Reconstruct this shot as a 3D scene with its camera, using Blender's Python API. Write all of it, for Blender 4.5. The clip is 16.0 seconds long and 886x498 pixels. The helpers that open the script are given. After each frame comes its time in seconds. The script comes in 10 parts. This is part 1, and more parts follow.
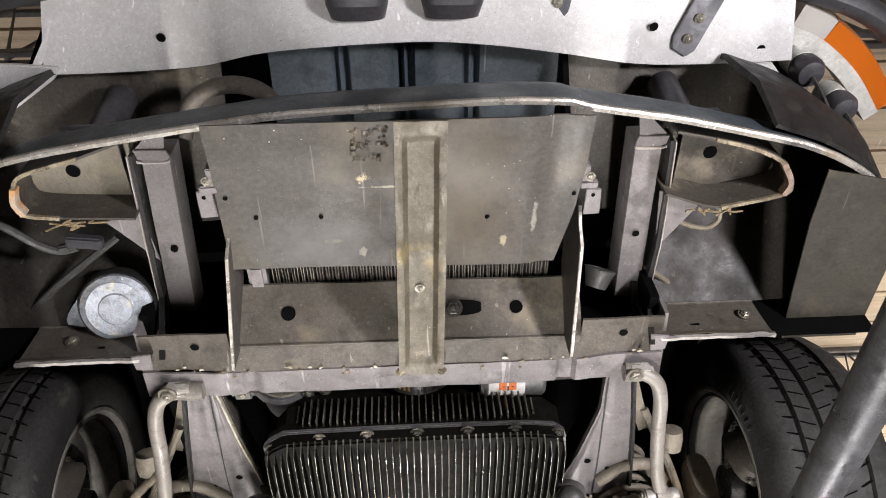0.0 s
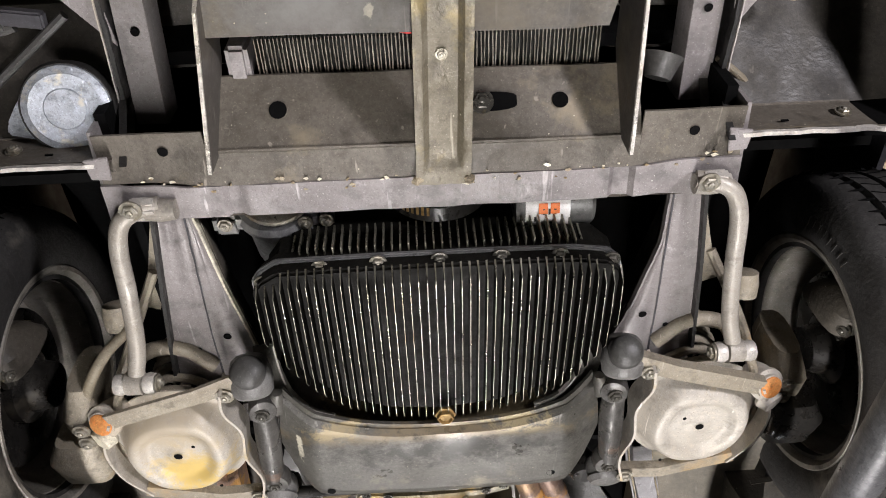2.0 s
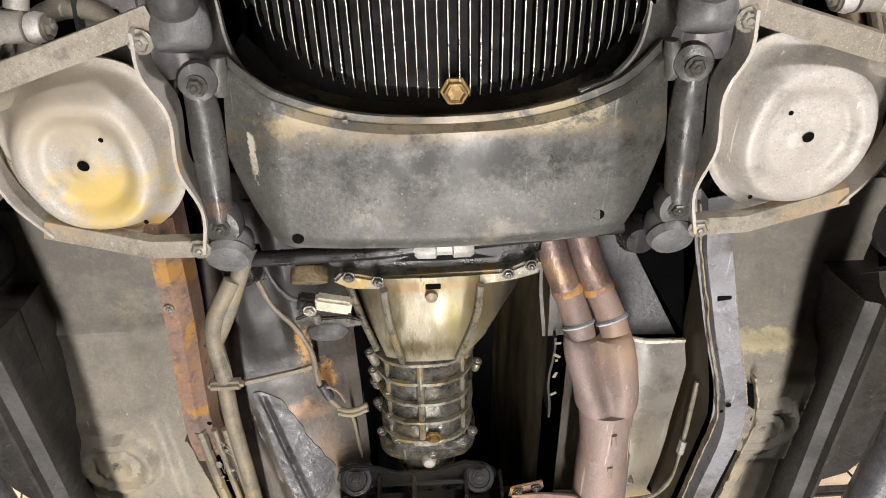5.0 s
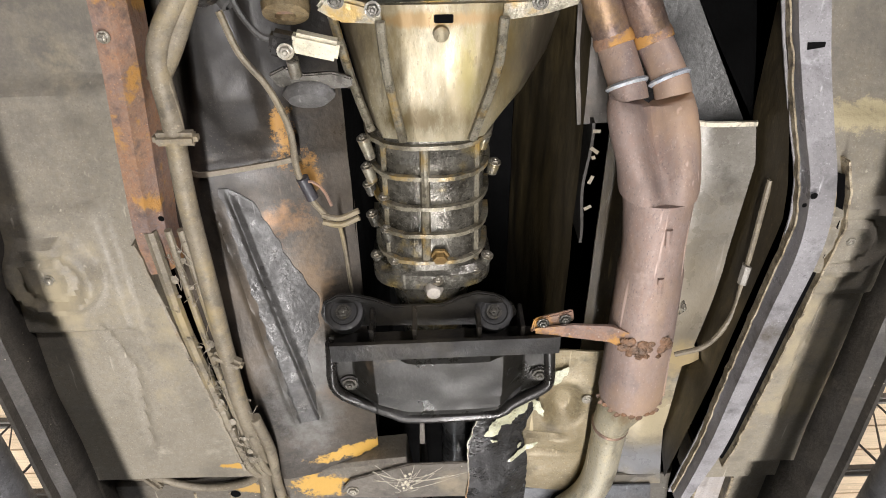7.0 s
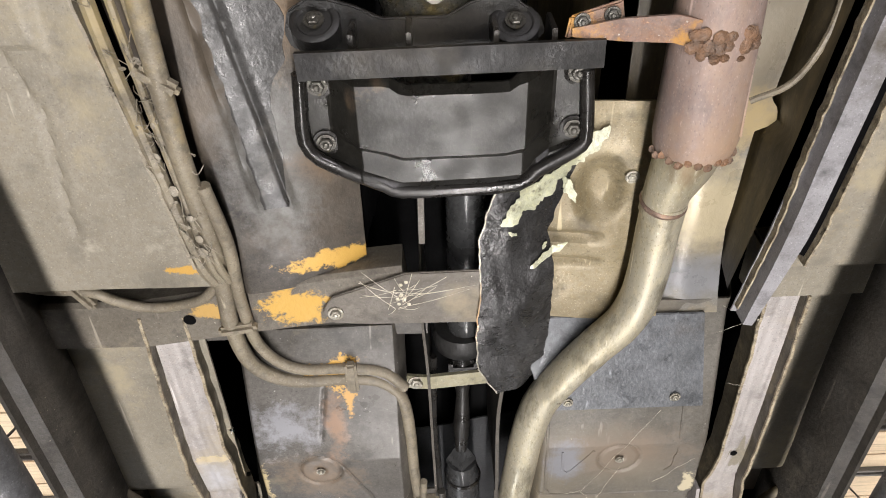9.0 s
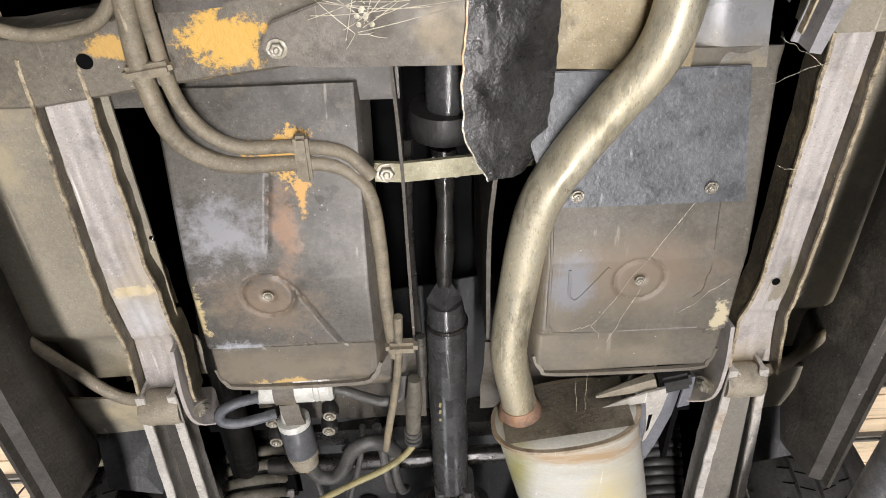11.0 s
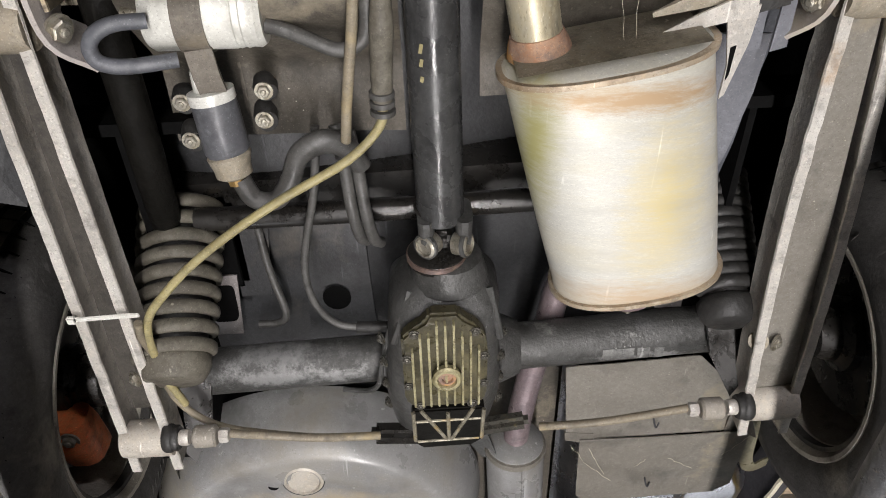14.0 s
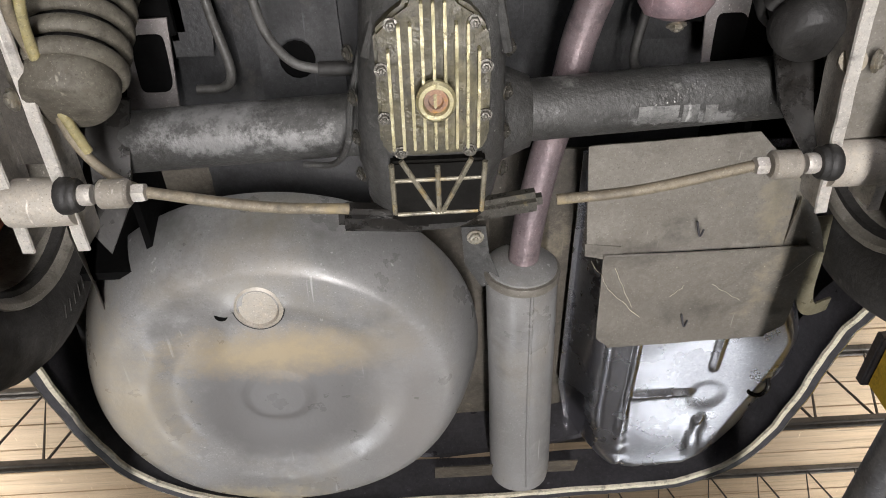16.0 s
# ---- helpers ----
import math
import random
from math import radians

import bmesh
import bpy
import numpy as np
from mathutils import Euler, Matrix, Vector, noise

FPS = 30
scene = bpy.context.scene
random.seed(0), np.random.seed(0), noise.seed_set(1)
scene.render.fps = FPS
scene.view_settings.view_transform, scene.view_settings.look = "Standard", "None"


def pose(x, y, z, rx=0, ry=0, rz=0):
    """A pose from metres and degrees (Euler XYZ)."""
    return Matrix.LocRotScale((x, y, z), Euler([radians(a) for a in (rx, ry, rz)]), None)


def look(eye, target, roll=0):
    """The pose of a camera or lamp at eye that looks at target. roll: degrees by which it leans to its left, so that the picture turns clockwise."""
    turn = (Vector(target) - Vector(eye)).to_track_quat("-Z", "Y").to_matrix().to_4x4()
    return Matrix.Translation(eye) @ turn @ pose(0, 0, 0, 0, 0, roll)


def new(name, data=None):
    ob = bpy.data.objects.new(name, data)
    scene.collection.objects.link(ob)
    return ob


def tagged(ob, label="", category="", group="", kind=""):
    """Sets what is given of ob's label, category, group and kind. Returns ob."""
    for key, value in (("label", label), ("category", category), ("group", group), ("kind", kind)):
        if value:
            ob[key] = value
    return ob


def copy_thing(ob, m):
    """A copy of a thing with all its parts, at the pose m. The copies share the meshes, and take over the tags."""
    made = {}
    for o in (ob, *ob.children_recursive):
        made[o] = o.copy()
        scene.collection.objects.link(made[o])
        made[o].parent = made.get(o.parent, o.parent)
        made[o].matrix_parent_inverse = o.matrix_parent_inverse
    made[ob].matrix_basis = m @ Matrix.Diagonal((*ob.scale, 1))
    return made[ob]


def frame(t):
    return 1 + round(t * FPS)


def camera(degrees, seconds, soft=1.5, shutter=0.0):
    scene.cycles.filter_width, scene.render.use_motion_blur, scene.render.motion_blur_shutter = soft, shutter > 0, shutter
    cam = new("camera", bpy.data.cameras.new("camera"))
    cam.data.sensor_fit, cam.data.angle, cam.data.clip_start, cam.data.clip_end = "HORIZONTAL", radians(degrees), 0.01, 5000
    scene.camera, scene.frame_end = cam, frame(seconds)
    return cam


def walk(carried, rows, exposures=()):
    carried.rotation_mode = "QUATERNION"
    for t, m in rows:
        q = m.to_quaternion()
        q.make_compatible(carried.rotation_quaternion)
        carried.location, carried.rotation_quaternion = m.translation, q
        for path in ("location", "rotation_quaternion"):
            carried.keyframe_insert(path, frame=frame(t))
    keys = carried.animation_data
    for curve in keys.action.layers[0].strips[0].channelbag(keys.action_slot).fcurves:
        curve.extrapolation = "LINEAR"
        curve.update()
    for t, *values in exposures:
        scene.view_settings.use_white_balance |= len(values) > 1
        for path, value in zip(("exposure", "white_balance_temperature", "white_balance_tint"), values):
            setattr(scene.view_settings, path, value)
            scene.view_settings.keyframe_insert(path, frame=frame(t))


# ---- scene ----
cam = camera(62.0, 16.0, soft=0.95)
PATH = [
    (0, (0.018, -1.268, 0.896), (0.102, -0.048, 2.478), -5.1),
    (0.5, (0.0, -1.188, 0.906), (0.073, 0.05, 2.475), -4.9),
    (1, (-0.021, -1.097, 0.909), (0.043, 0.146, 2.475), -4.8),
    (1.5, (-0.014, -1.014, 0.915), (0.039, 0.24, 2.472), -4.6),
    (2, (-0.004, -0.917, 0.92), (0.047, 0.347, 2.469), -4.7),
    (2.5, (0.017, -0.823, 0.923), (0.061, 0.448, 2.467), -4.6),
    (3, (0.016, -0.749, 0.922), (0.053, 0.524, 2.464), -4.5),
    (3.5, (-0.005, -0.647, 0.92), (0.033, 0.625, 2.463), -4.6),
    (4, (-0.015, -0.56, 0.918), (0.018, 0.71, 2.463), -4.4),
    (4.2, (-0.014, -0.514, 0.909), (0.017, 0.728, 2.476), -4.3),
    (6.3, (-0.03, -0.069, 0.883), (0.006, 1.096, 2.508), -2.6),
    (6.5, (-0.03, -0.033, 0.885), (-0.002, 1.135, 2.508), -2.4),
    (7, (-0.034, 0.058, 0.893), (-0.01, 1.237, 2.508), -2.4),
    (7.5, (-0.035, 0.148, 0.9), (-0.015, 1.34, 2.506), -2.3),
    (8, (-0.043, 0.248, 0.908), (-0.019, 1.45, 2.506), -2.7),
    (8.5, (-0.048, 0.366, 0.912), (-0.025, 1.568, 2.51), -2.6),
    (9, (-0.042, 0.47, 0.915), (-0.026, 1.671, 2.514), -2.5),
    (9.5, (-0.039, 0.57, 0.914), (-0.022, 1.76, 2.521), -2.6),
    (9.7, (-0.042, 0.613, 0.913), (-0.018, 1.798, 2.525), -2.9),
    (11.8, (-0.041, 0.996, 0.94), (0.02, 2.223, 2.518), -4.8),
    (12, (-0.038, 1.034, 0.942), (0.02, 2.263, 2.519), -4.7),
    (12.5, (-0.041, 1.142, 0.945), (0.017, 2.373, 2.52), -4.7),
    (13, (-0.04, 1.235, 0.946), (0.016, 2.465, 2.522), -4.7),
    (13.5, (-0.035, 1.339, 0.948), (0.02, 2.568, 2.525), -4.7),
    (14, (-0.029, 1.454, 0.949), (0.022, 2.681, 2.527), -4.7),
    (14.5, (-0.028, 1.569, 0.951), (0.019, 2.801, 2.525), -4.5),
    (15, (-0.025, 1.674, 0.952), (0.015, 2.905, 2.527), -4.2),
    (15.5, (-0.033, 1.767, 0.957), (0.024, 3.006, 2.526), -4.8),
    (16, (-0.029, 1.876, 0.958), (0.032, 3.112, 2.529), -4.9),
]
walk(cam, [(t, look(eye, target, roll)) for t, eye, target, roll in PATH])


# ---------- light ----------
world = bpy.data.worlds.new("workshop_air")
scene.world = world
world.use_nodes = True
world.node_tree.nodes["Background"].inputs[0].default_value = (0.75, 0.85, 1.0, 1)
world.node_tree.nodes["Background"].inputs[1].default_value = 0.008


def area_lamp(name, m, sx, sy, watts, colour):
    d = bpy.data.lights.new(name, "AREA")
    d.shape, d.size, d.size_y, d.energy, d.color = "RECTANGLE", sx, sy, watts, colour
    ob = new(name, d)
    ob.matrix_world = m
    return ob


# a long strip under the car in place of a light carried along the path, a stand lamp by the front wing, added fill
# under the roof
area_lamp("floor_strip_lamp", pose(0.03, 1.1, -0.68, 180, 0, 0), 0.09, 4.4, 138, (1.0, 0.96, 0.955))
area_lamp("stand_lamp", look((1.25, -1.55, 0.75), (0.05, -0.45, 1.8)), 0.2, 0.2, 36, (0.98, 0.94, 1.0))
area_lamp("rear_floor_lamp", look((1.70, 5.70, -0.6), (0.3, 2.8, 1.8)), 0.9, 0.5, 6, (0.95, 0.97, 1.0))
# This second rear lamp is added to lift the wheel well side.
area_lamp("rear_floor_lamp", look((-1.25, 4.80, -0.6), (-0.3, 2.7, 1.8)), 0.5, 0.4, 11, (0.93, 0.95, 1.0))
# Added, unseen lamps that face up to brighten the roof sheets.
for x, watts in ((-4.5, 150), (4.5, 115)):
    area_lamp("roof_tube_lamp", pose(x, 5.5, 3.9, 180, 0, 0), 0.3, 8.0, watts, (1.0, 0.95, 0.86))


# ---------- materials ----------
def rgb(c):
    return (c[0], c[1], c[2], 1)


def worn(name, base, dark, stain=None, rough=0.55, metal=0.0, scale=9.0, bump=0.15, stain_at=0.62, stain_scale=5.0,
         fine=140.0, speck=None, rough_var=0.2, stretch=(1, 1, 1), soft=0.06, spec=0.5, grime=0.55, patches=()):
    """Paint, metal or rubber: two tones mixed by cloudy noise, grain, a stain with ragged edges and light specks."""
    m = bpy.data.materials.new(name)
    m.use_nodes = True
    nt = m.node_tree
    n, l = nt.nodes, nt.links
    bsdf = n["Principled BSDF"]
    tc = n.new("ShaderNodeTexCoord")
    mp = n.new("ShaderNodeMapping")
    mp.inputs["Scale"].default_value = stretch
    l.new(tc.outputs["Object"], mp.inputs["Vector"])

    def noise_at(s, detail=6.0, rough_=0.6):
        t = n.new("ShaderNodeTexNoise")
        t.inputs["Scale"].default_value, t.inputs["Detail"].default_value, t.inputs["Roughness"].default_value = s, detail, rough_
        l.new(mp.outputs["Vector"], t.inputs["Vector"])
        return t

    def ramp(src, a, b):
        r = n.new("ShaderNodeMapRange")
        r.inputs["From Min"].default_value, r.inputs["From Max"].default_value = a, b
        l.new(src, r.inputs["Value"])
        return r.outputs["Result"]

    def mix(fac, a, b):
        x = n.new("ShaderNodeMix")
        x.data_type = "RGBA"
        for s, v in ((x.inputs[6], a), (x.inputs[7], b)):
            if isinstance(v, tuple):
                s.default_value = v
            else:
                l.new(v, s)
        l.new(fac, x.inputs[0])
        return x.outputs[2]

    big, small = noise_at(scale), noise_at(fine, 3.0)
    col = mix(ramp(big.outputs["Fac"], 0.32, 0.68), rgb(base), rgb(dark))
    grain = mix(ramp(small.outputs["Fac"], 0.3, 0.75), rgb([c * 0.6 for c in base]), rgb([min(1, c * 1.4) for c in base]))
    col2 = n.new("ShaderNodeMix")
    col2.data_type, col2.blend_type = "RGBA", "OVERLAY"
    col2.inputs[0].default_value = 0.55
    l.new(col, col2.inputs[6])
    l.new(grain, col2.inputs[7])
    col = mix(ramp(small.outputs["Fac"], 0.35, 0.8), col, col2.outputs[2])
    # fine dust and hair scratches
    dust = noise_at(fine * 3.2, 2.0)
    col = mix(ramp(dust.outputs["Fac"], 0.62, 0.74), col, rgb([min(1, c * 1.3) for c in base]))
    col = mix(ramp(dust.outputs["Fac"], 0.40, 0.28), col, rgb([c * 0.72 for c in dark]))
    turn = n.new("ShaderNodeMapping")
    turn.inputs["Rotation"].default_value = (0.2, 0.3, 0.7)
    turn.inputs["Scale"].default_value = (1.0, 0.05, 1.0)
    l.new(tc.outputs["Object"], turn.inputs["Vector"])
    hair = n.new("ShaderNodeTexNoise")
    hair.inputs["Scale"].default_value, hair.inputs["Detail"].default_value = 95.0, 2.0
    l.new(turn.outputs["Vector"], hair.inputs["Vector"])
    col = mix(ramp(hair.outputs["Fac"], 0.70, 0.76), col, rgb([min(1, c * 1.6) for c in base]))
    # greasy blotches and paler scuffs
    col = mix(ramp(noise_at(scale * 2.7, 9.0, 0.7).outputs["Fac"], 0.52, 0.70), col, rgb([c * grime for c in dark]))
    col = mix(ramp(noise_at(scale * 5.3, 7.0, 0.72).outputs["Fac"], 0.60, 0.78), col, rgb([min(1, c * 1.3) for c in base]))
    if stain:
        st = noise_at(stain_scale, 9.0, 0.68)
        col = mix(ramp(st.outputs["Fac"], stain_at - soft, stain_at + soft), col, rgb(stain))
    if speck:
        sp = n.new("ShaderNodeTexVoronoi")
        sp.inputs["Scale"].default_value = 70.0
        l.new(mp.outputs["Vector"], sp.inputs["Vector"])
        dots = n.new("ShaderNodeMath")
        dots.operation = "LESS_THAN"
        l.new(sp.outputs["Distance"], dots.inputs[0])
        dots.inputs[1].default_value = 0.075
        gate = n.new("ShaderNodeMath")
        gate.operation = "MULTIPLY"
        l.new(dots.outputs[0], gate.inputs[0])
        l.new(ramp(noise_at(7.0).outputs["Fac"], 0.5, 0.62), gate.inputs[1])
        col = mix(gate.outputs[0], col, rgb(speck))
    # scabs, primer, scuffs and painted shade with ragged edges: (centre, half sizes, colour, raggedness, softness)
    for at, half, tone, ragged, fade in patches:
        shift = n.new("ShaderNodeVectorMath")
        shift.operation = "SUBTRACT"
        l.new(tc.outputs["Object"], shift.inputs[0])
        shift.inputs[1].default_value = at
        size = n.new("ShaderNodeVectorMath")
        size.operation = "DIVIDE"
        l.new(shift.outputs[0], size.inputs[0])
        size.inputs[1].default_value = half
        far = n.new("ShaderNodeVectorMath")
        far.operation = "LENGTH"
        l.new(size.outputs[0], far.inputs[0])
        edge = n.new("ShaderNodeMath")
        edge.operation = "MULTIPLY_ADD"
        l.new(noise_at(32.0, 10.0, 0.78).outputs["Fac"], edge.inputs[0])
        edge.inputs[1].default_value = ragged * 4
        l.new(far.outputs["Value"], edge.inputs[2])
        r = n.new("ShaderNodeMapRange")
        r.inputs["From Min"].default_value, r.inputs["From Max"].default_value = 0.9 + ragged * 2 + fade, 0.9 + ragged * 2 - fade
        l.new(edge.outputs[0], r.inputs["Value"])
        col = mix(r.outputs["Result"], col, rgb(tone))
    l.new(col, bsdf.inputs["Base Color"])
    bsdf.inputs["Metallic"].default_value = metal
    bsdf.inputs["Specular IOR Level"].default_value = spec
    rr = n.new("ShaderNodeMapRange")
    rr.inputs["From Min"].default_value, rr.inputs["From Max"].default_value = 0.3, 0.7
    rr.inputs["To Min"].default_value, rr.inputs["To Max"].default_value = max(0.03, rough - rough_var), min(1, rough + rough_var)
    l.new(noise_at(scale * 2.3).outputs["Fac"], rr.inputs["Value"])
    l.new(rr.outputs["Result"], bsdf.inputs["Roughness"])
    if bump:
        bp = n.new("ShaderNodeBump")
        bp.inputs["Strength"].default_value, bp.inputs["Distance"].default_value = bump, 0.004
        add = n.new("ShaderNodeMath")
        add.operation = "ADD"
        l.new(small.outputs["Fac"], add.inputs[0])
        l.new(big.outputs["Fac"], add.inputs[1])
        l.new(add.outputs[0], bp.inputs["Height"])
        l.new(bp.outputs["Normal"], bsdf.inputs["Normal"])
    return m


UNDERCOAT = worn("dusty_undercoat", (0.12, 0.106, 0.086), (0.065, 0.057, 0.045), (0.25, 0.215, 0.155), 0.6, 0.0, 6, 0.3, 0.64, speck=(0.5, 0.46, 0.38))
# The first patch turns the sheet near-black towards its front end.
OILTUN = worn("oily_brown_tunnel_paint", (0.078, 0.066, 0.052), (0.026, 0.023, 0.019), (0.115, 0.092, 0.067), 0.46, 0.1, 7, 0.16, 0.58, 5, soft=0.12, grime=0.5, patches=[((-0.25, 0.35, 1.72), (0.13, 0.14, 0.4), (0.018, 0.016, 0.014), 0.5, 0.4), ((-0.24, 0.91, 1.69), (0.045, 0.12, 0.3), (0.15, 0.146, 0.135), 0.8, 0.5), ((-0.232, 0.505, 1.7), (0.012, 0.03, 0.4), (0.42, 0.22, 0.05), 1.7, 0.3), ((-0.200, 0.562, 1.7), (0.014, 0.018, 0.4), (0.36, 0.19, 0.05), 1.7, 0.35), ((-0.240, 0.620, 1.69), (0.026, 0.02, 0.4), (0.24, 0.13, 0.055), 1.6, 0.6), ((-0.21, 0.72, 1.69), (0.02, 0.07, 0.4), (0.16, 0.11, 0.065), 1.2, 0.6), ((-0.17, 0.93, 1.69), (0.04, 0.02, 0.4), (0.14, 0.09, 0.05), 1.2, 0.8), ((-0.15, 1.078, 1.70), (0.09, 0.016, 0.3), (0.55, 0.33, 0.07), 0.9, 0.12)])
OLIVE = worn("oily_olive_tunnel_paint", (0.055, 0.042, 0.020), (0.028, 0.021, 0.010), (0.10, 0.076, 0.035), 0.5, 0.1, 5, 0.2, 0.62, 6, stretch=(1, 0.3, 1))
GREYG = worn("glossy_grey_tunnel_paint", (0.25, 0.235, 0.205), (0.165, 0.152, 0.128), (0.30, 0.25, 0.165), 0.35, 0.15, 6, 0.12, 0.62, speck=(0.45, 0.43, 0.4), patches=[((0.34, 0.78, 1.73), (0.07, 0.14, 0.4), (0.22, 0.19, 0.14), 0.8, 0.7), ((0.345, 0.90, 1.72), (0.06, 0.035, 0.4), (0.36, 0.28, 0.15), 1.0, 0.5), ((0.33, 1.03, 1.71), (0.09, 0.07, 0.4), (0.40, 0.34, 0.22), 0.7, 0.5), ((0.33, 1.15, 1.71), (0.07, 0.04, 0.4), (0.23, 0.23, 0.235), 0.8, 0.5)])
PANR = worn("warm_grey_pan_paint", (0.165, 0.153, 0.13), (0.105, 0.096, 0.08), (0.22, 0.19, 0.14), 0.45, 0.1, 4, 0.08, 0.60, 4, soft=0.12, speck=(0.5, 0.47, 0.42), grime=0.7, patches=[((0.375, 1.57, 1.7), (0.012, 0.03, 0.3), (0.50, 0.44, 0.30), 1.4, 0.15), ((0.25, 1.48, 1.7), (0.10, 0.05, 0.3), (0.19, 0.15, 0.11), 0.8, 0.6), ((0.16, 1.50, 1.7), (0.03, 0.05, 0.3), (0.20, 0.20, 0.21), 0.6, 0.3)])
RAILP = worn("pale_mauve_rail_paint", (0.47, 0.44, 0.42), (0.33, 0.305, 0.285), (0.40, 0.34, 0.25), 0.5, 0.1, 6, 0.15, 0.60, 5, soft=0.1, speck=(0.55, 0.52, 0.46), grime=0.65, patches=[((-0.437, 1.51, 1.7), (0.028, 0.009, 0.3), (0.55, 0.46, 0.29), 1.8, 0.2), ((-0.44, 1.56, 1.7), (0.03, 0.03, 0.3), (0.46, 0.45, 0.455), 1.0, 0.7)])
BEAMP = worn("beam_paint_with_primer", (0.19, 0.17, 0.135), (0.12, 0.105, 0.085), (0.30, 0.26, 0.18), 0.55, 0.05, 6, 0.25, 0.62, speck=(0.5, 0.46, 0.38), patches=[((-0.245, 1.15, 1.70), (0.048, 0.034, 0.3), (0.55, 0.33, 0.07), 0.9, 0.12), ((-0.37, 1.155, 1.70), (0.03, 0.014, 0.3), (0.48, 0.30, 0.09), 1.2, 0.2)])
CROSS = worn("brown_dusty_paint", (0.17, 0.151, 0.125), (0.105, 0.092, 0.073), (0.24, 0.20, 0.135), 0.5, 0.1, 8, 0.2, 0.62, speck=(0.6, 0.55, 0.42))
SKID = worn("dull_sheet_metal", (0.115, 0.104, 0.09), (0.085, 0.077, 0.066), (0.15, 0.125, 0.078), 0.56, 0.12, 4, 0.06, 0.66, soft=0.12, speck=(0.55, 0.48, 0.33), grime=0.75, patches=[((-0.05, -0.714, 1.78), (0.008, 0.008, 0.2), (0.50, 0.42, 0.26), 1.6, 0.2), ((-0.015, -0.70, 1.78), (0.03, 0.0022, 0.2), (0.36, 0.32, 0.24), 1.3, 0.3), ((0.155, -0.60, 1.78), (0.006, 0.010, 0.2), (0.50, 0.44, 0.28), 1.4, 0.2), ((-0.10, -0.606, 1.78), (0.015, 0.003, 0.2), (0.48, 0.40, 0.24), 1.5, 0.2), ((-0.055, -0.585, 1.78), (0.005, 0.009, 0.2), (0.46, 0.42, 0.32), 1.5, 0.2), ((0.10, -0.66, 1.78), (0.05, 0.14, 0.2), (0.135, 0.112, 0.078), 0.9, 0.9), ((-0.12, -0.60, 1.78), (0.07, 0.04, 0.2), (0.145, 0.14, 0.128), 0.9, 0.9), ((0.20, -0.64, 1.78), (0.004, 0.03, 0.2), (0.30, 0.28, 0.24), 1.5, 0.3)])
RAIL = worn("mauve_grey_paint", (0.31, 0.288, 0.282), (0.21, 0.192, 0.185), (0.14, 0.12, 0.10), 0.5, 0.1, 7, 0.2, 0.66, speck=(0.5, 0.48, 0.44))
# Two broad front patches paint in the loss of light; others are stains.
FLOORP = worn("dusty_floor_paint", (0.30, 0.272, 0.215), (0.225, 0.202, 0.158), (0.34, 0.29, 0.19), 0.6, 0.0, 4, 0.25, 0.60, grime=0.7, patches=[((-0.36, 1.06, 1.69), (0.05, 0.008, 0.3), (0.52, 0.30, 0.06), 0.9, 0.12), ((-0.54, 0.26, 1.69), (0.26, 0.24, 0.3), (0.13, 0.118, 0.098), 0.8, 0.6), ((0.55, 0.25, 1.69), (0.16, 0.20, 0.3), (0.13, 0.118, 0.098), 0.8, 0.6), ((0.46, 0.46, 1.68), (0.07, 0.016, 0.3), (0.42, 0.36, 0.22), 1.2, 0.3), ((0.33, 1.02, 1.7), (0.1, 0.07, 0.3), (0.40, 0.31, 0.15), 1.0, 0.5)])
FLOORG = worn("grey_floor_paint", (0.128, 0.118, 0.104), (0.064, 0.058, 0.049), (0.21, 0.18, 0.125), 0.42, 0.1, 5, 0.05, 0.60, speck=(0.45, 0.43, 0.4), grime=0.6, patches=[((-0.25, 1.63, 1.69), (0.18, 0.045, 0.3), (0.165, 0.138, 0.098), 0.8, 0.6), ((-0.255, 1.50, 1.69), (0.05, 0.035, 0.3), (0.19, 0.14, 0.095), 1.4, 0.9), ((-0.30, 1.395, 1.69), (0.06, 0.032, 0.3), (0.25, 0.25, 0.262), 1.7, 0.7), ((-0.30, 1.577, 1.69), (0.032, 0.012, 0.3), (0.33, 0.34, 0.365), 1.3, 0.4), ((-0.212, 1.385, 1.69), (0.013, 0.05, 0.3), (0.24, 0.15, 0.095), 1.6, 0.8), ((-0.205, 1.298, 1.70), (0.03, 0.03, 0.3), (0.50, 0.29, 0.06), 1.7, 0.14), ((-0.186, 1.345, 1.70), (0.007, 0.03, 0.3), (0.46, 0.26, 0.07), 1.5, 0.2), ((-0.25, 1.664, 1.69), (0.04, 0.010, 0.3), (0.50, 0.34, 0.13), 1.3, 0.2), ((-0.15, 1.075, 1.70), (0.12, 0.022, 0.3), (0.52, 0.31, 0.07), 0.9, 0.12), ((-0.341, 1.52, 1.7), (0.009, 0.035, 0.3), (0.46, 0.37, 0.2), 1.7, 0.2)])
RAILD = worn("blue_grey_rail_paint", (0.36, 0.352, 0.36), (0.23, 0.222, 0.222), (0.10, 0.085, 0.065), 0.42, 0.15, 7, 0.2, 0.62, speck=(0.45, 0.43, 0.40), grime=0.5)
RAGGED = worn("ragged_weld_edge", (0.46, 0.40, 0.29), (0.22, 0.18, 0.12), (0.10, 0.08, 0.055), 0.6, 0.1, 40, 0.5, 0.58, 60, grime=0.3)
GREASE = worn("greasy_black_bar", (0.016, 0.015, 0.013), (0.009, 0.008, 0.007), (0.035, 0.03, 0.022), 0.5, 0.0, 12, 0.25, 0.62, spec=0.35)
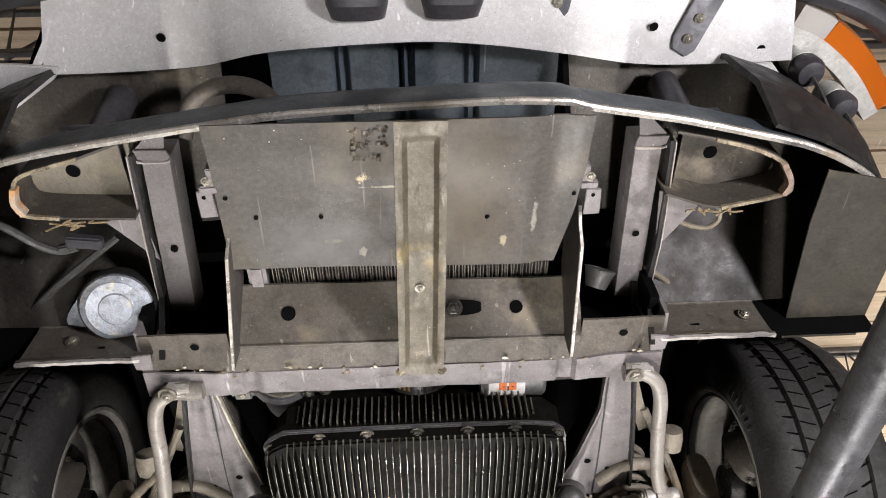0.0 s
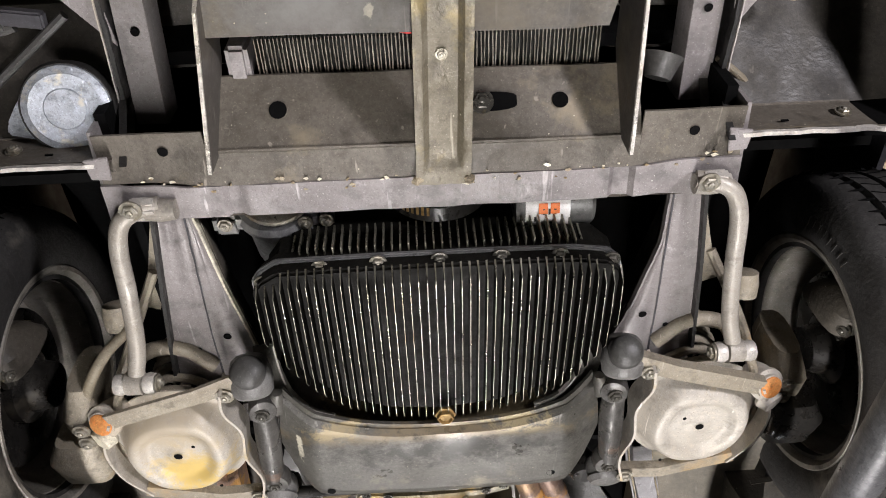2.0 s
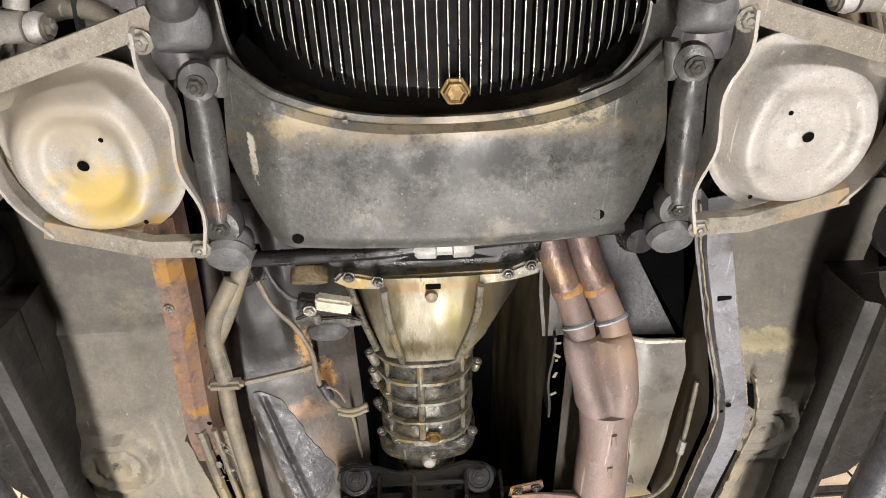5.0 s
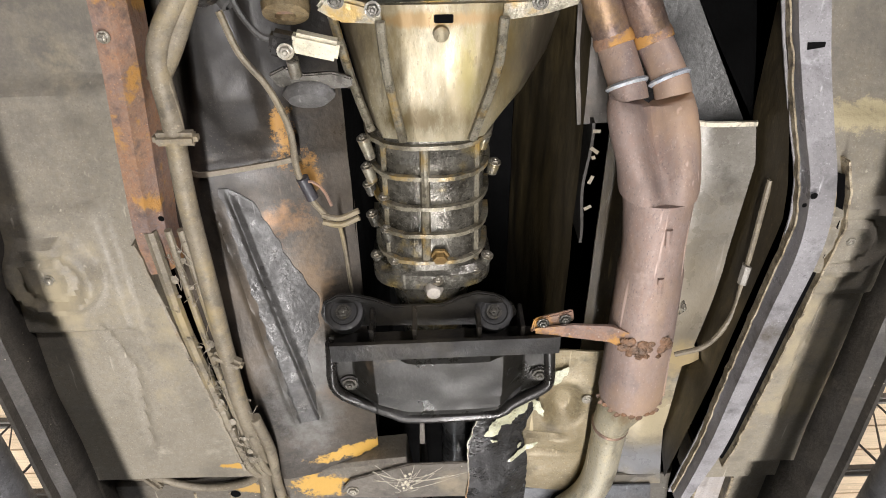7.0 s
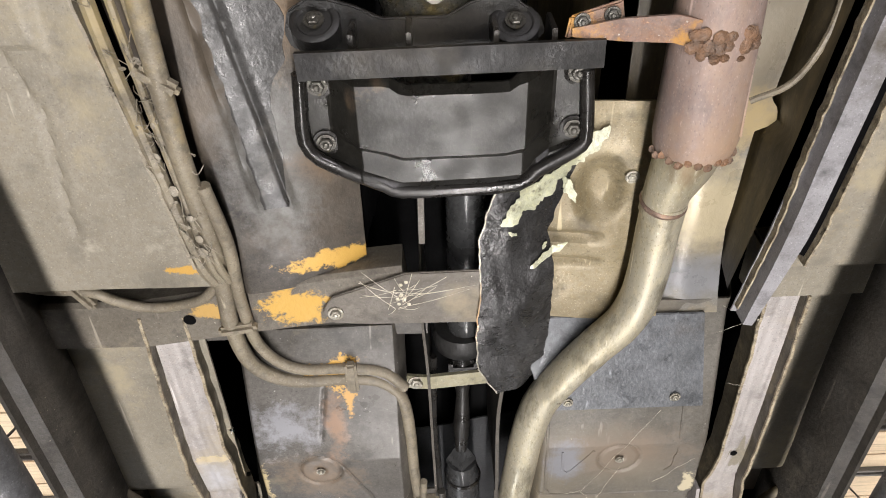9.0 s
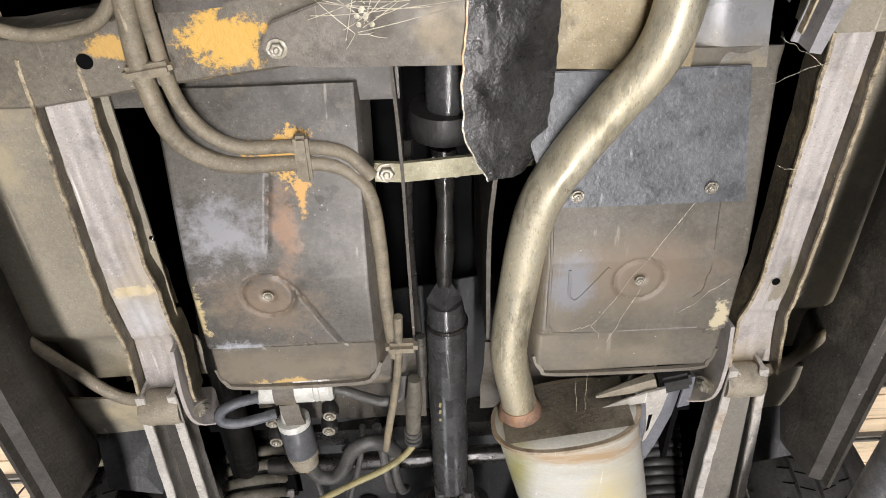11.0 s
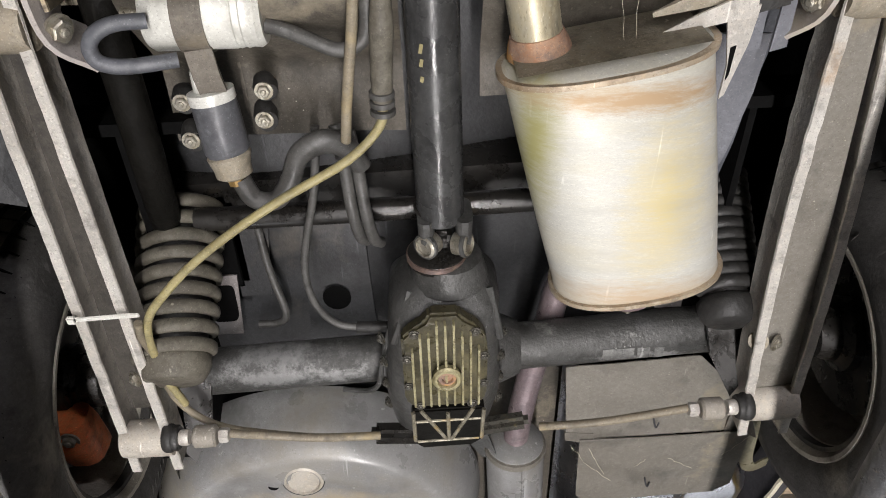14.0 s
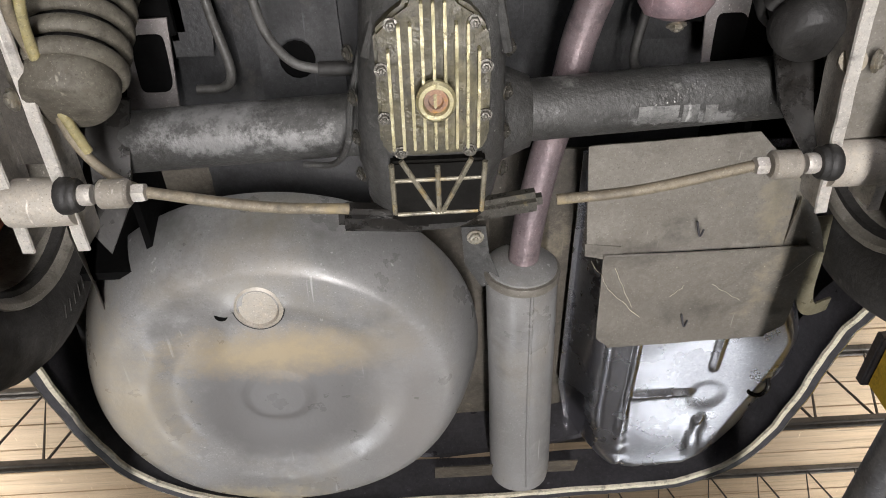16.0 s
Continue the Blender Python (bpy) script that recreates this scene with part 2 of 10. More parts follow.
WALLB = worn("olive_brown_wall_paint", (0.13, 0.112, 0.078), (0.075, 0.063, 0.042), (0.21, 0.17, 0.10), 0.5, 0.1, 8, 0.2, 0.60, 10, speck=(0.4, 0.36, 0.28))
NOSER = worn("rust_stained_nose", (0.62, 0.58, 0.50), (0.45, 0.38, 0.29), (0.66, 0.30, 0.09), 0.6, 0.1, 40, 0.3, 0.52, 26)
NOSEP = worn("peach_primer_nose", (0.60, 0.47, 0.38), (0.48, 0.36, 0.27), (0.24, 0.17, 0.11), 0.6, 0.05, 40, 0.3, 0.60, 30)
RADF = worn("dull_brown_fin", (0.20, 0.18, 0.145), (0.09, 0.08, 0.062), (0.05, 0.043, 0.03), 0.5, 0.3, 30, 0.3, 0.58, 30)
FLAKE = worn("tan_grease_flake", (0.33, 0.26, 0.15), (0.20, 0.15, 0.08), (0.08, 0.06, 0.03), 0.6, 0.0, 60, 0.5)
PIVOT = worn("greasy_dark_steel", (0.135, 0.13, 0.12), (0.07, 0.066, 0.06), (0.25, 0.15, 0.10), 0.38, 0.35, 14, 0.2, 0.68, 9)
GREYRUB = worn("dusty_grey_rubber", (0.21, 0.205, 0.195), (0.12, 0.117, 0.11), (0.06, 0.058, 0.055), 0.5, 0.05, 16, 0.25, 0.60)
ALT = worn("grey_cast_alloy", (0.20, 0.20, 0.20), (0.12, 0.12, 0.12), (0.28, 0.27, 0.25), 0.45, 0.3, 18, 0.25, 0.62)
BLUEG = worn("smooth_blue_grey_paint", (0.20, 0.205, 0.225), (0.145, 0.148, 0.162), (0.12, 0.12, 0.12), 0.4, 0.1, 6, 0.08, 0.68, grime=0.8)
RUST = worn("rusty_steel", (0.36, 0.215, 0.125), (0.23, 0.175, 0.155), (0.47, 0.25, 0.07), 0.7, 0.1, 16, 0.35, 0.56, 13, soft=0.03, speck=(0.5, 0.46, 0.4), grime=0.5)
BLACK = worn("oily_black_steel", (0.035, 0.033, 0.03), (0.02, 0.018, 0.016), (0.07, 0.06, 0.045), 0.3, 0.25, 10, 0.07, 0.64)
# Near-black colour stands in for the shade of deep, unlit cavities.
DARK = worn("cavity_shade", (0.003, 0.003, 0.003), (0.002, 0.002, 0.002), None, 0.9, 0.0, 6, 0.2, spec=0.1)
OILY = worn("oily_cast_metal", (0.14, 0.133, 0.115), (0.06, 0.056, 0.047), (0.30, 0.25, 0.12), 0.32, 0.5, 20, 0.15, 0.66, 18)
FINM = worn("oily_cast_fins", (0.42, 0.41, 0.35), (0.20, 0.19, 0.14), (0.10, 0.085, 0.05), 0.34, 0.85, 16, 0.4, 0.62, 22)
# Oil film taken near-black to hold the shade behind fins and ribs.
SUMPV = worn("oil_and_shade_black", (0.010, 0.0095, 0.008), (0.006, 0.0055, 0.0045), None, 0.6, 0.0, 20, 0.3, spec=0.1)
# The first two patches paint shade on the flanks; the rest are stains.
BELL = worn("oil_yellowed_cast_metal", (0.38, 0.35, 0.265), (0.24, 0.205, 0.125), (0.14, 0.10, 0.03), 0.42, 0.35, 9, 0.05, 0.56, 7, stretch=(1.6, 0.45, 1), soft=0.12, grime=0.4, speck=(0.18, 0.13, 0.05), patches=[((0.10, 0.37, 1.76), (0.045, 0.10, 0.09), (0.07, 0.058, 0.04), 0.5, 0.5), ((-0.13, 0.36, 1.76), (0.035, 0.09, 0.09), (0.09, 0.072, 0.045), 0.6, 0.5), ((0.012, 0.39, 1.69), (0.012, 0.05, 0.2), (0.16, 0.13, 0.035), 1.0, 0.5), ((-0.03, 0.335, 1.70), (0.12, 0.008, 0.2), (0.20, 0.13, 0.05), 0.8, 0.4), ((-0.05, 0.46, 1.69), (0.05, 0.02, 0.2), (0.10, 0.075, 0.03), 0.9, 0.5)])
GEAR = worn("oil_soaked_cast_metal", (0.20, 0.19, 0.16), (0.03, 0.027, 0.02), (0.26, 0.20, 0.08), 0.28, 0.45, 26, 0.28, 0.60, 12, grime=0.6)
RIBM = worn("worn_cast_rib", (0.36, 0.335, 0.265), (0.12, 0.105, 0.07), (0.34, 0.23, 0.07), 0.40, 0.35, 26, 0.3, 0.58, 18, grime=0.3)
XMEM = worn("greasy_grey_steel", (0.145, 0.139, 0.123), (0.08, 0.076, 0.066), (0.20, 0.18, 0.14), 0.44, 0.25, 6, 0.12, 0.62, 12, speck=(0.3, 0.27, 0.2), grime=0.8, patches=[((0.008, 0.062, 1.66), (0.20, 0.016, 0.2), (0.17, 0.135, 0.085), 1.4, 0.6), ((0.13, 0.045, 1.66), (0.05, 0.02, 0.2), (0.30, 0.25, 0.15), 1.7, 0.3), ((-0.16, 0.045, 1.66), (0.05, 0.012, 0.2), (0.26, 0.21, 0.12), 1.7, 0.4), ((-0.222, 0.085, 1.66), (0.004, 0.03, 0.2), (0.62, 0.58, 0.46), 1.6, 0.2), ((0.03, 0.105, 1.66), (0.17, 0.03, 0.2), (0.035, 0.033, 0.028), 1.5, 0.5)])
PANS = worn("dusty_pressed_steel", (0.52, 0.49, 0.44), (0.40, 0.365, 0.31), (0.55, 0.41, 0.17), 0.55, 0.15, 9, 0.12, 0.64, 6, grime=0.7, patches=[((-0.405, 0.135, 1.66), (0.055, 0.045, 0.3), (0.60, 0.44, 0.15), 1.0, 0.4), ((-0.39, 0.20, 1.66), (0.07, 0.02, 0.3), (0.55, 0.38, 0.15), 1.0, 0.4), ((-0.43, 0.03, 1.66), (0.08, 0.06, 0.3), (0.42, 0.36, 0.27), 0.8, 0.6)])
ARM = worn("dusty_arm_steel", (0.36, 0.325, 0.26), (0.24, 0.21, 0.16), (0.44, 0.30, 0.14), 0.6, 0.15, 12, 0.35, 0.68)
TARM = worn("pale_dusty_steel", (0.58, 0.56, 0.52), (0.42, 0.395, 0.36), (0.42, 0.28, 0.16), 0.5, 0.3, 12, 0.3, 0.66)
BARP = worn("light_grey_bar_paint", (0.40, 0.375, 0.335), (0.30, 0.275, 0.235), (0.16, 0.14, 0.11), 0.5, 0.2, 12, 0.2, 0.70)
RUBBER = worn("black_rubber", (0.030, 0.029, 0.027), (0.020, 0.019, 0.018), (0.075, 0.068, 0.055), 0.55, 0.0, 16, 0.25, 0.66)
# Blue-grey with the shade above the axle put into its colour.
ARCHG = worn("shaded_blue_grey", (0.05, 0.051, 0.053), (0.028, 0.028, 0.029), (0.075, 0.068, 0.058), 0.5, 0.05, 5, 0.2, 0.66)
TYRE = worn("dusty_tyre_rubber", (0.052, 0.050, 0.047), (0.030, 0.028, 0.026), (0.12, 0.11, 0.09), 0.7, 0.0, 10, 0.3, 0.66)
BOOT = worn("dusty_rubber_boot", (0.16, 0.148, 0.118), (0.09, 0.08, 0.062), (0.22, 0.20, 0.13), 0.7, 0.0, 14, 0.25, 0.62)
RIM = worn("dull_alloy_rim", (0.34, 0.32, 0.285), (0.20, 0.185, 0.155), (0.07, 0.06, 0.05), 0.5, 0.15, 12, 0.2, 0.62)
HOT = worn("heat_browned_steel", (0.36, 0.275, 0.235), (0.26, 0.205, 0.185), (0.42, 0.28, 0.17), 0.62, 0.2, 8, 0.12, 0.62, 6, stretch=(1, 0.5, 1), soft=0.12, grime=0.75)
BLUED = worn("heat_blued_rusty_pipe", (0.29, 0.205, 0.15), (0.20, 0.15, 0.14), (0.42, 0.27, 0.13), 0.5, 0.5, 12, 0.3, 0.6)
PIPE = worn("straw_tinted_steel_pipe", (0.52, 0.485, 0.385), (0.38, 0.335, 0.23), (0.26, 0.19, 0.11), 0.46, 0.45, 9, 0.08, 0.60, 9, stretch=(1, 0.35, 1), soft=0.05, grime=0.35)
# The olive patch along the left edge is a painted reflection.
MUFF = worn("satin_silencer_steel", (0.57, 0.565, 0.525), (0.50, 0.492, 0.45), (0.53, 0.48, 0.34), 0.52, 0.3, 2.5, 0.03, 0.66, 3, stretch=(1, 5.0, 1), soft=0.2, grime=0.95, patches=[((0.245, 1.93, 1.62), (0.035, 0.08, 0.3), (0.60, 0.52, 0.30), 0.8, 0.8), ((0.095, 1.86, 1.66), (0.02, 0.10, 0.3), (0.36, 0.34, 0.15), 0.6, 0.8), ((0.20, 1.80, 1.62), (0.11, 0.014, 0.3), (0.42, 0.30, 0.18), 0.8, 0.6), ((0.24, 2.07, 1.62), (0.10, 0.02, 0.3), (0.46, 0.36, 0.25), 0.8, 0.8)])
WELD = worn("burnt_weld", (0.14, 0.11, 0.09), (0.30, 0.16, 0.08), None, 0.6, 0.4, 50, 0.8)
CHROME = worn("chipped_pale_edge", (0.62, 0.60, 0.56), (0.42, 0.38, 0.31), (0.28, 0.20, 0.11), 0.35, 0.5, 10, 0.3, 0.66)
BLUEP = worn("slate_blue_paint", (0.10, 0.125, 0.14), (0.065, 0.08, 0.09), (0.05, 0.055, 0.06), 0.45, 0.1, 5, 0.1, 0.66)
WHITEP = worn("dusty_white_paint", (0.68, 0.67, 0.655), (0.58, 0.565, 0.54), (0.50, 0.44, 0.36), 0.45, 0.0, 5, 0.04, 0.72, grime=0.92, speck=(0.4, 0.34, 0.28))
PLAST = worn("grey_black_plastic", (0.07, 0.068, 0.075), (0.05, 0.048, 0.052), None, 0.45, 0.0, 9, 0.08)
HORN = worn("galvanised_horn_metal", (0.55, 0.58, 0.62), (0.36, 0.38, 0.41), (0.66, 0.62, 0.52), 0.55, 0.45, 30, 0.35, 0.62, 40)
BOLTM = worn("dull_bolt_metal", (0.42, 0.40, 0.35), (0.26, 0.235, 0.18), (0.32, 0.19, 0.09), 0.42, 0.7, 40, 0.25, 0.62)
BRASS = worn("oily_brass", (0.36, 0.25, 0.10), (0.22, 0.145, 0.055), None, 0.5, 0.5, 40, 0.2)
CAPO = worn("orange_rusty_cap", (0.66, 0.30, 0.09), (0.46, 0.20, 0.06), None, 0.6, 0.1, 40, 0.3)
HOSE = worn("dusty_hose", (0.27, 0.235, 0.17), (0.18, 0.155, 0.115), (0.34, 0.27, 0.14), 0.6, 0.05, 12, 0.2, 0.62)
HOSEB = worn("black_hose", (0.10, 0.098, 0.092), (0.06, 0.058, 0.054), None, 0.5, 0.0, 14, 0.15)
CABLEY = worn("yellowed_cable", (0.36, 0.32, 0.17), (0.24, 0.21, 0.11), None, 0.5, 0.0, 20, 0.1)
WHITEM = worn("white_enamel_can", (0.64, 0.64, 0.60), (0.54, 0.53, 0.48), (0.36, 0.33, 0.28), 0.4, 0.1, 9, 0.06, 0.72, grime=0.8, speck=(0.3, 0.28, 0.24))
LABELW = worn("white_paper_label", (0.78, 0.77, 0.74), (0.70, 0.68, 0.64), None, 0.5, 0.0, 9, 0.03, grime=0.9)
PRINT = worn("dark_print", (0.03, 0.03, 0.03), (0.03, 0.03, 0.03), None, 0.5, 0.0, 9, 0)
PRINTO = worn("orange_print", (0.75, 0.22, 0.05), (0.72, 0.2, 0.05), None, 0.5, 0.0, 9, 0)
SHAFT = worn("black_painted_tube", (0.085, 0.086, 0.085), (0.05, 0.05, 0.05), (0.12, 0.115, 0.10), 0.26, 0.3, 10, 0.12, 0.68)
AXLE = worn("dark_grey_axle_paint", (0.10, 0.10, 0.097), (0.065, 0.064, 0.06), (0.28, 0.28, 0.265), 0.5, 0.25, 9, 0.4, 0.69, 12, speck=(0.4, 0.4, 0.38), patches=[((-0.25, 2.322, 1.755), (0.10, 0.011, 0.3), (0.24, 0.24, 0.235), 2.2, 0.7), ((-0.27, 2.295, 1.755), (0.06, 0.010, 0.3), (0.19, 0.19, 0.187), 2.2, 0.8), ((0.30, 2.318, 1.755), (0.07, 0.007, 0.3), (0.26, 0.26, 0.255), 2.2, 0.5)])
WELL = worn("dusty_grey_well_paint", (0.33, 0.328, 0.325), (0.25, 0.247, 0.24), (0.28, 0.245, 0.18), 0.38, 0.15, 3.5, 0.10, 0.66, 3.2, soft=0.14, speck=(0.5, 0.49, 0.46), grime=0.75, patches=[((-0.262, 2.815, 1.76), (0.165, 0.15, 0.3), (0.19, 0.187, 0.185), 0.25, 0.2), ((-0.25, 2.695, 1.76), (0.15, 0.042, 0.3), (0.40, 0.33, 0.22), 0.5, 0.6), ((-0.50, 2.80, 1.78), (0.06, 0.14, 0.3), (0.36, 0.315, 0.24), 0.8, 0.8), ((-0.36, 3.06, 1.78), (0.10, 0.03, 0.3), (0.42, 0.37, 0.27), 0.9, 0.7), ((-0.06, 2.86, 1.76), (0.05, 0.16, 0.3), (0.27, 0.26, 0.25), 0.9, 0.8)])
# Brown underseal darkened to carry the shade along sills and in channels.
SILL = worn("shaded_brown_underseal", (0.062, 0.055, 0.045), (0.034, 0.03, 0.025), (0.12, 0.105, 0.08), 0.6, 0.0, 8, 0.3, 0.66, speck=(0.3, 0.27, 0.2))
SHIELD = worn("dusty_shield_sheet", (0.25, 0.235, 0.205), (0.19, 0.175, 0.15), (0.32, 0.28, 0.2), 0.5, 0.2, 4, 0.12, 0.66, speck=(0.45, 0.42, 0.34))
TANK = worn("polished_tank_steel", (0.70, 0.71, 0.76), (0.58, 0.58, 0.63), (0.50, 0.47, 0.42), 0.27, 1.0, 4, 0.015, 0.76, rough_var=0.04, grime=0.95)
TAR = worn("glossy_sound_deadener", (0.085, 0.083, 0.079), (0.045, 0.043, 0.04), (0.12, 0.112, 0.098), 0.42, 0.1, 26, 0.30, 0.63, 9, fine=105, spec=0.6)
FOIL = worn("black_heat_blanket", (0.055, 0.054, 0.053), (0.028, 0.027, 0.026), None, 0.30, 0.15, 9, 0.4)
CREAM = worn("cream_heat_shield", (0.32, 0.27, 0.17), (0.20, 0.163, 0.096), (0.16, 0.13, 0.07), 0.5, 0.2, 7, 0.2, 0.60, 5, soft=0.1, grime=0.5)
REDP = worn("red_plastic", (0.70, 0.05, 0.05), (0.6, 0.04, 0.04), None, 0.4, 0.0, 9, 0.03)
PIPEL = worn("scuffed_grey_pipe", (0.16, 0.16, 0.165), (0.11, 0.11, 0.112), (0.36, 0.35, 0.33), 0.42, 0.45, 12, 0.2, 0.70, 20, soft=0.02)
CONC = worn("workshop_concrete", (0.10, 0.098, 0.094), (0.075, 0.073, 0.07), (0.05, 0.048, 0.045), 0.75, 0.0, 1.5, 0.3, 0.64, 1.2)
CEILM = worn("tan_roof_sheet", (0.66, 0.54, 0.42), (0.52, 0.41, 0.30), None, 0.6, 0.0, 2, 0.05, stretch=(0.2, 6, 1))
WALLM = worn("cream_wall_sheet", (0.66, 0.62, 0.50), (0.58, 0.54, 0.43), None, 0.6, 0.0, 1.2, 0.05)
TRUSS = worn("grey_truss_steel", (0.16, 0.15, 0.15), (0.11, 0.105, 0.10), None, 0.5, 0.3, 6, 0.1)
YELLOW = worn("yellow_lift_paint", (0.62, 0.45, 0.05), (0.5, 0.36, 0.04), None, 0.45, 0.0, 6, 0.1)
DUSTW = worn("cream_overspray", (0.70, 0.66, 0.54), (0.58, 0.53, 0.42), (0.2, 0.18, 0.15), 0.6, 0.0, 30, 0.3, 0.60, grime=0.35)


def lens_plastic(name, colour):
    m = bpy.data.materials.new(name)
    m.use_nodes = True
    b = m.node_tree.nodes["Principled BSDF"]
    b.inputs["Base Color"].default_value = rgb(colour)
    b.inputs["Roughness"].default_value = 0.18
    b.inputs["Transmission Weight"].default_value = 0.55
    return m


AMBER = lens_plastic("amber_lens", (0.85, 0.22, 0.02))
CLEAR = lens_plastic("clear_lens", (0.85, 0.82, 0.75))


# ---------- building helpers ----------
def finish(bm, material, name, smooth=38):
    bmesh.ops.recalc_face_normals(bm, faces=bm.faces)
    me = bpy.data.meshes.new(name)
    for f in bm.faces:
        f.smooth = smooth > 0
    bm.to_mesh(me)
    bm.free()
    if smooth:
        me.set_sharp_from_angle(angle=radians(smooth))
    me.materials.append(material)
    return me


SETTLE = [None]  # while set, moves what is built to its place along the car


def settled(bm):
    if SETTLE[0]:
        for v in bm.verts:
            v.co = SETTLE[0](v.co)
    return bm


def along(*knots):
    """A shift along the car, given as (y, shift of y, widening of x) knots."""
    def f(q):
        ks = knots
        if q.y <= ks[0][0]:
            dy, wx = ks[0][1:]
        elif q.y >= ks[-1][0]:
            dy, wx = ks[-1][1:]
        else:
            for a, b in zip(ks, ks[1:]):
                if a[0] <= q.y <= b[0]:
                    t = (q.y - a[0]) / (b[0] - a[0])
                    dy, wx = a[1] + (b[1] - a[1]) * t, a[2] + (b[2] - a[2]) * t
        return Vector((q.x * (1 + wx), q.y + dy, q.z))
    return f


def fixed_from(eye, knots):
    """Sets what is built farther off from a place by a factor, given as (y, factor) knots."""
    e = Vector(eye)
    return lambda q: e + (q - e) * lerp(knots, q.y)


def lerp(knots, y):
    """Straight-line reading of a table of (y, value)."""
    if y <= knots[0][0]:
        return knots[0][1]
    for a, b in zip(knots, knots[1:]):
        if y <= b[0]:
            return a[1] + (b[1] - a[1]) * (y - a[0]) / (b[0] - a[0])
    return knots[-1][1]


UP_LEFT = fixed_from((-0.03, 0.0, 0.887), ((0.42, 1.095), (0.55, 1.05), (0.70, 1.02), (0.88, 1.0)))


def part(name, bm, material, parent, label="", smooth=38):
    settled(bm)
    ob = new(name, finish(bm, material, name, smooth))
    ob.parent = parent
    base = parent.matrix_basis if parent.parent is None else parent.parent.matrix_basis
    ob.matrix_parent_inverse = base.inverted() if parent.parent is None else Matrix()
    return tagged(ob, label)


def thing(name, at, label, category, group="", kind=""):
    ob = new(name)
    ob.empty_display_size = 0.05
    ob.matrix_basis = Matrix.Translation(at)
    return tagged(ob, label, category, group, kind)


def solo(name, bm, material, label, category, group="", kind="", smooth=38):
    return tagged(new(name, finish(bm, material, name, smooth)), label, category, group, kind)


def glide(pts, n=6):
    """A smooth line through the points."""
    p = [Vector(q) for q in pts]
    p = [2 * p[0] - p[1]] + p + [2 * p[-1] - p[-2]]
    out = []
    for i in range(1, len(p) - 2):
        a, b, c, d = p[i - 1:i + 3]
        for k in range(n):
            t = k / n
            out.append(0.5 * ((2 * b) + (c - a) * t + (2 * a - 5 * b + 4 * c - d) * t * t + (3 * b - a - 3 * c + d) * t ** 3))
    return out + [p[-2]]


def sweep(bm, path, profile, closed=True, up=(0, 0, 1), caps=True, scale=None):
    """Carries a profile of (side, up) points along a path."""
    rings = []
    path = [Vector(q) for q in path]
    for i, q in enumerate(path):
        d = (path[min(i + 1, len(path) - 1)] - path[max(i - 1, 0)]).normalized()
        side = d.cross(Vector(up))
        side = side.normalized() if side.length > 1e-4 else Vector((1, 0, 0))
        top = side.cross(d).normalized()
        s = scale[i] if scale else 1.0
        rings.append([bm.verts.new(q + side * u * s + top * v * s) for u, v in profile])
    k = len(profile)
    for a, b in zip(rings, rings[1:]):
        for j in range(k if closed else k - 1):
            bm.faces.new((a[j], a[(j + 1) % k], b[(j + 1) % k], b[j]))
    if caps and closed:
        bm.faces.new(rings[0][::-1])
        bm.faces.new(rings[-1])
    return bm


def circle(r, n=12, squash=1.0):
    return [(r * math.cos(2 * math.pi * i / n), squash * r * math.sin(2 * math.pi * i / n)) for i in range(n)]


def tube(pts, r, n=12, bm=None, smooth=6, radii=None):
    bm = bm or bmesh.new()
    path = glide(pts, smooth) if smooth > 1 and len(pts) > 2 else [Vector(q) for q in pts]
    sc = None
    if radii:
        m = len(path) - 1
        sc = []
        for i in range(len(path)):
            f = i / m * (len(radii) - 1)
            j = min(int(f), len(radii) - 2)
            sc.append((radii[j] * (1 - f + j) + radii[j + 1] * (f - j)) / r)
    d = (path[1] - path[0]).normalized()
    return sweep(bm, path, circle(r, n), up=(0, 0, 1) if abs(d.z) < 0.9 else (0, 1, 0), scale=sc)


def lathe(profile, m, n=24, bm=None, squash=1.0, loop=False):
    """Turns (radius, height) points about the local z axis of m."""
    bm = bm or bmesh.new()
    rings = []
    for r, h in profile:
        rings.append([bm.verts.new(m @ Vector((r * math.cos(2 * math.pi * i / n), squash * r * math.sin(2 * math.pi * i / n), h))) for i in range(n)]
                     if r > 1e-5 else [bm.verts.new(m @ Vector((0, 0, h)))])
    for a, b in zip(rings, rings[1:] + rings[:1] if loop else rings[1:]):
        for i in range(n):
            j = (i + 1) % n
            q = [a[i % len(a)], a[j % len(a)], b[j % len(b)], b[i % len(b)]]
            q = list(dict.fromkeys(q))
            if len(q) > 2:
                bm.faces.new(q)
    for ring, flip in ((rings[0], True), (rings[-1], False)):
        if len(ring) > 2 and not loop:
            bm.faces.new(ring[::-1] if flip else ring)
    return bm


def plate(pts, z, thick, bevel=0.0, bm=None, cut=0):
    """A sheet over a polygon of (x, y) or (x, y, z) points, thick upwards; z is its under face."""
    own = bm is None
    bm = bm or bmesh.new()
    lo = [bm.verts.new((p[0], p[1], p[2] if len(p) > 2 else z)) for p in pts]
    hi = [bm.verts.new(v.co + Vector((0, 0, thick))) for v in lo]
    k = len(lo)
    faces = [bm.faces.new(lo[::-1]), bm.faces.new(hi)] + [bm.faces.new((lo[i], lo[(i + 1) % k], hi[(i + 1) % k], hi[i])) for i in range(k)]
    if bevel and own:
        bmesh.ops.recalc_face_normals(bm, faces=bm.faces)
        bmesh.ops.bevel(bm, geom=bm.edges[:], offset=bevel, segments=2, affect="EDGES", clamp_overlap=True)
    return bm


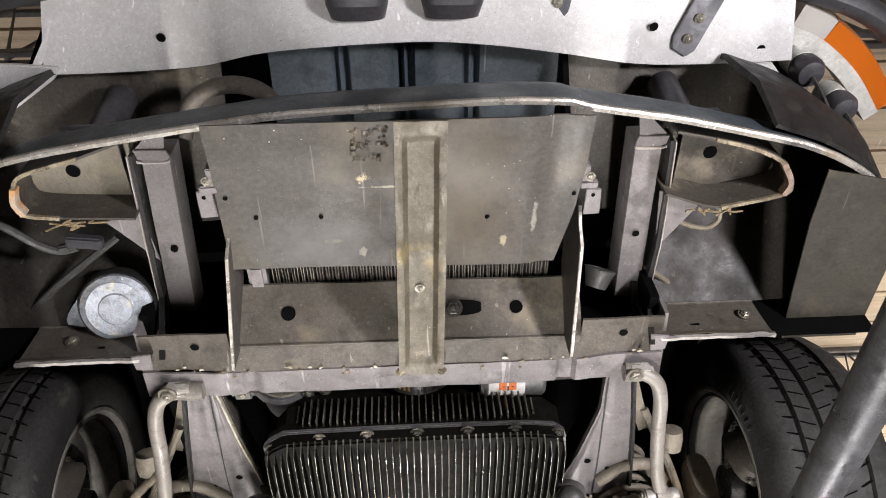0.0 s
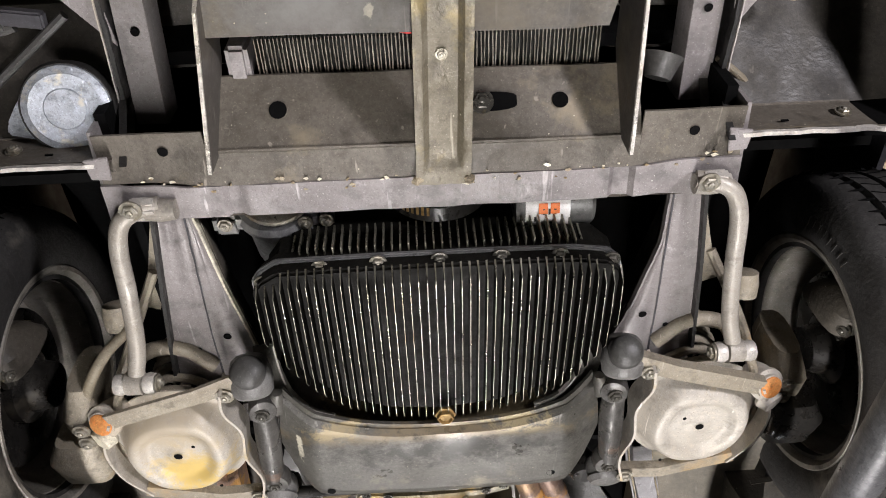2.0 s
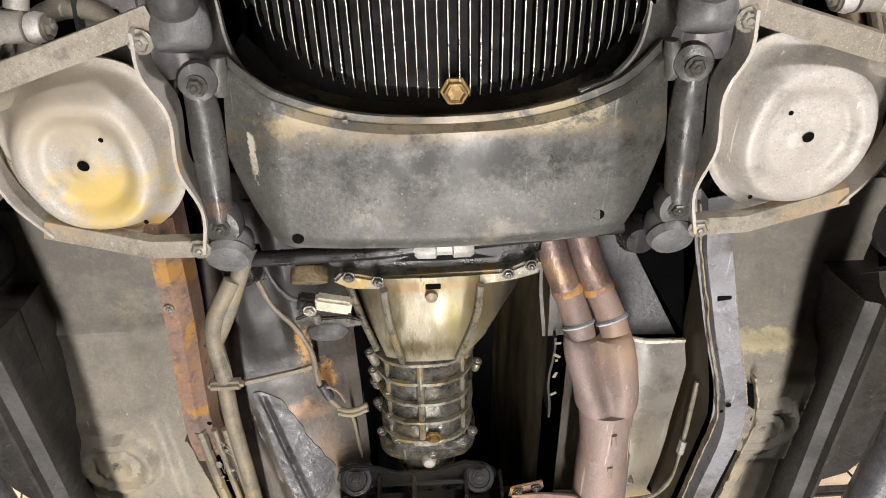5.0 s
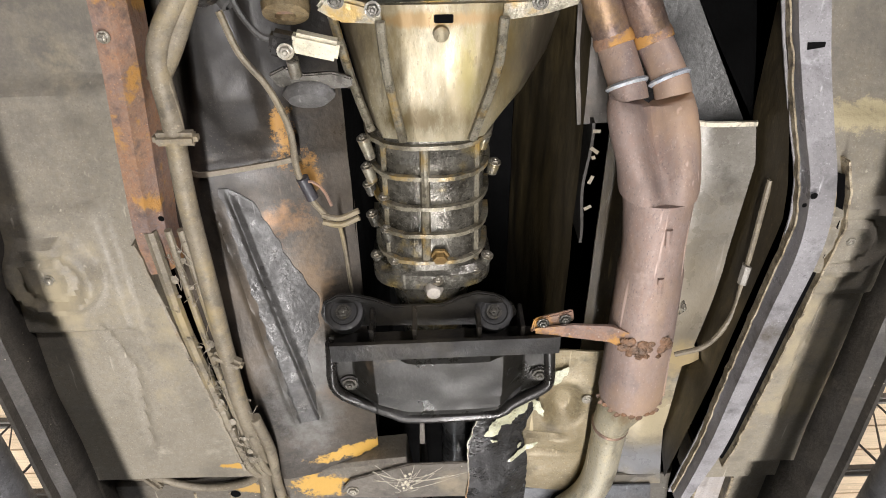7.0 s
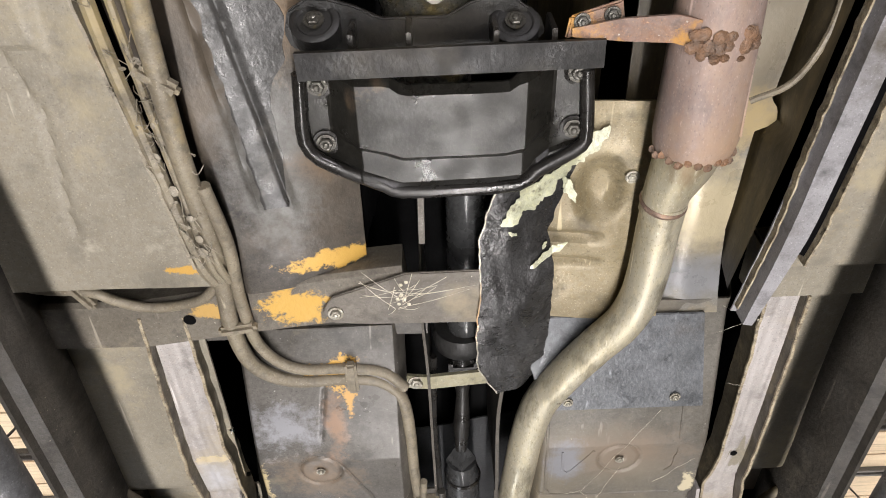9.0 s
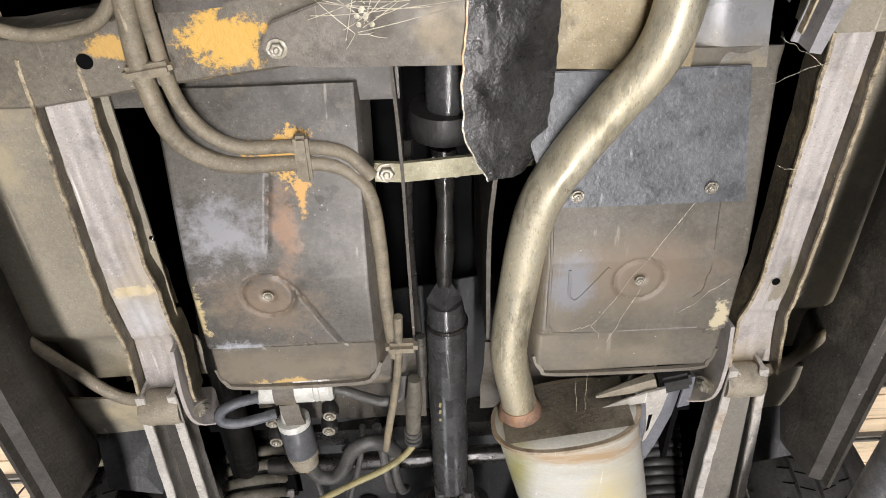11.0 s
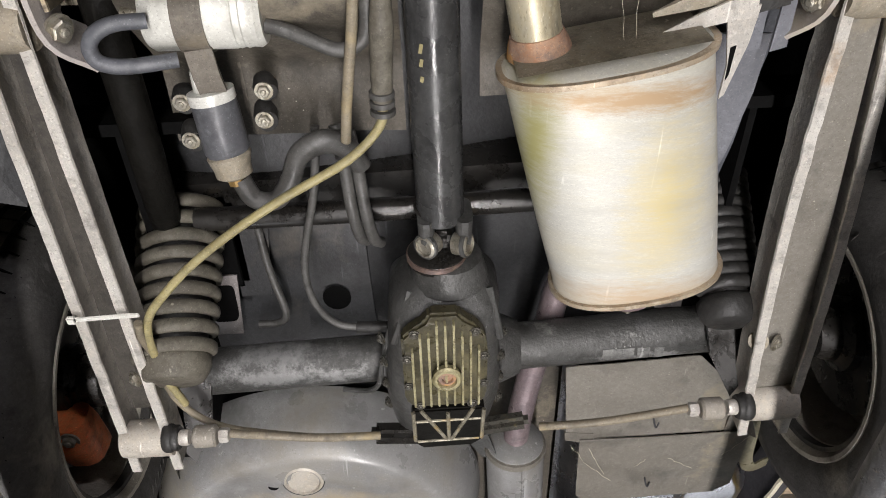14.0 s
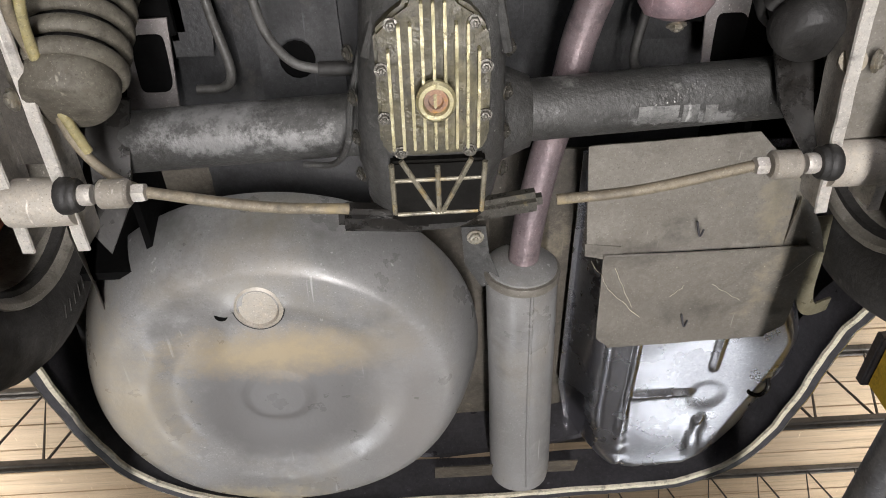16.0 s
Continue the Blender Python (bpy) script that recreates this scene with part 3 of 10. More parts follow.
def block(size, m, bevel=0.003, bm=None, seg=2):
    tmp = bmesh.new()
    bmesh.ops.create_cube(tmp, size=1.0)
    for v in tmp.verts:
        v.co = Vector((v.co.x * size[0], v.co.y * size[1], v.co.z * size[2]))
    if bevel:
        bmesh.ops.bevel(tmp, geom=tmp.edges[:], offset=bevel, segments=seg, affect="EDGES", clamp_overlap=True)
    tmp.transform(m)
    if bm is None:
        return tmp
    me = bpy.data.meshes.new("join")
    tmp.to_mesh(me)
    tmp.free()
    bm.from_mesh(me)
    bpy.data.meshes.remove(me)
    return bm


def sheet(f, xs, ys, thick, bm=None):
    """A pressed sheet: z = f(x, y) over a grid, or f gives the whole point; thick upwards."""
    bm = bm or bmesh.new()
    lo, hi = [], []
    for y in ys:
        a, b = [], []
        for x in xs:
            q = f(x, y)
            q = Vector(q) if isinstance(q, (tuple, Vector)) else Vector((x, y, q))
            a.append(bm.verts.new(q))
            b.append(bm.verts.new(q + Vector((0, 0, thick))))
        lo.append(a)
        hi.append(b)
    nx, ny = len(xs), len(ys)
    for j in range(ny - 1):
        for i in range(nx - 1):
            bm.faces.new((lo[j][i], lo[j + 1][i], lo[j + 1][i + 1], lo[j][i + 1]))
            bm.faces.new((hi[j][i], hi[j][i + 1], hi[j + 1][i + 1], hi[j + 1][i]))
    for j in range(ny - 1):
        bm.faces.new((lo[j][0], hi[j][0], hi[j + 1][0], lo[j + 1][0]))
        bm.faces.new((lo[j][-1], lo[j + 1][-1], hi[j + 1][-1], hi[j][-1]))
    for i in range(nx - 1):
        bm.faces.new((lo[0][i], lo[0][i + 1], hi[0][i + 1], hi[0][i]))
        bm.faces.new((lo[-1][i], hi[-1][i], hi[-1][i + 1], lo[-1][i + 1]))
    return bm


def span(a, b, n):
    return [a + (b - a) * i / n for i in range(n + 1)]


def dish_sheet(f, us, nv, thick):
    """A round pressed sheet: f(u, v) gives the point, u from the middle outwards, v once round."""
    bm = bmesh.new()
    lo = [[bm.verts.new(Vector(f(u, k / nv))) for k in range(nv)] for u in us]
    hi = [[bm.verts.new(v.co + Vector((0, 0, thick))) for v in ring] for ring in lo]
    for rings, flip in ((lo, 1), (hi, -1)):
        for a, b in zip(rings, rings[1:]):
            for k in range(nv):
                j = (k + 1) % nv
                bm.faces.new((a[k], a[j], b[j], b[k])[::flip])
        bm.faces.new(rings[0][::flip])
    for k in range(nv):
        j = (k + 1) % nv
        bm.faces.new((lo[-1][k], lo[-1][j], hi[-1][j], hi[-1][k]))
    return bm


def step(d, w):
    """1 inside, 0 outside, with a soft edge w wide; d is the distance inwards."""
    t = max(0.0, min(1.0, d / w + 0.5))
    return t * t * (3 - 2 * t)


def dent(x, y, amount=0.002, s=6.0):
    return amount * noise.noise(Vector((x * s, y * s, 3.1)))


def loft(sections, n=20, bm=None):
    """Rounded sections (y, cx, cz, half width, half height, squareness) joined along y."""
    bm = bm or bmesh.new()
    rings = []
    for y, cx, cz, hx, hz, p in sections:
        ring = []
        for i in range(n):
            a = 2 * math.pi * i / n
            c, s = math.cos(a), math.sin(a)
            ring.append(bm.verts.new((cx + hx * math.copysign(abs(c) ** (2 / p), c), y, cz + hz * math.copysign(abs(s) ** (2 / p), s))))
        rings.append(ring)
    for a, b in zip(rings, rings[1:]):
        for i in range(n):
            bm.faces.new((a[i], a[(i + 1) % n], b[(i + 1) % n], b[i]))
    bm.faces.new(rings[0])
    bm.faces.new(rings[-1][::-1])
    return bm


def bolt_mesh(r=0.008, h=0.007):
    bm = bmesh.new()
    lathe([(r * 1.55, 0.0), (r * 1.55, 0.0025), (0, 0.0025)], Matrix(), 16, bm)
    lathe([(r * 1.12, 0.002), (r * 1.12, h * 0.8), (r * 0.95, h), (0, h)], Matrix(), 6, bm)
    lathe([(r * 0.5, h * 0.9), (r * 0.5, h * 1.25), (r * 0.3, h * 1.4), (0, h * 1.4)], Matrix(), 10, bm)
    return bm


BOLT = finish(bolt_mesh(), BOLTM, "bolt", 30)
BOLTB = finish(bolt_mesh(), OILY, "bolt_oily", 30)
DOWN = Euler((math.pi, 0, 0)).to_matrix().to_4x4()


def bolt(parent, x, y, z, scale=1.0, turn=DOWN, name="bolt", mesh=None):
    ob = new(name, mesh or BOLT)
    ob.parent = parent
    base = parent.matrix_basis if parent.parent is None else Matrix()
    ob.matrix_parent_inverse = base.inverted() if parent.parent is None else Matrix()
    at = Vector((x, y, z))
    at = SETTLE[0](at) if SETTLE[0] else at
    ob.matrix_basis = Matrix.Translation(at) @ turn @ Matrix.Diagonal((scale, scale, scale, 1))
    return ob


def facing(x, y, z):
    return Vector((x, y, z)).to_track_quat("Z", "Y").to_matrix().to_4x4()


def hole(parent, x, y, z, r, name="drain_hole", squash=1.0, turn=None):
    """The mouth of a hole in a sheet: a shallow blind cup, its rim flush, near-black for the shade inside."""
    m = Matrix.Translation((x, y, z)) @ (turn or DOWN)
    return part(name, lathe([(r, 0.0012), (r * 0.94, 0.0016), (r * 0.9, 0.0005), (r * 0.85, 0.0004), (0, 0.0003)], m, 16, squash=squash), DARK, parent, smooth=30)


# ---------- the workshop ----------
solo("floor", sheet(lambda x, y: -0.85 + 0.004 * noise.noise(Vector((x, y, 0))), span(-9, 9, 12), span(-9, 11, 12), 0.1), CONC,
     "grey workshop concrete floor", "floor", kind="structure", smooth=0)
ceil = bmesh.new()
for i in range(60):
    y = -8.9 + i * 0.33
    plate([(-9, y), (9, y), (9, y + 0.31), (-9, y + 0.31)], 5.2, 0.05, bm=ceil)
plate([(-9, -9), (9, -9), (9, 11), (-9, 11)], 5.262, 0.05, bm=ceil)
solo("ceiling", ceil, CEILM, "tan profiled sheet roof with narrow seams", "ceiling", kind="structure", smooth=0)
for name, a, b, lab in (("wall_west", (-9.1, -9), (-9, 11), 0), ("wall_east", (9, -9), (9.1, 11), 0), ("wall_north", (-9, 11), (9, 11.1), 1), ("wall_south", (-9, -9.1), (9, -9), 1)):
    w = bmesh.new()
    plate([(a[0], a[1]), (b[0], a[1]), (b[0], b[1]), (a[0], b[1])], -0.75, 5.95, bm=w)
    wall = solo(name, w, WALLM, "cream sheet-metal workshop wall with horizontal ribs", "wall", kind="structure", smooth=0)


def roof_truss(y):
    t = thing("roof_truss", (0, y, 4.4), "open-web grey steel roof truss under the ceiling", "truss", "roof trusses")
    for z in (4.45, 5.176):
        for s in (-0.03, 0.03):
            part("chord", block((17.9, 0.03, 0.05), Matrix.Translation((0, y + s, z)), 0.004), TRUSS, t)
    b = bmesh.new()
    for i in range(36):
        x = -8.8 + i * 0.49
        tube([(x, y, 4.45), (x + 0.245, y, 5.176), (x + 0.49, y, 4.45)], 0.012, 6, b, 1)
    tagged(part("web_rods", b, TRUSS, t), kind="stuff")


for y in (-2.6, 0.2, 3.3, 4.9, 6.5, 8.2):
    roof_truss(y)
# long pipes of the lift that run under the sills, each on two posts
for x0, x1 in ((-0.525, -0.495), (0.50, 0.455)):
    lift = thing("lift_pipe", (x0, 1.0, -0.75), "scuffed grey steel pipe of the lift below the sill", "lift pipe", "lift pipes")
    part("pipe", tube([(x0, -2.6, 1.40), (x0, -0.3, 1.40), ((x0 + x1) / 2, 1.0, 1.40), (x1, 2.2, 1.40), (x1, 3.9, 1.40)], 0.026, 20, smooth=2), PIPEL, lift)
    for y, x in ((-2.5, x0), (3.8, x1)):
        part("post", block((0.09, 0.09, 2.13), Matrix.Translation((x, y, 0.315)), 0.008), PIPEL, lift)
        part("foot_plate", block((0.3, 0.3, 0.015), Matrix.Translation((x, y, -0.742)), 0.003), PIPEL, lift)
col = thing("lift_column", (2.35, 4.6, -0.75), "yellow painted steel lift column beside the car", "lift column")
part("column", block((0.34, 0.3, 4.1), Matrix.Translation((2.35, 4.6, 1.3)), 0.02), YELLOW, col)
part("cap", block((0.38, 0.34, 0.06), Matrix.Translation((2.35, 4.6, 3.38)), 0.01), PLAST, col)

# ---------- car body ----------
CX = 0.008
body = thing("roadster", (0, 1.0, 1.62), "raised vintage roadster with a dusty worn underside", "car")
# outer skin: an added near-black lid above and wings at the sides close the place
skin = bmesh.new()
outline = [(-0.60, -0.86), (-0.30, -0.93), (0.30, -0.93), (0.60, -0.86), (0.76, -0.62), (0.80, -0.30), (0.805, 2.3), (0.74, 2.7), (0.60, 2.93), (0.3, 2.99),
           (-0.3, 2.99), (-0.60, 2.93), (-0.74, 2.7), (-0.805, 2.3), (-0.80, -0.30), (-0.76, -0.62)]
plate(outline, 2.32, 0.02, bm=skin)
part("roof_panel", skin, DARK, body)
for s in (-1, 1):
    pr = [(0, 0), (0.012, 0), (0.03, 0.25), (0.0, 0.5), (-0.012, 0.5), (0.016, 0.25)]
    for pth, k in (([(0.79, -0.42, 1.93), (0.80, -0.33, 1.93)], 0.8), ([(0.80, -0.33, 1.97), (0.85, 0.0, 2.02), (0.80, 0.40, 1.97)], 0.82), ([(0.79, 0.40, 1.88), (0.80, 1.0, 1.88), (0.80, 1.9, 1.88)], 0.85),
                   ([(0.80, 1.9, 1.99), (0.85, 2.3, 2.04), (0.795, 2.66, 1.99)], 0.76), ([(0.78, 2.66, 1.86), (0.72, 2.80, 1.86), (0.56, 3.0, 1.86), (0.2, 3.08, 1.85), (-0.01, 3.09, 1.84)], 0.9)):
        part("outer_wing", sweep(bmesh.new(), [(s * x, y, z) for x, y, z in pth], [(-s * u, v * k) for u, v in pr]), PLAST, body)
    # wheel arches: inner walls behind the wheels, near-black in place of shade
    for y0, y1 in ((-0.36, 0.30), (1.90, 2.56)):
        ar = bmesh.new()
        pts = [(s * 0.47, y0 + (y1 - y0) * (0.5 - 0.5 * math.cos(math.pi * k / 10)), 1.80 + 0.30 * math.sin(math.pi * k / 10)) for k in range(11)]
        sweep(ar, pts, [(-0.17, -0.008), (0.17, -0.008), (0.17, 0.008), (-0.17, 0.008)], up=(0, 0, 1))
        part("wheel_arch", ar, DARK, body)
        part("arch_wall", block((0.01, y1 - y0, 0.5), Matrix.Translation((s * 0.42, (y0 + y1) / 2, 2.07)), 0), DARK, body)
    part("wing_end", plate([(s * 0.60, 0.34, 1.70), (s * 0.82, 0.34, 1.72), (s * 0.82, 0.62, 1.70), (s * 0.70, 0.78, 1.68), (s * 0.61, 0.80, 1.67)], 0, 0.01), SILL, body, "underseal behind the front wheel, darkened for shade")
# engine bay lid, fire wall, tunnel top and bay walls: added near-black sheets for unlit space
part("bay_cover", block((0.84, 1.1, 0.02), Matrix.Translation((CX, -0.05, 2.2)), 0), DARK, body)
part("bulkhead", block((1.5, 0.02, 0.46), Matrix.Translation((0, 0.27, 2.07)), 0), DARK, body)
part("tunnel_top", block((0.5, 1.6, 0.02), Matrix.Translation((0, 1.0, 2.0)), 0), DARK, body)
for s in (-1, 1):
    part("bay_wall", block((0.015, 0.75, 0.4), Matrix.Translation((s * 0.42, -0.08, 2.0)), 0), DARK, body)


PAN_L = ((0.20, -0.335), (0.50, -0.362), (0.60, -0.400), (1.03, -0.345), (1.09, -0.340))
PAN_R = ((0.20, 0.378), (0.305, 0.392), (0.384, 0.412), (0.43, 0.416), (0.514, 0.431), (0.59, 0.440), (0.745, 0.423), (0.90, 0.406), (1.12, 0.380))


def floor_half(s):
    """The floor under one seat: a soft round boss, long beads and small dents."""
    cx, cy = (-0.535, 0.648) if s < 0 else (0.503, 0.618)

    def f(x, y):
        z = 1.675 + dent(x, y, 0.004)
        d = math.hypot(x - cx, y - cy)
        z -= 0.016 * step(0.060 - d, 0.012) - 0.007 * step(0.006 - abs(d - 0.036), 0.008) - 0.005 * step(0.02 - d, 0.012)
        z -= 0.010 * step(0.10 - abs(y - cy), 0.014) * step(0.085 - abs(x - cx), 0.014)
        bx = lerp(((0.70, -0.508), (0.834, -0.478), (1.012, -0.495)), y) if s < 0 else lerp(((0.68, 0.523), (0.83, 0.505), (1.0, 0.515)), y)
        z += 0.008 * step(0.002 - abs(x - bx), 0.009) * step(y - 0.73, 0.02) * step(1.01 - y, 0.02)
        z += 0.045 * max(0.0, min(1.0, (0.50 - y) / 0.16)) * (s > 0)
        z += 0.014 * step((0.388 if s < 0 else 0.458) + 0.03 * (abs(x) - 0.5) + 0.002 * math.sin(x * 11) - y, 0.016)
        return z

    def g(u, y):
        a, b = (lerp(PAN_L, y), -0.66) if s < 0 else (lerp(PAN_R, y), 0.62)
        x = a + (b - a) * u
        return (x, y, f(x, y))
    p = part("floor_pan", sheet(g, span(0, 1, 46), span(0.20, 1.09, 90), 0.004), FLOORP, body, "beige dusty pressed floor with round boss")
    return p


for s in (-1, 1):
    SETTLE[0] = UP_LEFT if s < 0 else None
    pan = floor_half(s)
    bolt(pan, -0.535 if s < 0 else 0.503, 0.648 if s < 0 else 0.618, 1.656, 0.7, name="boss_stud")
SETTLE[0] = None


# tunnel flanks
def flank(name, a, b, mat_, label, y0, y1, bead=0.0):
    """A leaning side of the tunnel from x, z at a up to x, z at b."""
    def f(u, y):
        return (a[0] + (b[0] - a[0]) * u + dent(u, y, 0.004, 9), y, a[1] + (b[1] - a[1]) * u + bead * (step(0.05 - abs(u - 0.35), 0.06) + step(0.05 - abs(u - 0.7), 0.06)) + dent(y, u, 0.003, 8))
    return part(name, sheet(f, span(0, 1, 28), span(y0, y1, 60), 0.004), mat_, body, label)


def left_side(u, y):
    """The oily sheet between the floor pipes and the gearbox, with two long pressed beads and a lap seam."""
    x0 = lerp(PAN_L, y) - 0.008
    x = x0 + (-0.14 - x0) * u
    z = 1.688 + 0.03 * step(0.16 - u, 0.2) + 0.05 * u * u + 0.30 * max(0, 0.50 - y) ** 1.3 - 0.004 * step(y - 0.502, 0.006) + dent(x, y, 0.006, 9)
    for a, b in ((-0.316, -0.262), (-0.292, -0.223)):
        c = a + (b - a) * (y - 0.54) / 0.45
        z -= 0.006 * step(0.003 - abs(x - c), 0.010) * step(y - 0.55, 0.04) * step(0.985 - y, 0.02)
    z += 0.010 * step(0.03 - abs(x + 0.28 - 0.1 * (y - 0.3)), 0.03) * step(0.48 - y, 0.04)
    return (x, y, z)


SETTLE[0] = UP_LEFT
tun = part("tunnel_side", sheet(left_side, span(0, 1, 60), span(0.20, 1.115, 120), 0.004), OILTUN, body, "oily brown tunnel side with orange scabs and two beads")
part("lap_lip", sweep(bmesh.new(), [Vector(left_side(u, 0.500 + 0.012 * (1 - u))) + Vector((0, 0, -0.003)) for u in span(0.1, 0.75, 24)], [(-0.004, -0.0015), (0.003, -0.0015), (0.003, 0.0015), (-0.004, 0.0015)]), HOSE, tun)


def tar_patch(u, v):
    y = 0.535 + 0.45 * v
    a = lerp(((0.535, -0.302), (0.70, -0.289), (0.80, -0.278), (0.90, -0.267), (0.99, -0.258)), y)
    b = lerp(((0.535, -0.292), (0.56, -0.264), (0.65, -0.235), (0.74, -0.200), (0.79, -0.208), (0.83, -0.230), (0.90, -0.226), (0.99, -0.228)), y)
    x = a + (b - a) * u + 0.004 * noise.noise(Vector((u * 3, v * 22, 6)))
    x0 = lerp(PAN_L, y) - 0.008
    p = left_side((x - x0) / (-0.14 - x0), y)
    return (x, y, p[2] - 0.0014 - 0.0008 * (1 - 0.8 * step(v - 0.6, 0.4)) * 0.8 * abs(noise.noise(Vector((x * 150, y * 260, 1)))))


part("sound_deadener", sheet(tar_patch, span(0, 1, 34), span(0, 1, 110), 0.001), TAR, tun, "blistered glossy tar coating", 60)
SETTLE[0] = None
# Tunnel wall set near-black to carry the tunnel's own shade.
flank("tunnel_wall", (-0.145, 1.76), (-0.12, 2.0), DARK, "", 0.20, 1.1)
R_MIDL = ((0.20, 0.368), (0.384, 0.408), (0.50, 0.424), (0.59, 0.436), (0.90, 0.4045), (1.17, 0.366))
R_LOWL = ((0.20, 1.728), (0.36, 1.722), (0.44, 1.690), (0.54, 1.664), (1.17, 1.672))
R_EDGE = ((0.28, 0.37), (0.48, 0.376), (0.54, 0.388), (0.72, 0.384), (0.87, 0.370), (0.885, 0.382), (0.905, 0.385), (0.915, 0.360), (1.06, 0.352), (1.215, 0.372))


def right_side(u, y):
    x1 = lerp(R_EDGE, y)
    x = x1 + (0.20 - x1) * u
    return (x, y, 1.728 + 0.03 * step(u - 0.55, 0.6) + dent(x, y, 0.006, 9))


part("tunnel_side", sheet(right_side, span(0.562, 1, 20), span(0.482, 0.90, 60), 0.004), OLIVE, body, "oily dark brown tunnel side")
part("tunnel_side", sheet(right_side, span(0.562, 1, 20), span(0.904, 1.215, 40), 0.004), GREYG, body)
rs = part("tunnel_side", sheet(right_side, span(0, 0.56, 26), span(0.482, 1.215, 110), 0.004), GREYG, body, "grey glossy tunnel side panel, tan towards its tail")
part("side_lip", sweep(bmesh.new(), [Vector(right_side(u, 0.484)) + Vector((0, 0, -0.004)) for u in span(0, 0.6, 12)], [(-0.004, -0.001), (0.002, -0.001), (0.002, 0.003), (-0.004, 0.003)]), DUSTW, rs)
part("toe_plate", plate([(0.20, 0.25, 1.80), (0.262, 0.25, 1.80), (0.288, 0.336, 1.775), (0.369, 0.490, 1.748), (0.20, 0.496, 1.765)], 0, 0.004), AXLE, body, "dark grey toe plate")
part("toe_side", plate([(0.150, 0.33, 1.80), (0.20, 0.31, 1.80), (0.20, 0.496, 1.765), (0.158, 0.500, 1.768), (0.150, 0.42, 1.78)], 0, 0.004), OILTUN, body, "oily brown torn panel edge")
# The wall beside the toe plate is a near-black sheet for a shaded gap.
part("toe_wall", plate([(0.262, 0.25, 1.80), (0.288, 0.336, 1.775), (0.385, 0.497, 1.748), (0.40, 0.497, 1.80), (0.38, 0.30, 1.85), (0.36, 0.25, 1.87)], 0, 0.003), DARK, body)
part("rail_wall", sheet(lambda u, y: ((lerp(R_MIDL, y) - 0.024) * (1 - u) + (lerp(R_EDGE, y) + 0.004) * u, y, lerp(R_LOWL, y) * (1 - u) + 1.75 * u), span(0, 1, 6), span(0.20, 1.12, 50), 0.002), OLIVE, body)
flank("tunnel_wall", (0.165, 1.76), (0.10, 1.98), OLIVE, "", 0.30, 1.10)
part("tunnel_flange", sweep(bmesh.new(), [(0.174 + 0.003 * math.sin(y * 40), y, 1.758) for y in span(0.49, 0.68, 20)], [(-0.002, -0.006), (0.002, -0.006), (0.002, 0.05), (-0.002, 0.05)]), SILL, body)
for k, y in enumerate((0.502, 0.53, 0.541, 0.575, 0.62)):
    part("paint_flake", block((0.010 + 0.005 * math.sin(k * 2.3), 0.005, 0.001), Matrix.Translation((0.181, y, 1.752)) @ pose(0, 0, 0, 0, 0, 37 * k), 0), ARM, body)


def flanged_rail(pts, widths, depth, mat_, name, label, lip=0.012, wave=0.0015):
    """A pressed open channel with ragged lips, mouth down."""
    bm = bmesh.new()
    path = glide(pts, 8)
    rings = []
    m = len(path) - 1
    for i, q in enumerate(path):
        d = (path[min(i + 1, m)] - path[max(i - 1, 0)]).normalized()
        side = Vector((d.y, -d.x, 0)).normalized()
        f = i / m * (len(widths) - 1)
        j = min(int(f), len(widths) - 2)
        w = (widths[j] * (1 - f + j) + widths[j + 1] * (f - j)) / 2
        k = wave * noise.noise(q * 60)
        prof = [(-w - lip, k), (-w, 0), (-w, 0.003), (-w * 0.97, -depth), (w * 0.97, -depth), (w, 0.003), (w, 0), (w + lip, k)]
        row = [q + side * u + Vector((0, 0, v)) for u, v in prof]
        back = [p + Vector((0, 0, 0.0025)) for p in row[::-1]]
        rings.append([bm.verts.new(p) for p in row + back])
    k = len(rings[0])
    for a, b in zip(rings, rings[1:]):
        for j in range(k):
            bm.faces.new((a[j], a[(j + 1) % k], b[(j + 1) % k], b[j]))
    bm.faces.new(rings[0])
    bm.faces.new(rings[-1][::-1])
    return part(name, bm, mat_, body, label, 30)


# floor rails: hat sections with ragged welded lips
R_MID = ((0.20, 0.368), (0.287, 0.383), (0.384, 0.408), (0.42, 0.410), (0.50, 0.430), (0.59, 0.448), (0.745, 0.4335), (0.90, 0.4185), (1.02, 0.406), (1.17, 0.376))
R_LOW = ((0.20, 1.728), (0.36, 1.722), (0.44, 1.690), (0.54, 1.664), (0.7, 1.668), (1.17, 1.672))
r1 = flanged_rail([(lerp(R_MID, y), y, lerp(R_LOW, y)) for y in (0.20, 0.287, 0.36, 0.41, 0.46, 0.53, 0.62, 0.745, 0.90, 1.02, 1.165)],
                  [0.034, 0.036, 0.036, 0.034, 0.033, 0.032, 0.032, 0.031, 0.030, 0.028, 0.014], 0.027, RAILD, "floor_rail", "blue-grey rail with ragged welded lips", lip=0.008)
for sx in (-1, 1):
    part("rail_lip", sweep(bmesh.new(), [Vector((lerp(R_MID, y) + sx * (0.0215 + 0.0015 * min(1, max(0, (y - 0.42) / 0.14)) - 0.010 * max(0, (y - 0.9) / 0.26)) + 0.0018 * noise.noise(Vector((sx, y * 55, 0))), y, lerp(R_LOW, y) - 0.008 + 0.003 * noise.noise(Vector((sx * 4, y * 60, 2))))) for y in span(0.22, 1.15, 80)], [(-0.0012, -0.003), (0.0012, -0.003), (0.0012, 0.010), (-0.0012, 0.010)]), RAGGED, r1, "ragged pale weld lip")
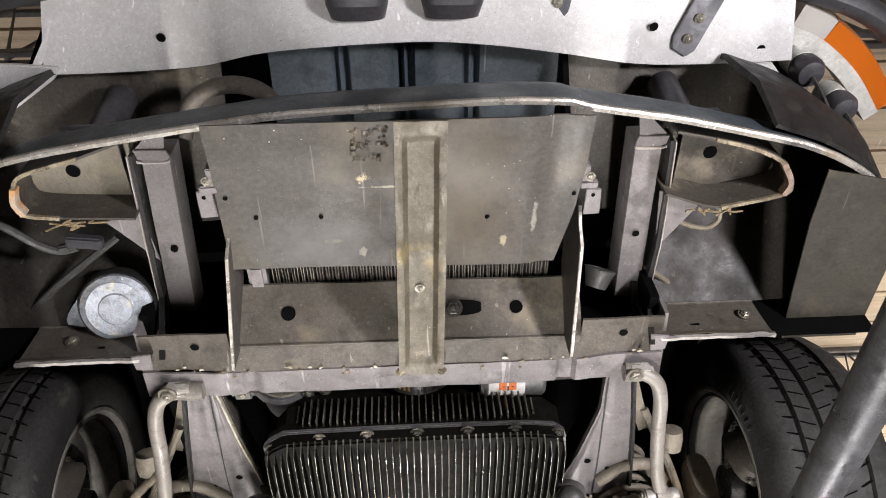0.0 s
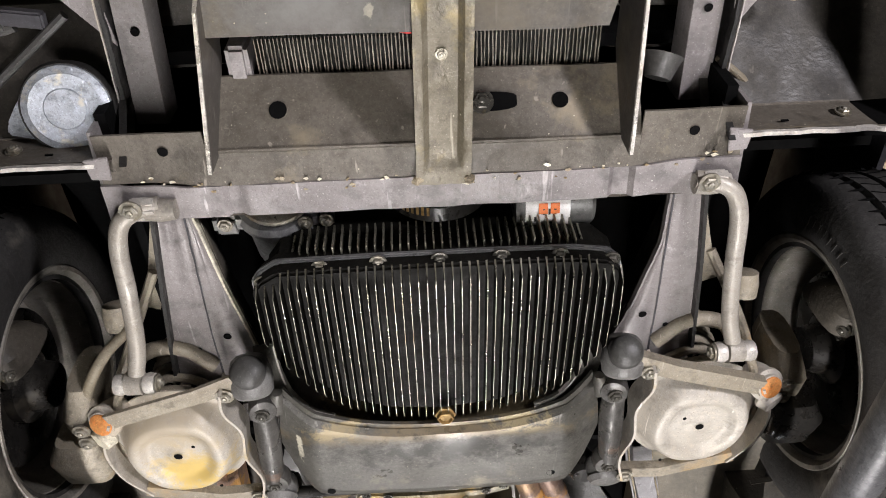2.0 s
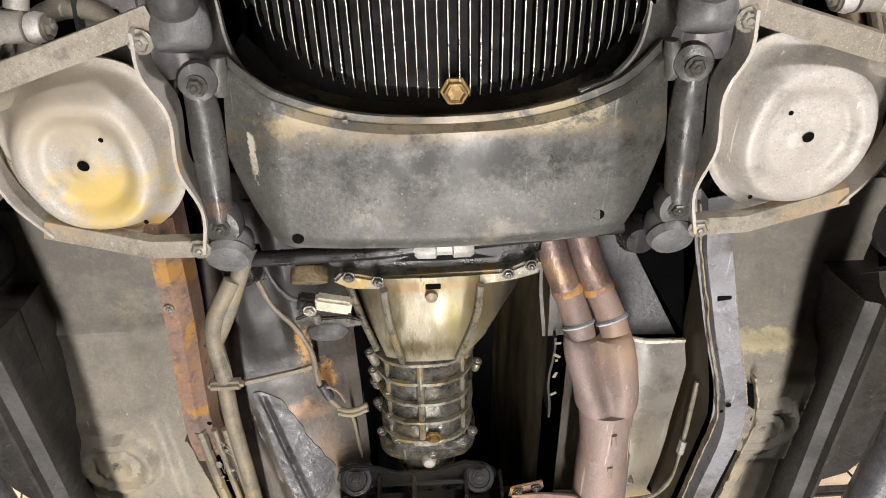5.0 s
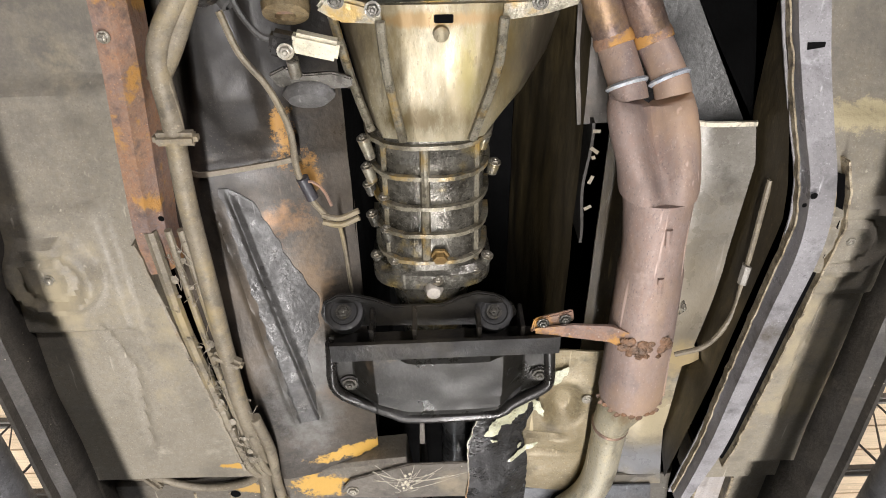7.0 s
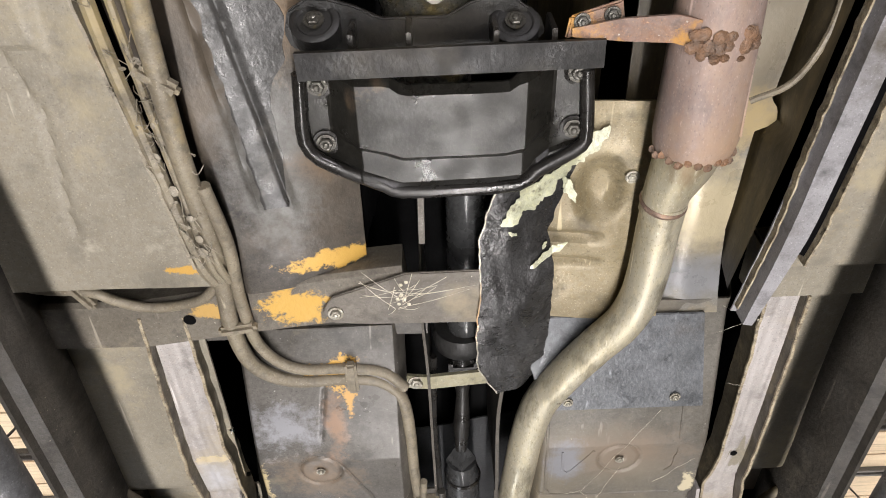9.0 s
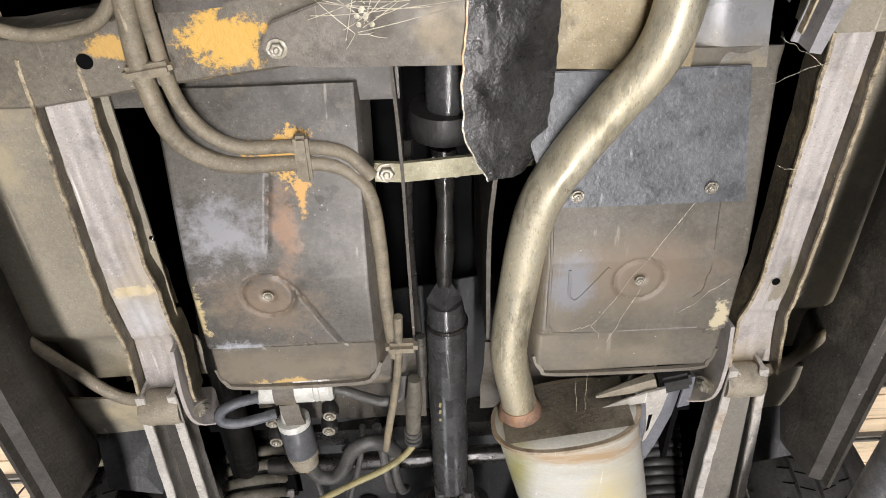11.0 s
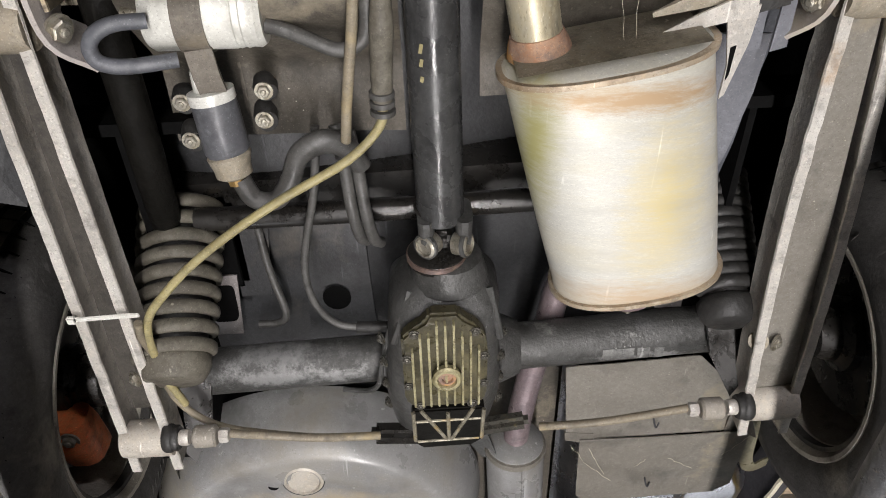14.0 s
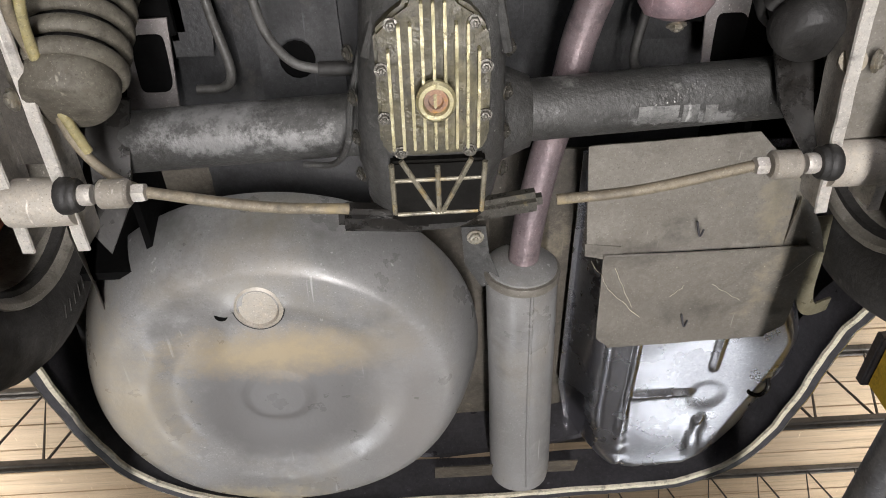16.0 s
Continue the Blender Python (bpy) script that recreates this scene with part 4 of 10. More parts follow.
# A near-black strip stands for the shade between rail and floor lip.
part("rail_gap", sheet(lambda u, y: (lerp(R_MID, y) + 0.0175 + 0.016 * u, y, lerp(R_LOW, y) + 0.004 - 0.016 * u), span(0, 1, 3), span(0.52, 1.06, 20), 0.001), DARK, r1)
part("floor_lip", sweep(bmesh.new(), [Vector((lerp(R_MID, y) + 0.036 + 0.002 * noise.noise(Vector((7, y * 55, 0))), y, lerp(R_LOW, y) - 0.018 + 0.003 * noise.noise(Vector((9, y * 50, 2))))) for y in span(0.50, 1.07, 60)], [(-0.0014, -0.003), (0.0014, -0.003), (0.0014, 0.022), (-0.0014, 0.022)]), RAGGED, r1, "ragged floor edge")
part("rail_slot", plate([(0.394, 0.366), (0.414, 0.366), (0.416, 0.392), (0.411, 0.400), (0.402, 0.400), (0.396, 0.390)], 1.6915, 0.002), DARK, r1)
hole(r1, 0.424, 0.535, 1.6362, 0.0045)
hole(r1, 0.416, 0.548, 1.6362, 0.003)
r2 = part("floor_rail", sweep(bmesh.new(), glide([(-0.382, 0.20, 1.716), (-0.391, 0.36, 1.713), (-0.404, 0.50, 1.710), (-0.411, 0.60, 1.706), (-0.404, 0.662, 1.700)], 6),
     [(-0.010, -0.022), (0.012, -0.026), (0.026, -0.006), (0.028, 0.04), (-0.014, 0.04), (-0.014, -0.006)], up=(0, 0, 1)), RUST, body, "rusty boxed rail with flaking orange paint", 25)
bolt(r2, -0.388, 0.34, 1.687, 0.6, name="rail_rivet")
hole(r2, -0.380, 0.575, 1.683, 0.004)
SETTLE[0] = UP_LEFT
for dx in (0.0, 0.022, 0.038):
    part("brake_pipe", tube([(-0.385 + dx, 0.57, 1.652), (-0.378 + dx, 0.72, 1.652), (-0.362 + dx * 0.8, 0.88, 1.655), (-0.345 + dx * 0.6, 1.03, 1.66), (-0.335 + dx * 0.5, 1.08, 1.672)], 0.0085 if dx == 0 else 0.005, 8), HOSE, body, "dusty pipe bound along the floor")
fl = bmesh.new()
sweep(fl, [Vector((-0.408 + 0.06 * ((y - 0.6) / 0.43) + 0.003 * noise.noise(Vector((0, y * 40, 0))), y, 1.652 + 0.003 * noise.noise(Vector((5, y * 50, 0)))) ) for y in span(0.59, 1.04, 40)],
      [(-0.002, -0.004), (0.002, -0.004), (0.002, 0.025), (-0.002, 0.025)])
part("seam_lip", fl, ARM, body)
fl = bmesh.new()
for k in range(46):
    random.seed(900 + k)
    y = random.uniform(0.60, 1.02)
    x = -0.372 + 0.045 * ((y - 0.6) / 0.43) + random.uniform(-0.02, 0.02)
    tube([(x, y, 1.650), (x + random.uniform(-0.012, 0.012), y + random.uniform(-0.02, 0.02), 1.642), (x + random.uniform(-0.02, 0.02), y + random.uniform(-0.03, 0.03), 1.65)], 0.0006, 4, fl, 4)
    lathe([(0, -0.003), (random.uniform(0.002, 0.006), 0), (0, 0.003)], Matrix.Translation((x + random.uniform(-0.01, 0.01), y + random.uniform(-0.02, 0.02), 1.649)), 7, fl, random.uniform(0.5, 1.6))
tagged(part("dirt_fluff", fl, ARM, body), kind="stuff")
SETTLE[0] = None
# cross beam behind the seats
SETTLE[0] = lambda v: Vector((v.x * 1.03 - 0.035, v.y + 0.030, v.z + 0.004))
cb = bmesh.new()
sweep(cb, [(-0.66, 1.15, 1.705), (-0.42, 1.15, 1.702), (-0.26, 1.125, 1.70), (-0.10, 1.105, 1.70), (-0.05, 1.10, 1.70)], [(-0.045, 0.0), (-0.04, -0.006), (0.036, -0.006), (0.042, 0.0), (0.042, 0.05), (-0.045, 0.05)])
beam = part("cross_beam", cb, BEAMP, body, "dusty cross beam with flaked orange primer")
tp = part("tunnel_plate", plate([(-0.165, 1.125), (-0.15, 1.10), (-0.05, 1.062), (0.06, 1.06), (0.06, 1.155), (-0.10, 1.152), (-0.15, 1.148)], 1.686, 0.005, 0.0015), CROSS, body, "brown bolted plate across the tunnel")
bolt(tp, -0.147, 1.128, 1.686, 0.9)
cw = bmesh.new()
for k in range(22):
    random.seed(300 + k)
    a = Vector((-0.09 + random.uniform(-0.012, 0.012), 1.12 + random.uniform(-0.02, 0.02), 1.672))
    b = Vector((random.uniform(-0.15, 0.04), random.uniform(1.07, 1.16), 1.685))
    tube([a, (a + b) / 2 + Vector((0, 0, -0.003)), b], 0.0004, 4, cw, 3)
for k in range(10):
    random.seed(340 + k)
    lathe([(0, -0.003), (0.003, 0), (0, 0.003)], Matrix.Translation((-0.09 + random.uniform(-0.01, 0.01), 1.12 + random.uniform(-0.03, 0.02), 1.67)), 6, cw)
tagged(solo("cobweb", cw, DUSTW, "pale cobweb hanging below the tunnel plate", "cobweb"), kind="stuff")
SETTLE[0] = None
part("beam_side", plate([(0.40, 1.075), (0.66, 1.06), (0.66, 1.165), (0.40, 1.168)], 1.70, 0.05, 0.004), FLOORP, body)
hole(beam, -0.395, 1.169, 1.699, 0.009)


def foot_pan(s):
    """The rear seat pan, a deep pressed tub with a boss, beads and a turned lip."""
    if s < 0:
        x0, x1, y0, y1, zc = -0.352, -0.102, 1.215, 1.658, 1.672
        c = (-0.245, 1.487)
    else:
        x0, x1, y0, y1, zc = 0.112, 0.398, 1.19, 1.668, 1.680
        c = (0.25, 1.494)

    def f(x, y):
        dx = min(x - x0, x1 - x)
        dy = min(y - y0 + 0.1, y1 - y + 0.022)
        r = 0.04 if s < 0 else 0.034
        d = min(dx, dy) if not (dx < r and dy < r) else r - math.hypot(r - dx, r - dy)
        z = zc + 0.05 * (1 - step(d, 0.024)) + dent(x, y, 0.003, 7)
        z += 0.05 * max(0, min(1, (1.46 - y) / 0.24))
        q = math.hypot(x - c[0], y - c[1])
        z += 0.0035 * step(0.002 - abs(q - 0.034), 0.005) + 0.002 * step(0.010 - q, 0.006)
        if s < 0:
            z += 0.004 * step(0.002 - abs((x + 0.181) - (y - 1.531) * 0.5), 0.006) * step(0.06 - abs(y - 1.531), 0.01)
            z += 0.003 * step(0.002 - abs(x + 0.23 + 0.14 * (y - 1.37)), 0.006) * step(0.05 - abs(y - 1.37), 0.01)
        z += 0.01 * step(y - (y1 - 0.075), 0.006)
        return z
    p = part("seat_pan", sheet(f, span(x0 - 0.005, x1 + 0.005, 100), span(y0, y1 + 0.004, 150), 0.004), FLOORG if s < 0 else PANR, body,
             "scuffed grey seat pan with a round boss and rusty scars" if s < 0 else "dusty beige-grey seat pan with a round boss")
    bolt(p, c[0], c[1], zc - 0.001, 0.6, name="boss_stud")
    if s > 0:
        for run in (((0.120, 1.24), (0.124, 1.32), (0.128, 1.45), (0.130, 1.555), (0.136, 1.578), (0.150, 1.586), (0.25, 1.588), (0.345, 1.587)), ((0.154, 1.472), (0.156, 1.512), (0.160, 1.523), (0.168, 1.524), (0.186, 1.50), (0.206, 1.470)), ((0.343, 1.36), (0.344, 1.43), (0.346, 1.482), (0.343, 1.492), (0.342, 1.516), (0.330, 1.530))):
            part("pressed_bead", tube([(x, y, f(x, y) + 0.0008) for x, y in run], 0.0026, 6, smooth=5), PANR, p)
    lipb = bmesh.new()
    sweep(lipb, glide([(x0 + 0.006, y1 - 0.022, zc + 0.016), (x0 + 0.016, y1 - 0.001, zc + 0.010), (x0 + 0.045, y1 + 0.009, zc + 0.006), (x1 - 0.045, y1 + 0.009, zc + 0.006), (x1 - 0.016, y1 - 0.001, zc + 0.010), (x1 - 0.006, y1 - 0.022, zc + 0.016)], 6),
          [(-0.0025, -0.002), (0.004, -0.002), (0.004, 0.004), (-0.0025, 0.004)])
    part("pan_lip", lipb, BEAMP if s < 0 else PANR, p)
    return p


padl, padr = foot_pan(-1), foot_pan(1)
part("repair_patch", plate([(0.066, 1.21, 1.722), (0.352, 1.21, 1.722), (0.370, 1.378, 1.688), (0.122, 1.378, 1.688)], 0, 0.004, 0.001), worn("blue_grey_patch_paint", (0.165, 0.172, 0.182), (0.115, 0.12, 0.124), (0.09, 0.083, 0.077), 0.4, 0.2, 14, 0.25, 0.66), body, "blue-grey riveted repair patch")
bolt(body, 0.323, 1.357, 1.691, 0.7)
bolt(body, 0.155, 1.362, 1.691, 0.7)
# outer floor beside the seat pans
for s in (-1, 1):
    x0, x1 = (-0.68, -0.392) if s < 0 else (0.428, 0.68)
    part("rear_floor", sheet(lambda x, y: 1.722 + dent(x, y, 0.005, 5) + 0.05 * step(y - 1.62, 0.08), span(x0, x1, 24), span(1.16, 1.73, 40), 0.004), FLOORP, body, "dull beige-grey outer floor sheet")
    # rear rails: pale channels that flare towards the arms
    if s < 0:
        INR = ((1.165, -0.404), (1.39, -0.400), (1.442, -0.402), (1.493, -0.395), (1.549, -0.394), (1.609, -0.389), (1.70, -0.394))
        OUTR = ((1.165, -0.466), (1.30, -0.470), (1.464, -0.474), (1.514, -0.475), (1.598, -0.467), (1.70, -0.473))
    else:
        INR = ((1.165, 0.424), (1.419, 0.427), (1.522, 0.429), (1.594, 0.414), (1.659, 0.418), (1.72, 0.426))
        OUTR = ((1.165, 0.486), (1.507, 0.488), (1.59, 0.484), (1.654, 0.492), (1.72, 0.504))
    rear_rail = part("rear_rail", sheet(lambda u, y: (lerp(INR, y) + (lerp(OUTR, y) - lerp(INR, y)) * u, y, 1.724 - 0.004 * step(1.60 - y, 0.006) + 0.003 * step(0.006 - abs(u - 0.45 + 1.6 * (y - 1.64) * s), 0.012) * step(0.022 - abs(y - 1.64), 0.01) + dent(u, y, 0.002, 9)), span(0.03, 0.97, 20), span(1.165, 1.71, 110), 0.003), RAILP, body, "mauve-grey channel rail with chipped ragged edges")
    for EDGE in (INR, OUTR):
        pp = [Vector((lerp(EDGE, y) + 0.0025 * noise.noise(Vector((s * 3, y * 30, 1))), y, 1.696 + 0.004 * noise.noise(Vector((s * 3, y * 24, 5))) + 0.004 * max(0, 1.3 - y) / 0.13)) for y in span(1.165, 1.71, 70)]
        part("rail_wall", sweep(bmesh.new(), pp, [(-0.0012, 0), (0.0012, 0), (0.0012, 0.045), (-0.0012, 0.045)]), WALLB, rear_rail, "olive-brown channel wall")
        part("wall_edge", sweep(bmesh.new(), [q + Vector((0, 0, -0.001)) for q in pp], [(-0.0022, -0.001), (0.0022, -0.001), (0.0022, 0.003), (-0.0022, 0.003)]), RAGGED, rear_rail, "ragged pale edge")
    if s > 0:
        hole(rear_rail, 0.464, 1.540, 1.7185, 0.006)
    # sill with a pinched seam
    bms = bmesh.new()
    xs_ = 0.605 if s > 0 else 0.645
    sweep(bms, [(s * xs_, 0.34, 1.64), (s * xs_, 1.0, 1.625), (s * (xs_ + 0.005), 1.9, 1.64)],
          [(-0.045 * s, 0.07), (-0.03 * s, 0.0), (-0.012 * s, -0.008), (-0.01 * s, -0.022), (-0.004 * s, -0.022), (-0.002 * s, -0.006), (0.006 * s, 0.03), (0.05 * s, 0.12), (0.15 * s, 0.27), (-0.045 * s, 0.27)][::1 if s > 0 else -1])
    part("sill", bms, SILL, body, "dark brown sill with a pinched weld seam", 25)


# ---------- front end ----------
nose = thing("car_nose", (0, -0.75, 1.8), "white front panel with a chipped lower lip of the raised car", "car nose")
LIP = [(-0.62, -0.70, 1.82), (-0.548, -0.737, 1.813), (-0.44, -0.76, 1.81), (-0.288, -0.783, 1.81), (-0.154, -0.80, 1.81), (-0.003, -0.808, 1.81), (0.147, -0.813, 1.81), (0.236, -0.81, 1.81),
       (0.277, -0.80, 1.81), (0.40, -0.778, 1.81), (0.511, -0.752, 1.81), (0.61, -0.725, 1.812), (0.692, -0.685, 1.816), (0.75, -0.635, 1.825), (0.79, -0.55, 1.84)]
lp = glide(LIP, 6)
lp = [q + Vector((0, 0, 0.0015 * noise.noise(q * 40))) for q in lp]
part("lower_lip", sweep(bmesh.new(), lp, [(-0.004, -0.001), (-0.003, -0.004), (0.003, -0.005), (0.006, -0.003), (0.007, 0.001), (0.005, 0.005), (-0.003, 0.005)]), CHROME, nose, "pale chipped panel edge")
part("valance", sweep(bmesh.new(), [q + Vector((0, 0.0, 0.005)) for q in lp], [(0.0, 0.0), (0.004, 0.0), (0.0, 0.05), (-0.012, 0.085), (-0.018, 0.085), (-0.005, 0.05)]), BLUEP, nose, "slate blue inner face of the valance")
WL = [(-0.66, -0.70, 2.075), (-0.585, -0.775, 2.05), (-0.549, -0.763, 2.05), (-0.33, -0.770, 2.05), (-0.198, -0.793, 2.05), (0.021, -0.804, 2.05), (0.15, -0.797, 2.05), (0.283, -0.778, 2.05), (0.41, -0.757, 2.05), (0.55, -0.754, 2.05), (0.672, -0.757, 2.05), (0.70, -0.73, 2.07)]
part("white_panel", sweep(bmesh.new(), glide(WL[1:-1], 5), [(0.0, 0.0), (0.004, 0.0), (0.09, 0.035), (0.17, 0.07), (0.17, 0.08), (0.085, 0.042), (0.0, 0.006)]), WHITEP, nose, "dusty white painted panel with bolt holes")
part("panel_end", plate([(-0.67, -0.785), (-0.608, -0.783), (-0.540, -0.776), (-0.552, -0.757), (-0.637, -0.702), (-0.67, -0.70)], 2.045, 0.01, 0.002), WHITEP, nose)
part("panel_end", plate([(0.60, -0.748), (0.645, -0.75), (0.70, -0.69), (0.68, -0.66)], 2.06, 0.01, 0.002), WHITEP, nose)
for x, y in ((-0.373, -0.815), (0.43, -0.815), (-0.572, -0.778), (0.618, -0.775)):
    hole(nose, x, y, 2.066 + (0.0 if abs(x) < 0.5 else -0.008), 0.0075, "panel_hole")
for x in (-0.055, 0.095):
    over = part("overrider", loft([(-0.99, x, 2.10, 0.05, 0.03, 4), (-0.95, x, 2.085, 0.055, 0.04, 4), (-0.87, x, 2.065, 0.05, 0.035, 4), (-0.842, x, 2.07, 0.044, 0.025, 3)], 20), PLAST, nose, "dark grey rubber-faced overrider")
for (x, y), (x2, y2) in (((0.262, -0.83), (0.285, -0.93)), ((0.475, -0.775), (0.535, -0.88))):
    d = Vector((x2 - x, y2 - y, 0)).normalized()
    sd = Vector((-d.y, d.x, 0)) * 0.022
    pts = [(x - sd.x * 0.6, y - sd.y * 0.6), (x + sd.x * 0.6, y + sd.y * 0.6), (x + sd.x + d.x * 0.015, y + sd.y + d.y * 0.015), (x2 + sd.x, y2 + sd.y), (x2 - sd.x, y2 - sd.y), (x - sd.x + d.x * 0.015, y - sd.y + d.y * 0.015)]
    st = part("bumper_strap", plate([(p[0], p[1], 2.043 + 0.35 * (-0.755 - p[1])) for p in pts], 0, 0.006, 0.001), PLAST, nose, "dark grey riveted strap")
    for k in (0.025, 0.06):
        bolt(st, x + d.x * k, y + d.y * k, 2.041 + 0.35 * (-0.755 - y - d.y * k), 0.7, name="rivet")
for s in (-1, 1):
    wp = glide([(s * 0.55, -0.755, 1.822), (s * 0.64, -0.722, 1.824), (s * 0.71, -0.680, 1.826), (s * 0.765, -0.625, 1.833), (s * 0.80, -0.54, 1.845), (s * 0.82, -0.44, 1.85), (s * 0.825, -0.34, 1.85)], 5)
    part("wing_front", sweep(bmesh.new(), wp, [(u * s, v) for u, v in ((0.0, 0.0), (0.006, 0.0), (0.03, 0.10), (0.02, 0.22), (-0.03, 0.34), (-0.04, 0.34), (0.01, 0.22), (0.02, 0.10))][::s]), RUBBER, nose, "dark painted front corner of the wing")
    bp = glide([(s * 0.30, -0.93, 2.12), (s * 0.43, -0.905, 2.115), (s * 0.55, -0.885, 2.11), (s * 0.64, -0.868, 2.11), (s * 0.73, -0.85, 2.105), (s * 0.82, -0.815, 2.10), (s * 0.90, -0.755, 2.10), (s * 0.97, -0.67, 2.10)], 5)
    part("bumper_blade", sweep(bmesh.new(), bp, circle(0.022, 12, 1.3)), PLAST, nose, "dark grey bumper blade")
part("bonnet_inner", sheet(lambda x, y: 2.13 + 0.02 * sum(step(0.005 - abs(x - c), 0.008) for c in (-0.105, -0.088, 0.008, 0.025, 0.125, 0.142)) - 0.15 * (y + 0.7) * (y > -0.7), span(-0.22, 0.29, 80), span(-0.86, -0.50, 8), 0.01), BLUEP, nose, "slate blue ribbed panel seen through the opening")
# Near-black screens behind the opening replace the shade in there.
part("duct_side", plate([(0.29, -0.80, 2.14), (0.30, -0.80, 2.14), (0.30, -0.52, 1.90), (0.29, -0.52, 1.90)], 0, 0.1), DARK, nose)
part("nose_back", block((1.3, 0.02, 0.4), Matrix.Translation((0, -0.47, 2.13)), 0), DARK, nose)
for s in (-1, 1):
    part("wing_liner", sheet(lambda x, y: 2.10 + 0.22 * (abs(x) - 0.55) ** 2 - 0.30 * (y + 0.75), [s * v for v in span(0.30, 0.74, 10)], span(-0.755, -0.42, 8), 0.006), UNDERCOAT, nose)
    tw = part("bumper_stay", tube([(s * 0.49 - 0.03 * s, -0.70, 1.93), (s * 0.49 - 0.03 * s, -0.715, 2.06)], 0.026, 16, smooth=1), PLAST, nose, "dark stay on a bolted foot")
    part("stay_foot", block((0.10, 0.07, 0.012), Matrix.Translation((s * 0.46, -0.70, 1.925)), 0.003), PLAST, tw)
    for dx, dy in ((-0.035, -0.02), (0.035, -0.02), (0.035, 0.02), (-0.035, 0.02)):
        bolt(tw, s * 0.46 + dx, -0.70 + dy, 1.919, 0.9)
part("horn_ring", tube([(-0.34, -0.69, 1.96), (-0.325, -0.735, 1.98), (-0.28, -0.765, 1.985), (-0.22, -0.76, 1.985), (-0.17, -0.72, 1.97)], 0.014, 12), CROSS, nose, "brown curved hose behind the lip")


def corner_lamp(s):
    lamp = thing("corner_lamp", (s * 0.74, -0.74, 2.08), "amber and clear corner lamp with a black bulb holder", "lamp", "corner lamps")
    path = glide([(s * 0.682, -0.808, 2.09), (s * 0.745, -0.780, 2.09), (s * 0.82, -0.722, 2.085), (s * 0.885, -0.645, 2.08)], 6)
    pr = [(-0.008, 0.0), (0.030, 0.004), (0.036, 0.03), (0.022, 0.055), (-0.008, 0.055)]
    if s < 0:
        pr = [(-u, v) for u, v in pr][::-1]
    k = 6
    part("clear_lens", sweep(bmesh.new(), path[:k + 1], pr), CLEAR, lamp, "clear lens")
    part("amber_lens", sweep(bmesh.new(), path[k:], pr), AMBER, lamp, "amber lens")
    part("lamp_back", sweep(bmesh.new(), path, [(-0.034 * s, -0.004), (-0.006 * s, -0.004), (-0.006 * s, 0.004), (-0.034 * s, 0.05)][::s]), WHITEM, lamp)
    for x, y, r_ in ((0.700, -0.742, 0.024), (0.782, -0.672, 0.024)):
        b = part("bulb_holder", lathe([(r_, -0.015), (r_ * 1.02, 0.03), (r_ * 1.1, 0.032), (r_ * 1.12, 0.052), (r_ * 0.9, 0.062), (0.01, 0.066), (0, 0.066)], Matrix.Translation((s * x, y, 2.085)) @ DOWN, 20), PLAST, lamp, "black rubber bulb holder")
        part("socket", lathe([(r_ * 1.04, -0.014), (r_ * 1.06, 0.026), (r_ * 0.98, 0.027)], Matrix.Translation((s * x, y, 2.085)) @ DOWN, 20), WHITEM, b, "pale plastic socket")
        part("wire", tube([(s * x, y, 2.03), (s * (x + 0.002), y + 0.015, 1.98), (s * (x - 0.012), y + 0.03, 1.89)], 0.004, 6), HOSEB, b)


corner_lamp(-1)
corner_lamp(1)
# skid plate, its centre strap and the radiator behind
skid = thing("skid_plate", (0, -0.68, 1.78), "dull scratched sheet-metal guard under the radiator", "skid plate")


def skz(x, y):
    return 1.781 + 0.003 * noise.noise(Vector((x * 4, y * 4, 0))) + 0.006 * step(0.02 - abs(x - 0.225), 0.03) - 0.004 * step(-0.77 - y, 0.01)


def guard(u, v):
    y = -0.806 + 0.246 * v
    x1 = lerp(((-0.81, 0.272), (-0.723, 0.269), (-0.659, 0.259), (-0.553, 0.236)), y)
    x = -0.256 + (x1 + 0.256) * u
    return (x, y + 0.008 * u * (v > 0.5), skz(x, y))


part("guard_sheet", sheet(guard, span(0, 1, 40), span(0, 1, 20), 0.003), SKID, skid)
for x, y in ((-0.205, -0.655), (-0.112, -0.653), (0.13, -0.644), (-0.243, -0.69), (0.255, -0.68)):
    hole(skid, x, y, 1.7805, 0.0035)


def strap_z(y):
    return 1.762 + (1.728 - 1.762) * min(1, max(0, (y + 0.80) / 0.25))


def strap(u, y):
    k = abs(u)
    hollow = 0.012 * step(0.62 - k, 0.25) * step(y + 0.785, 0.02) * step(-0.395 - y, 0.02)
    kink = 0.004 * step(0.012 - abs(y + 0.62), 0.012) * (1 + noise.noise(Vector((u * 3, y * 9, 1))))
    return (0.031 + 0.036 * u - 0.02 * (y + 0.6), y, strap_z(y) + hollow - kink + 0.002 * noise.noise(Vector((u * 2, y * 25, 0))))


sb = part("centre_strap", sheet(strap, span(-1, 1, 20), span(-0.812, -0.368, 70), 0.004), worn("muddy_strap_steel", (0.22, 0.198, 0.15), (0.15, 0.13, 0.09), (0.32, 0.26, 0.13), 0.5, 0.15, 12, 0.4, 0.60, 9, speck=(0.62, 0.58, 0.46)), skid, "dented muddy strap with a pressed hollow")
bolt(sb, 0.028, -0.546, 1.738, 0.6, name="rivet")
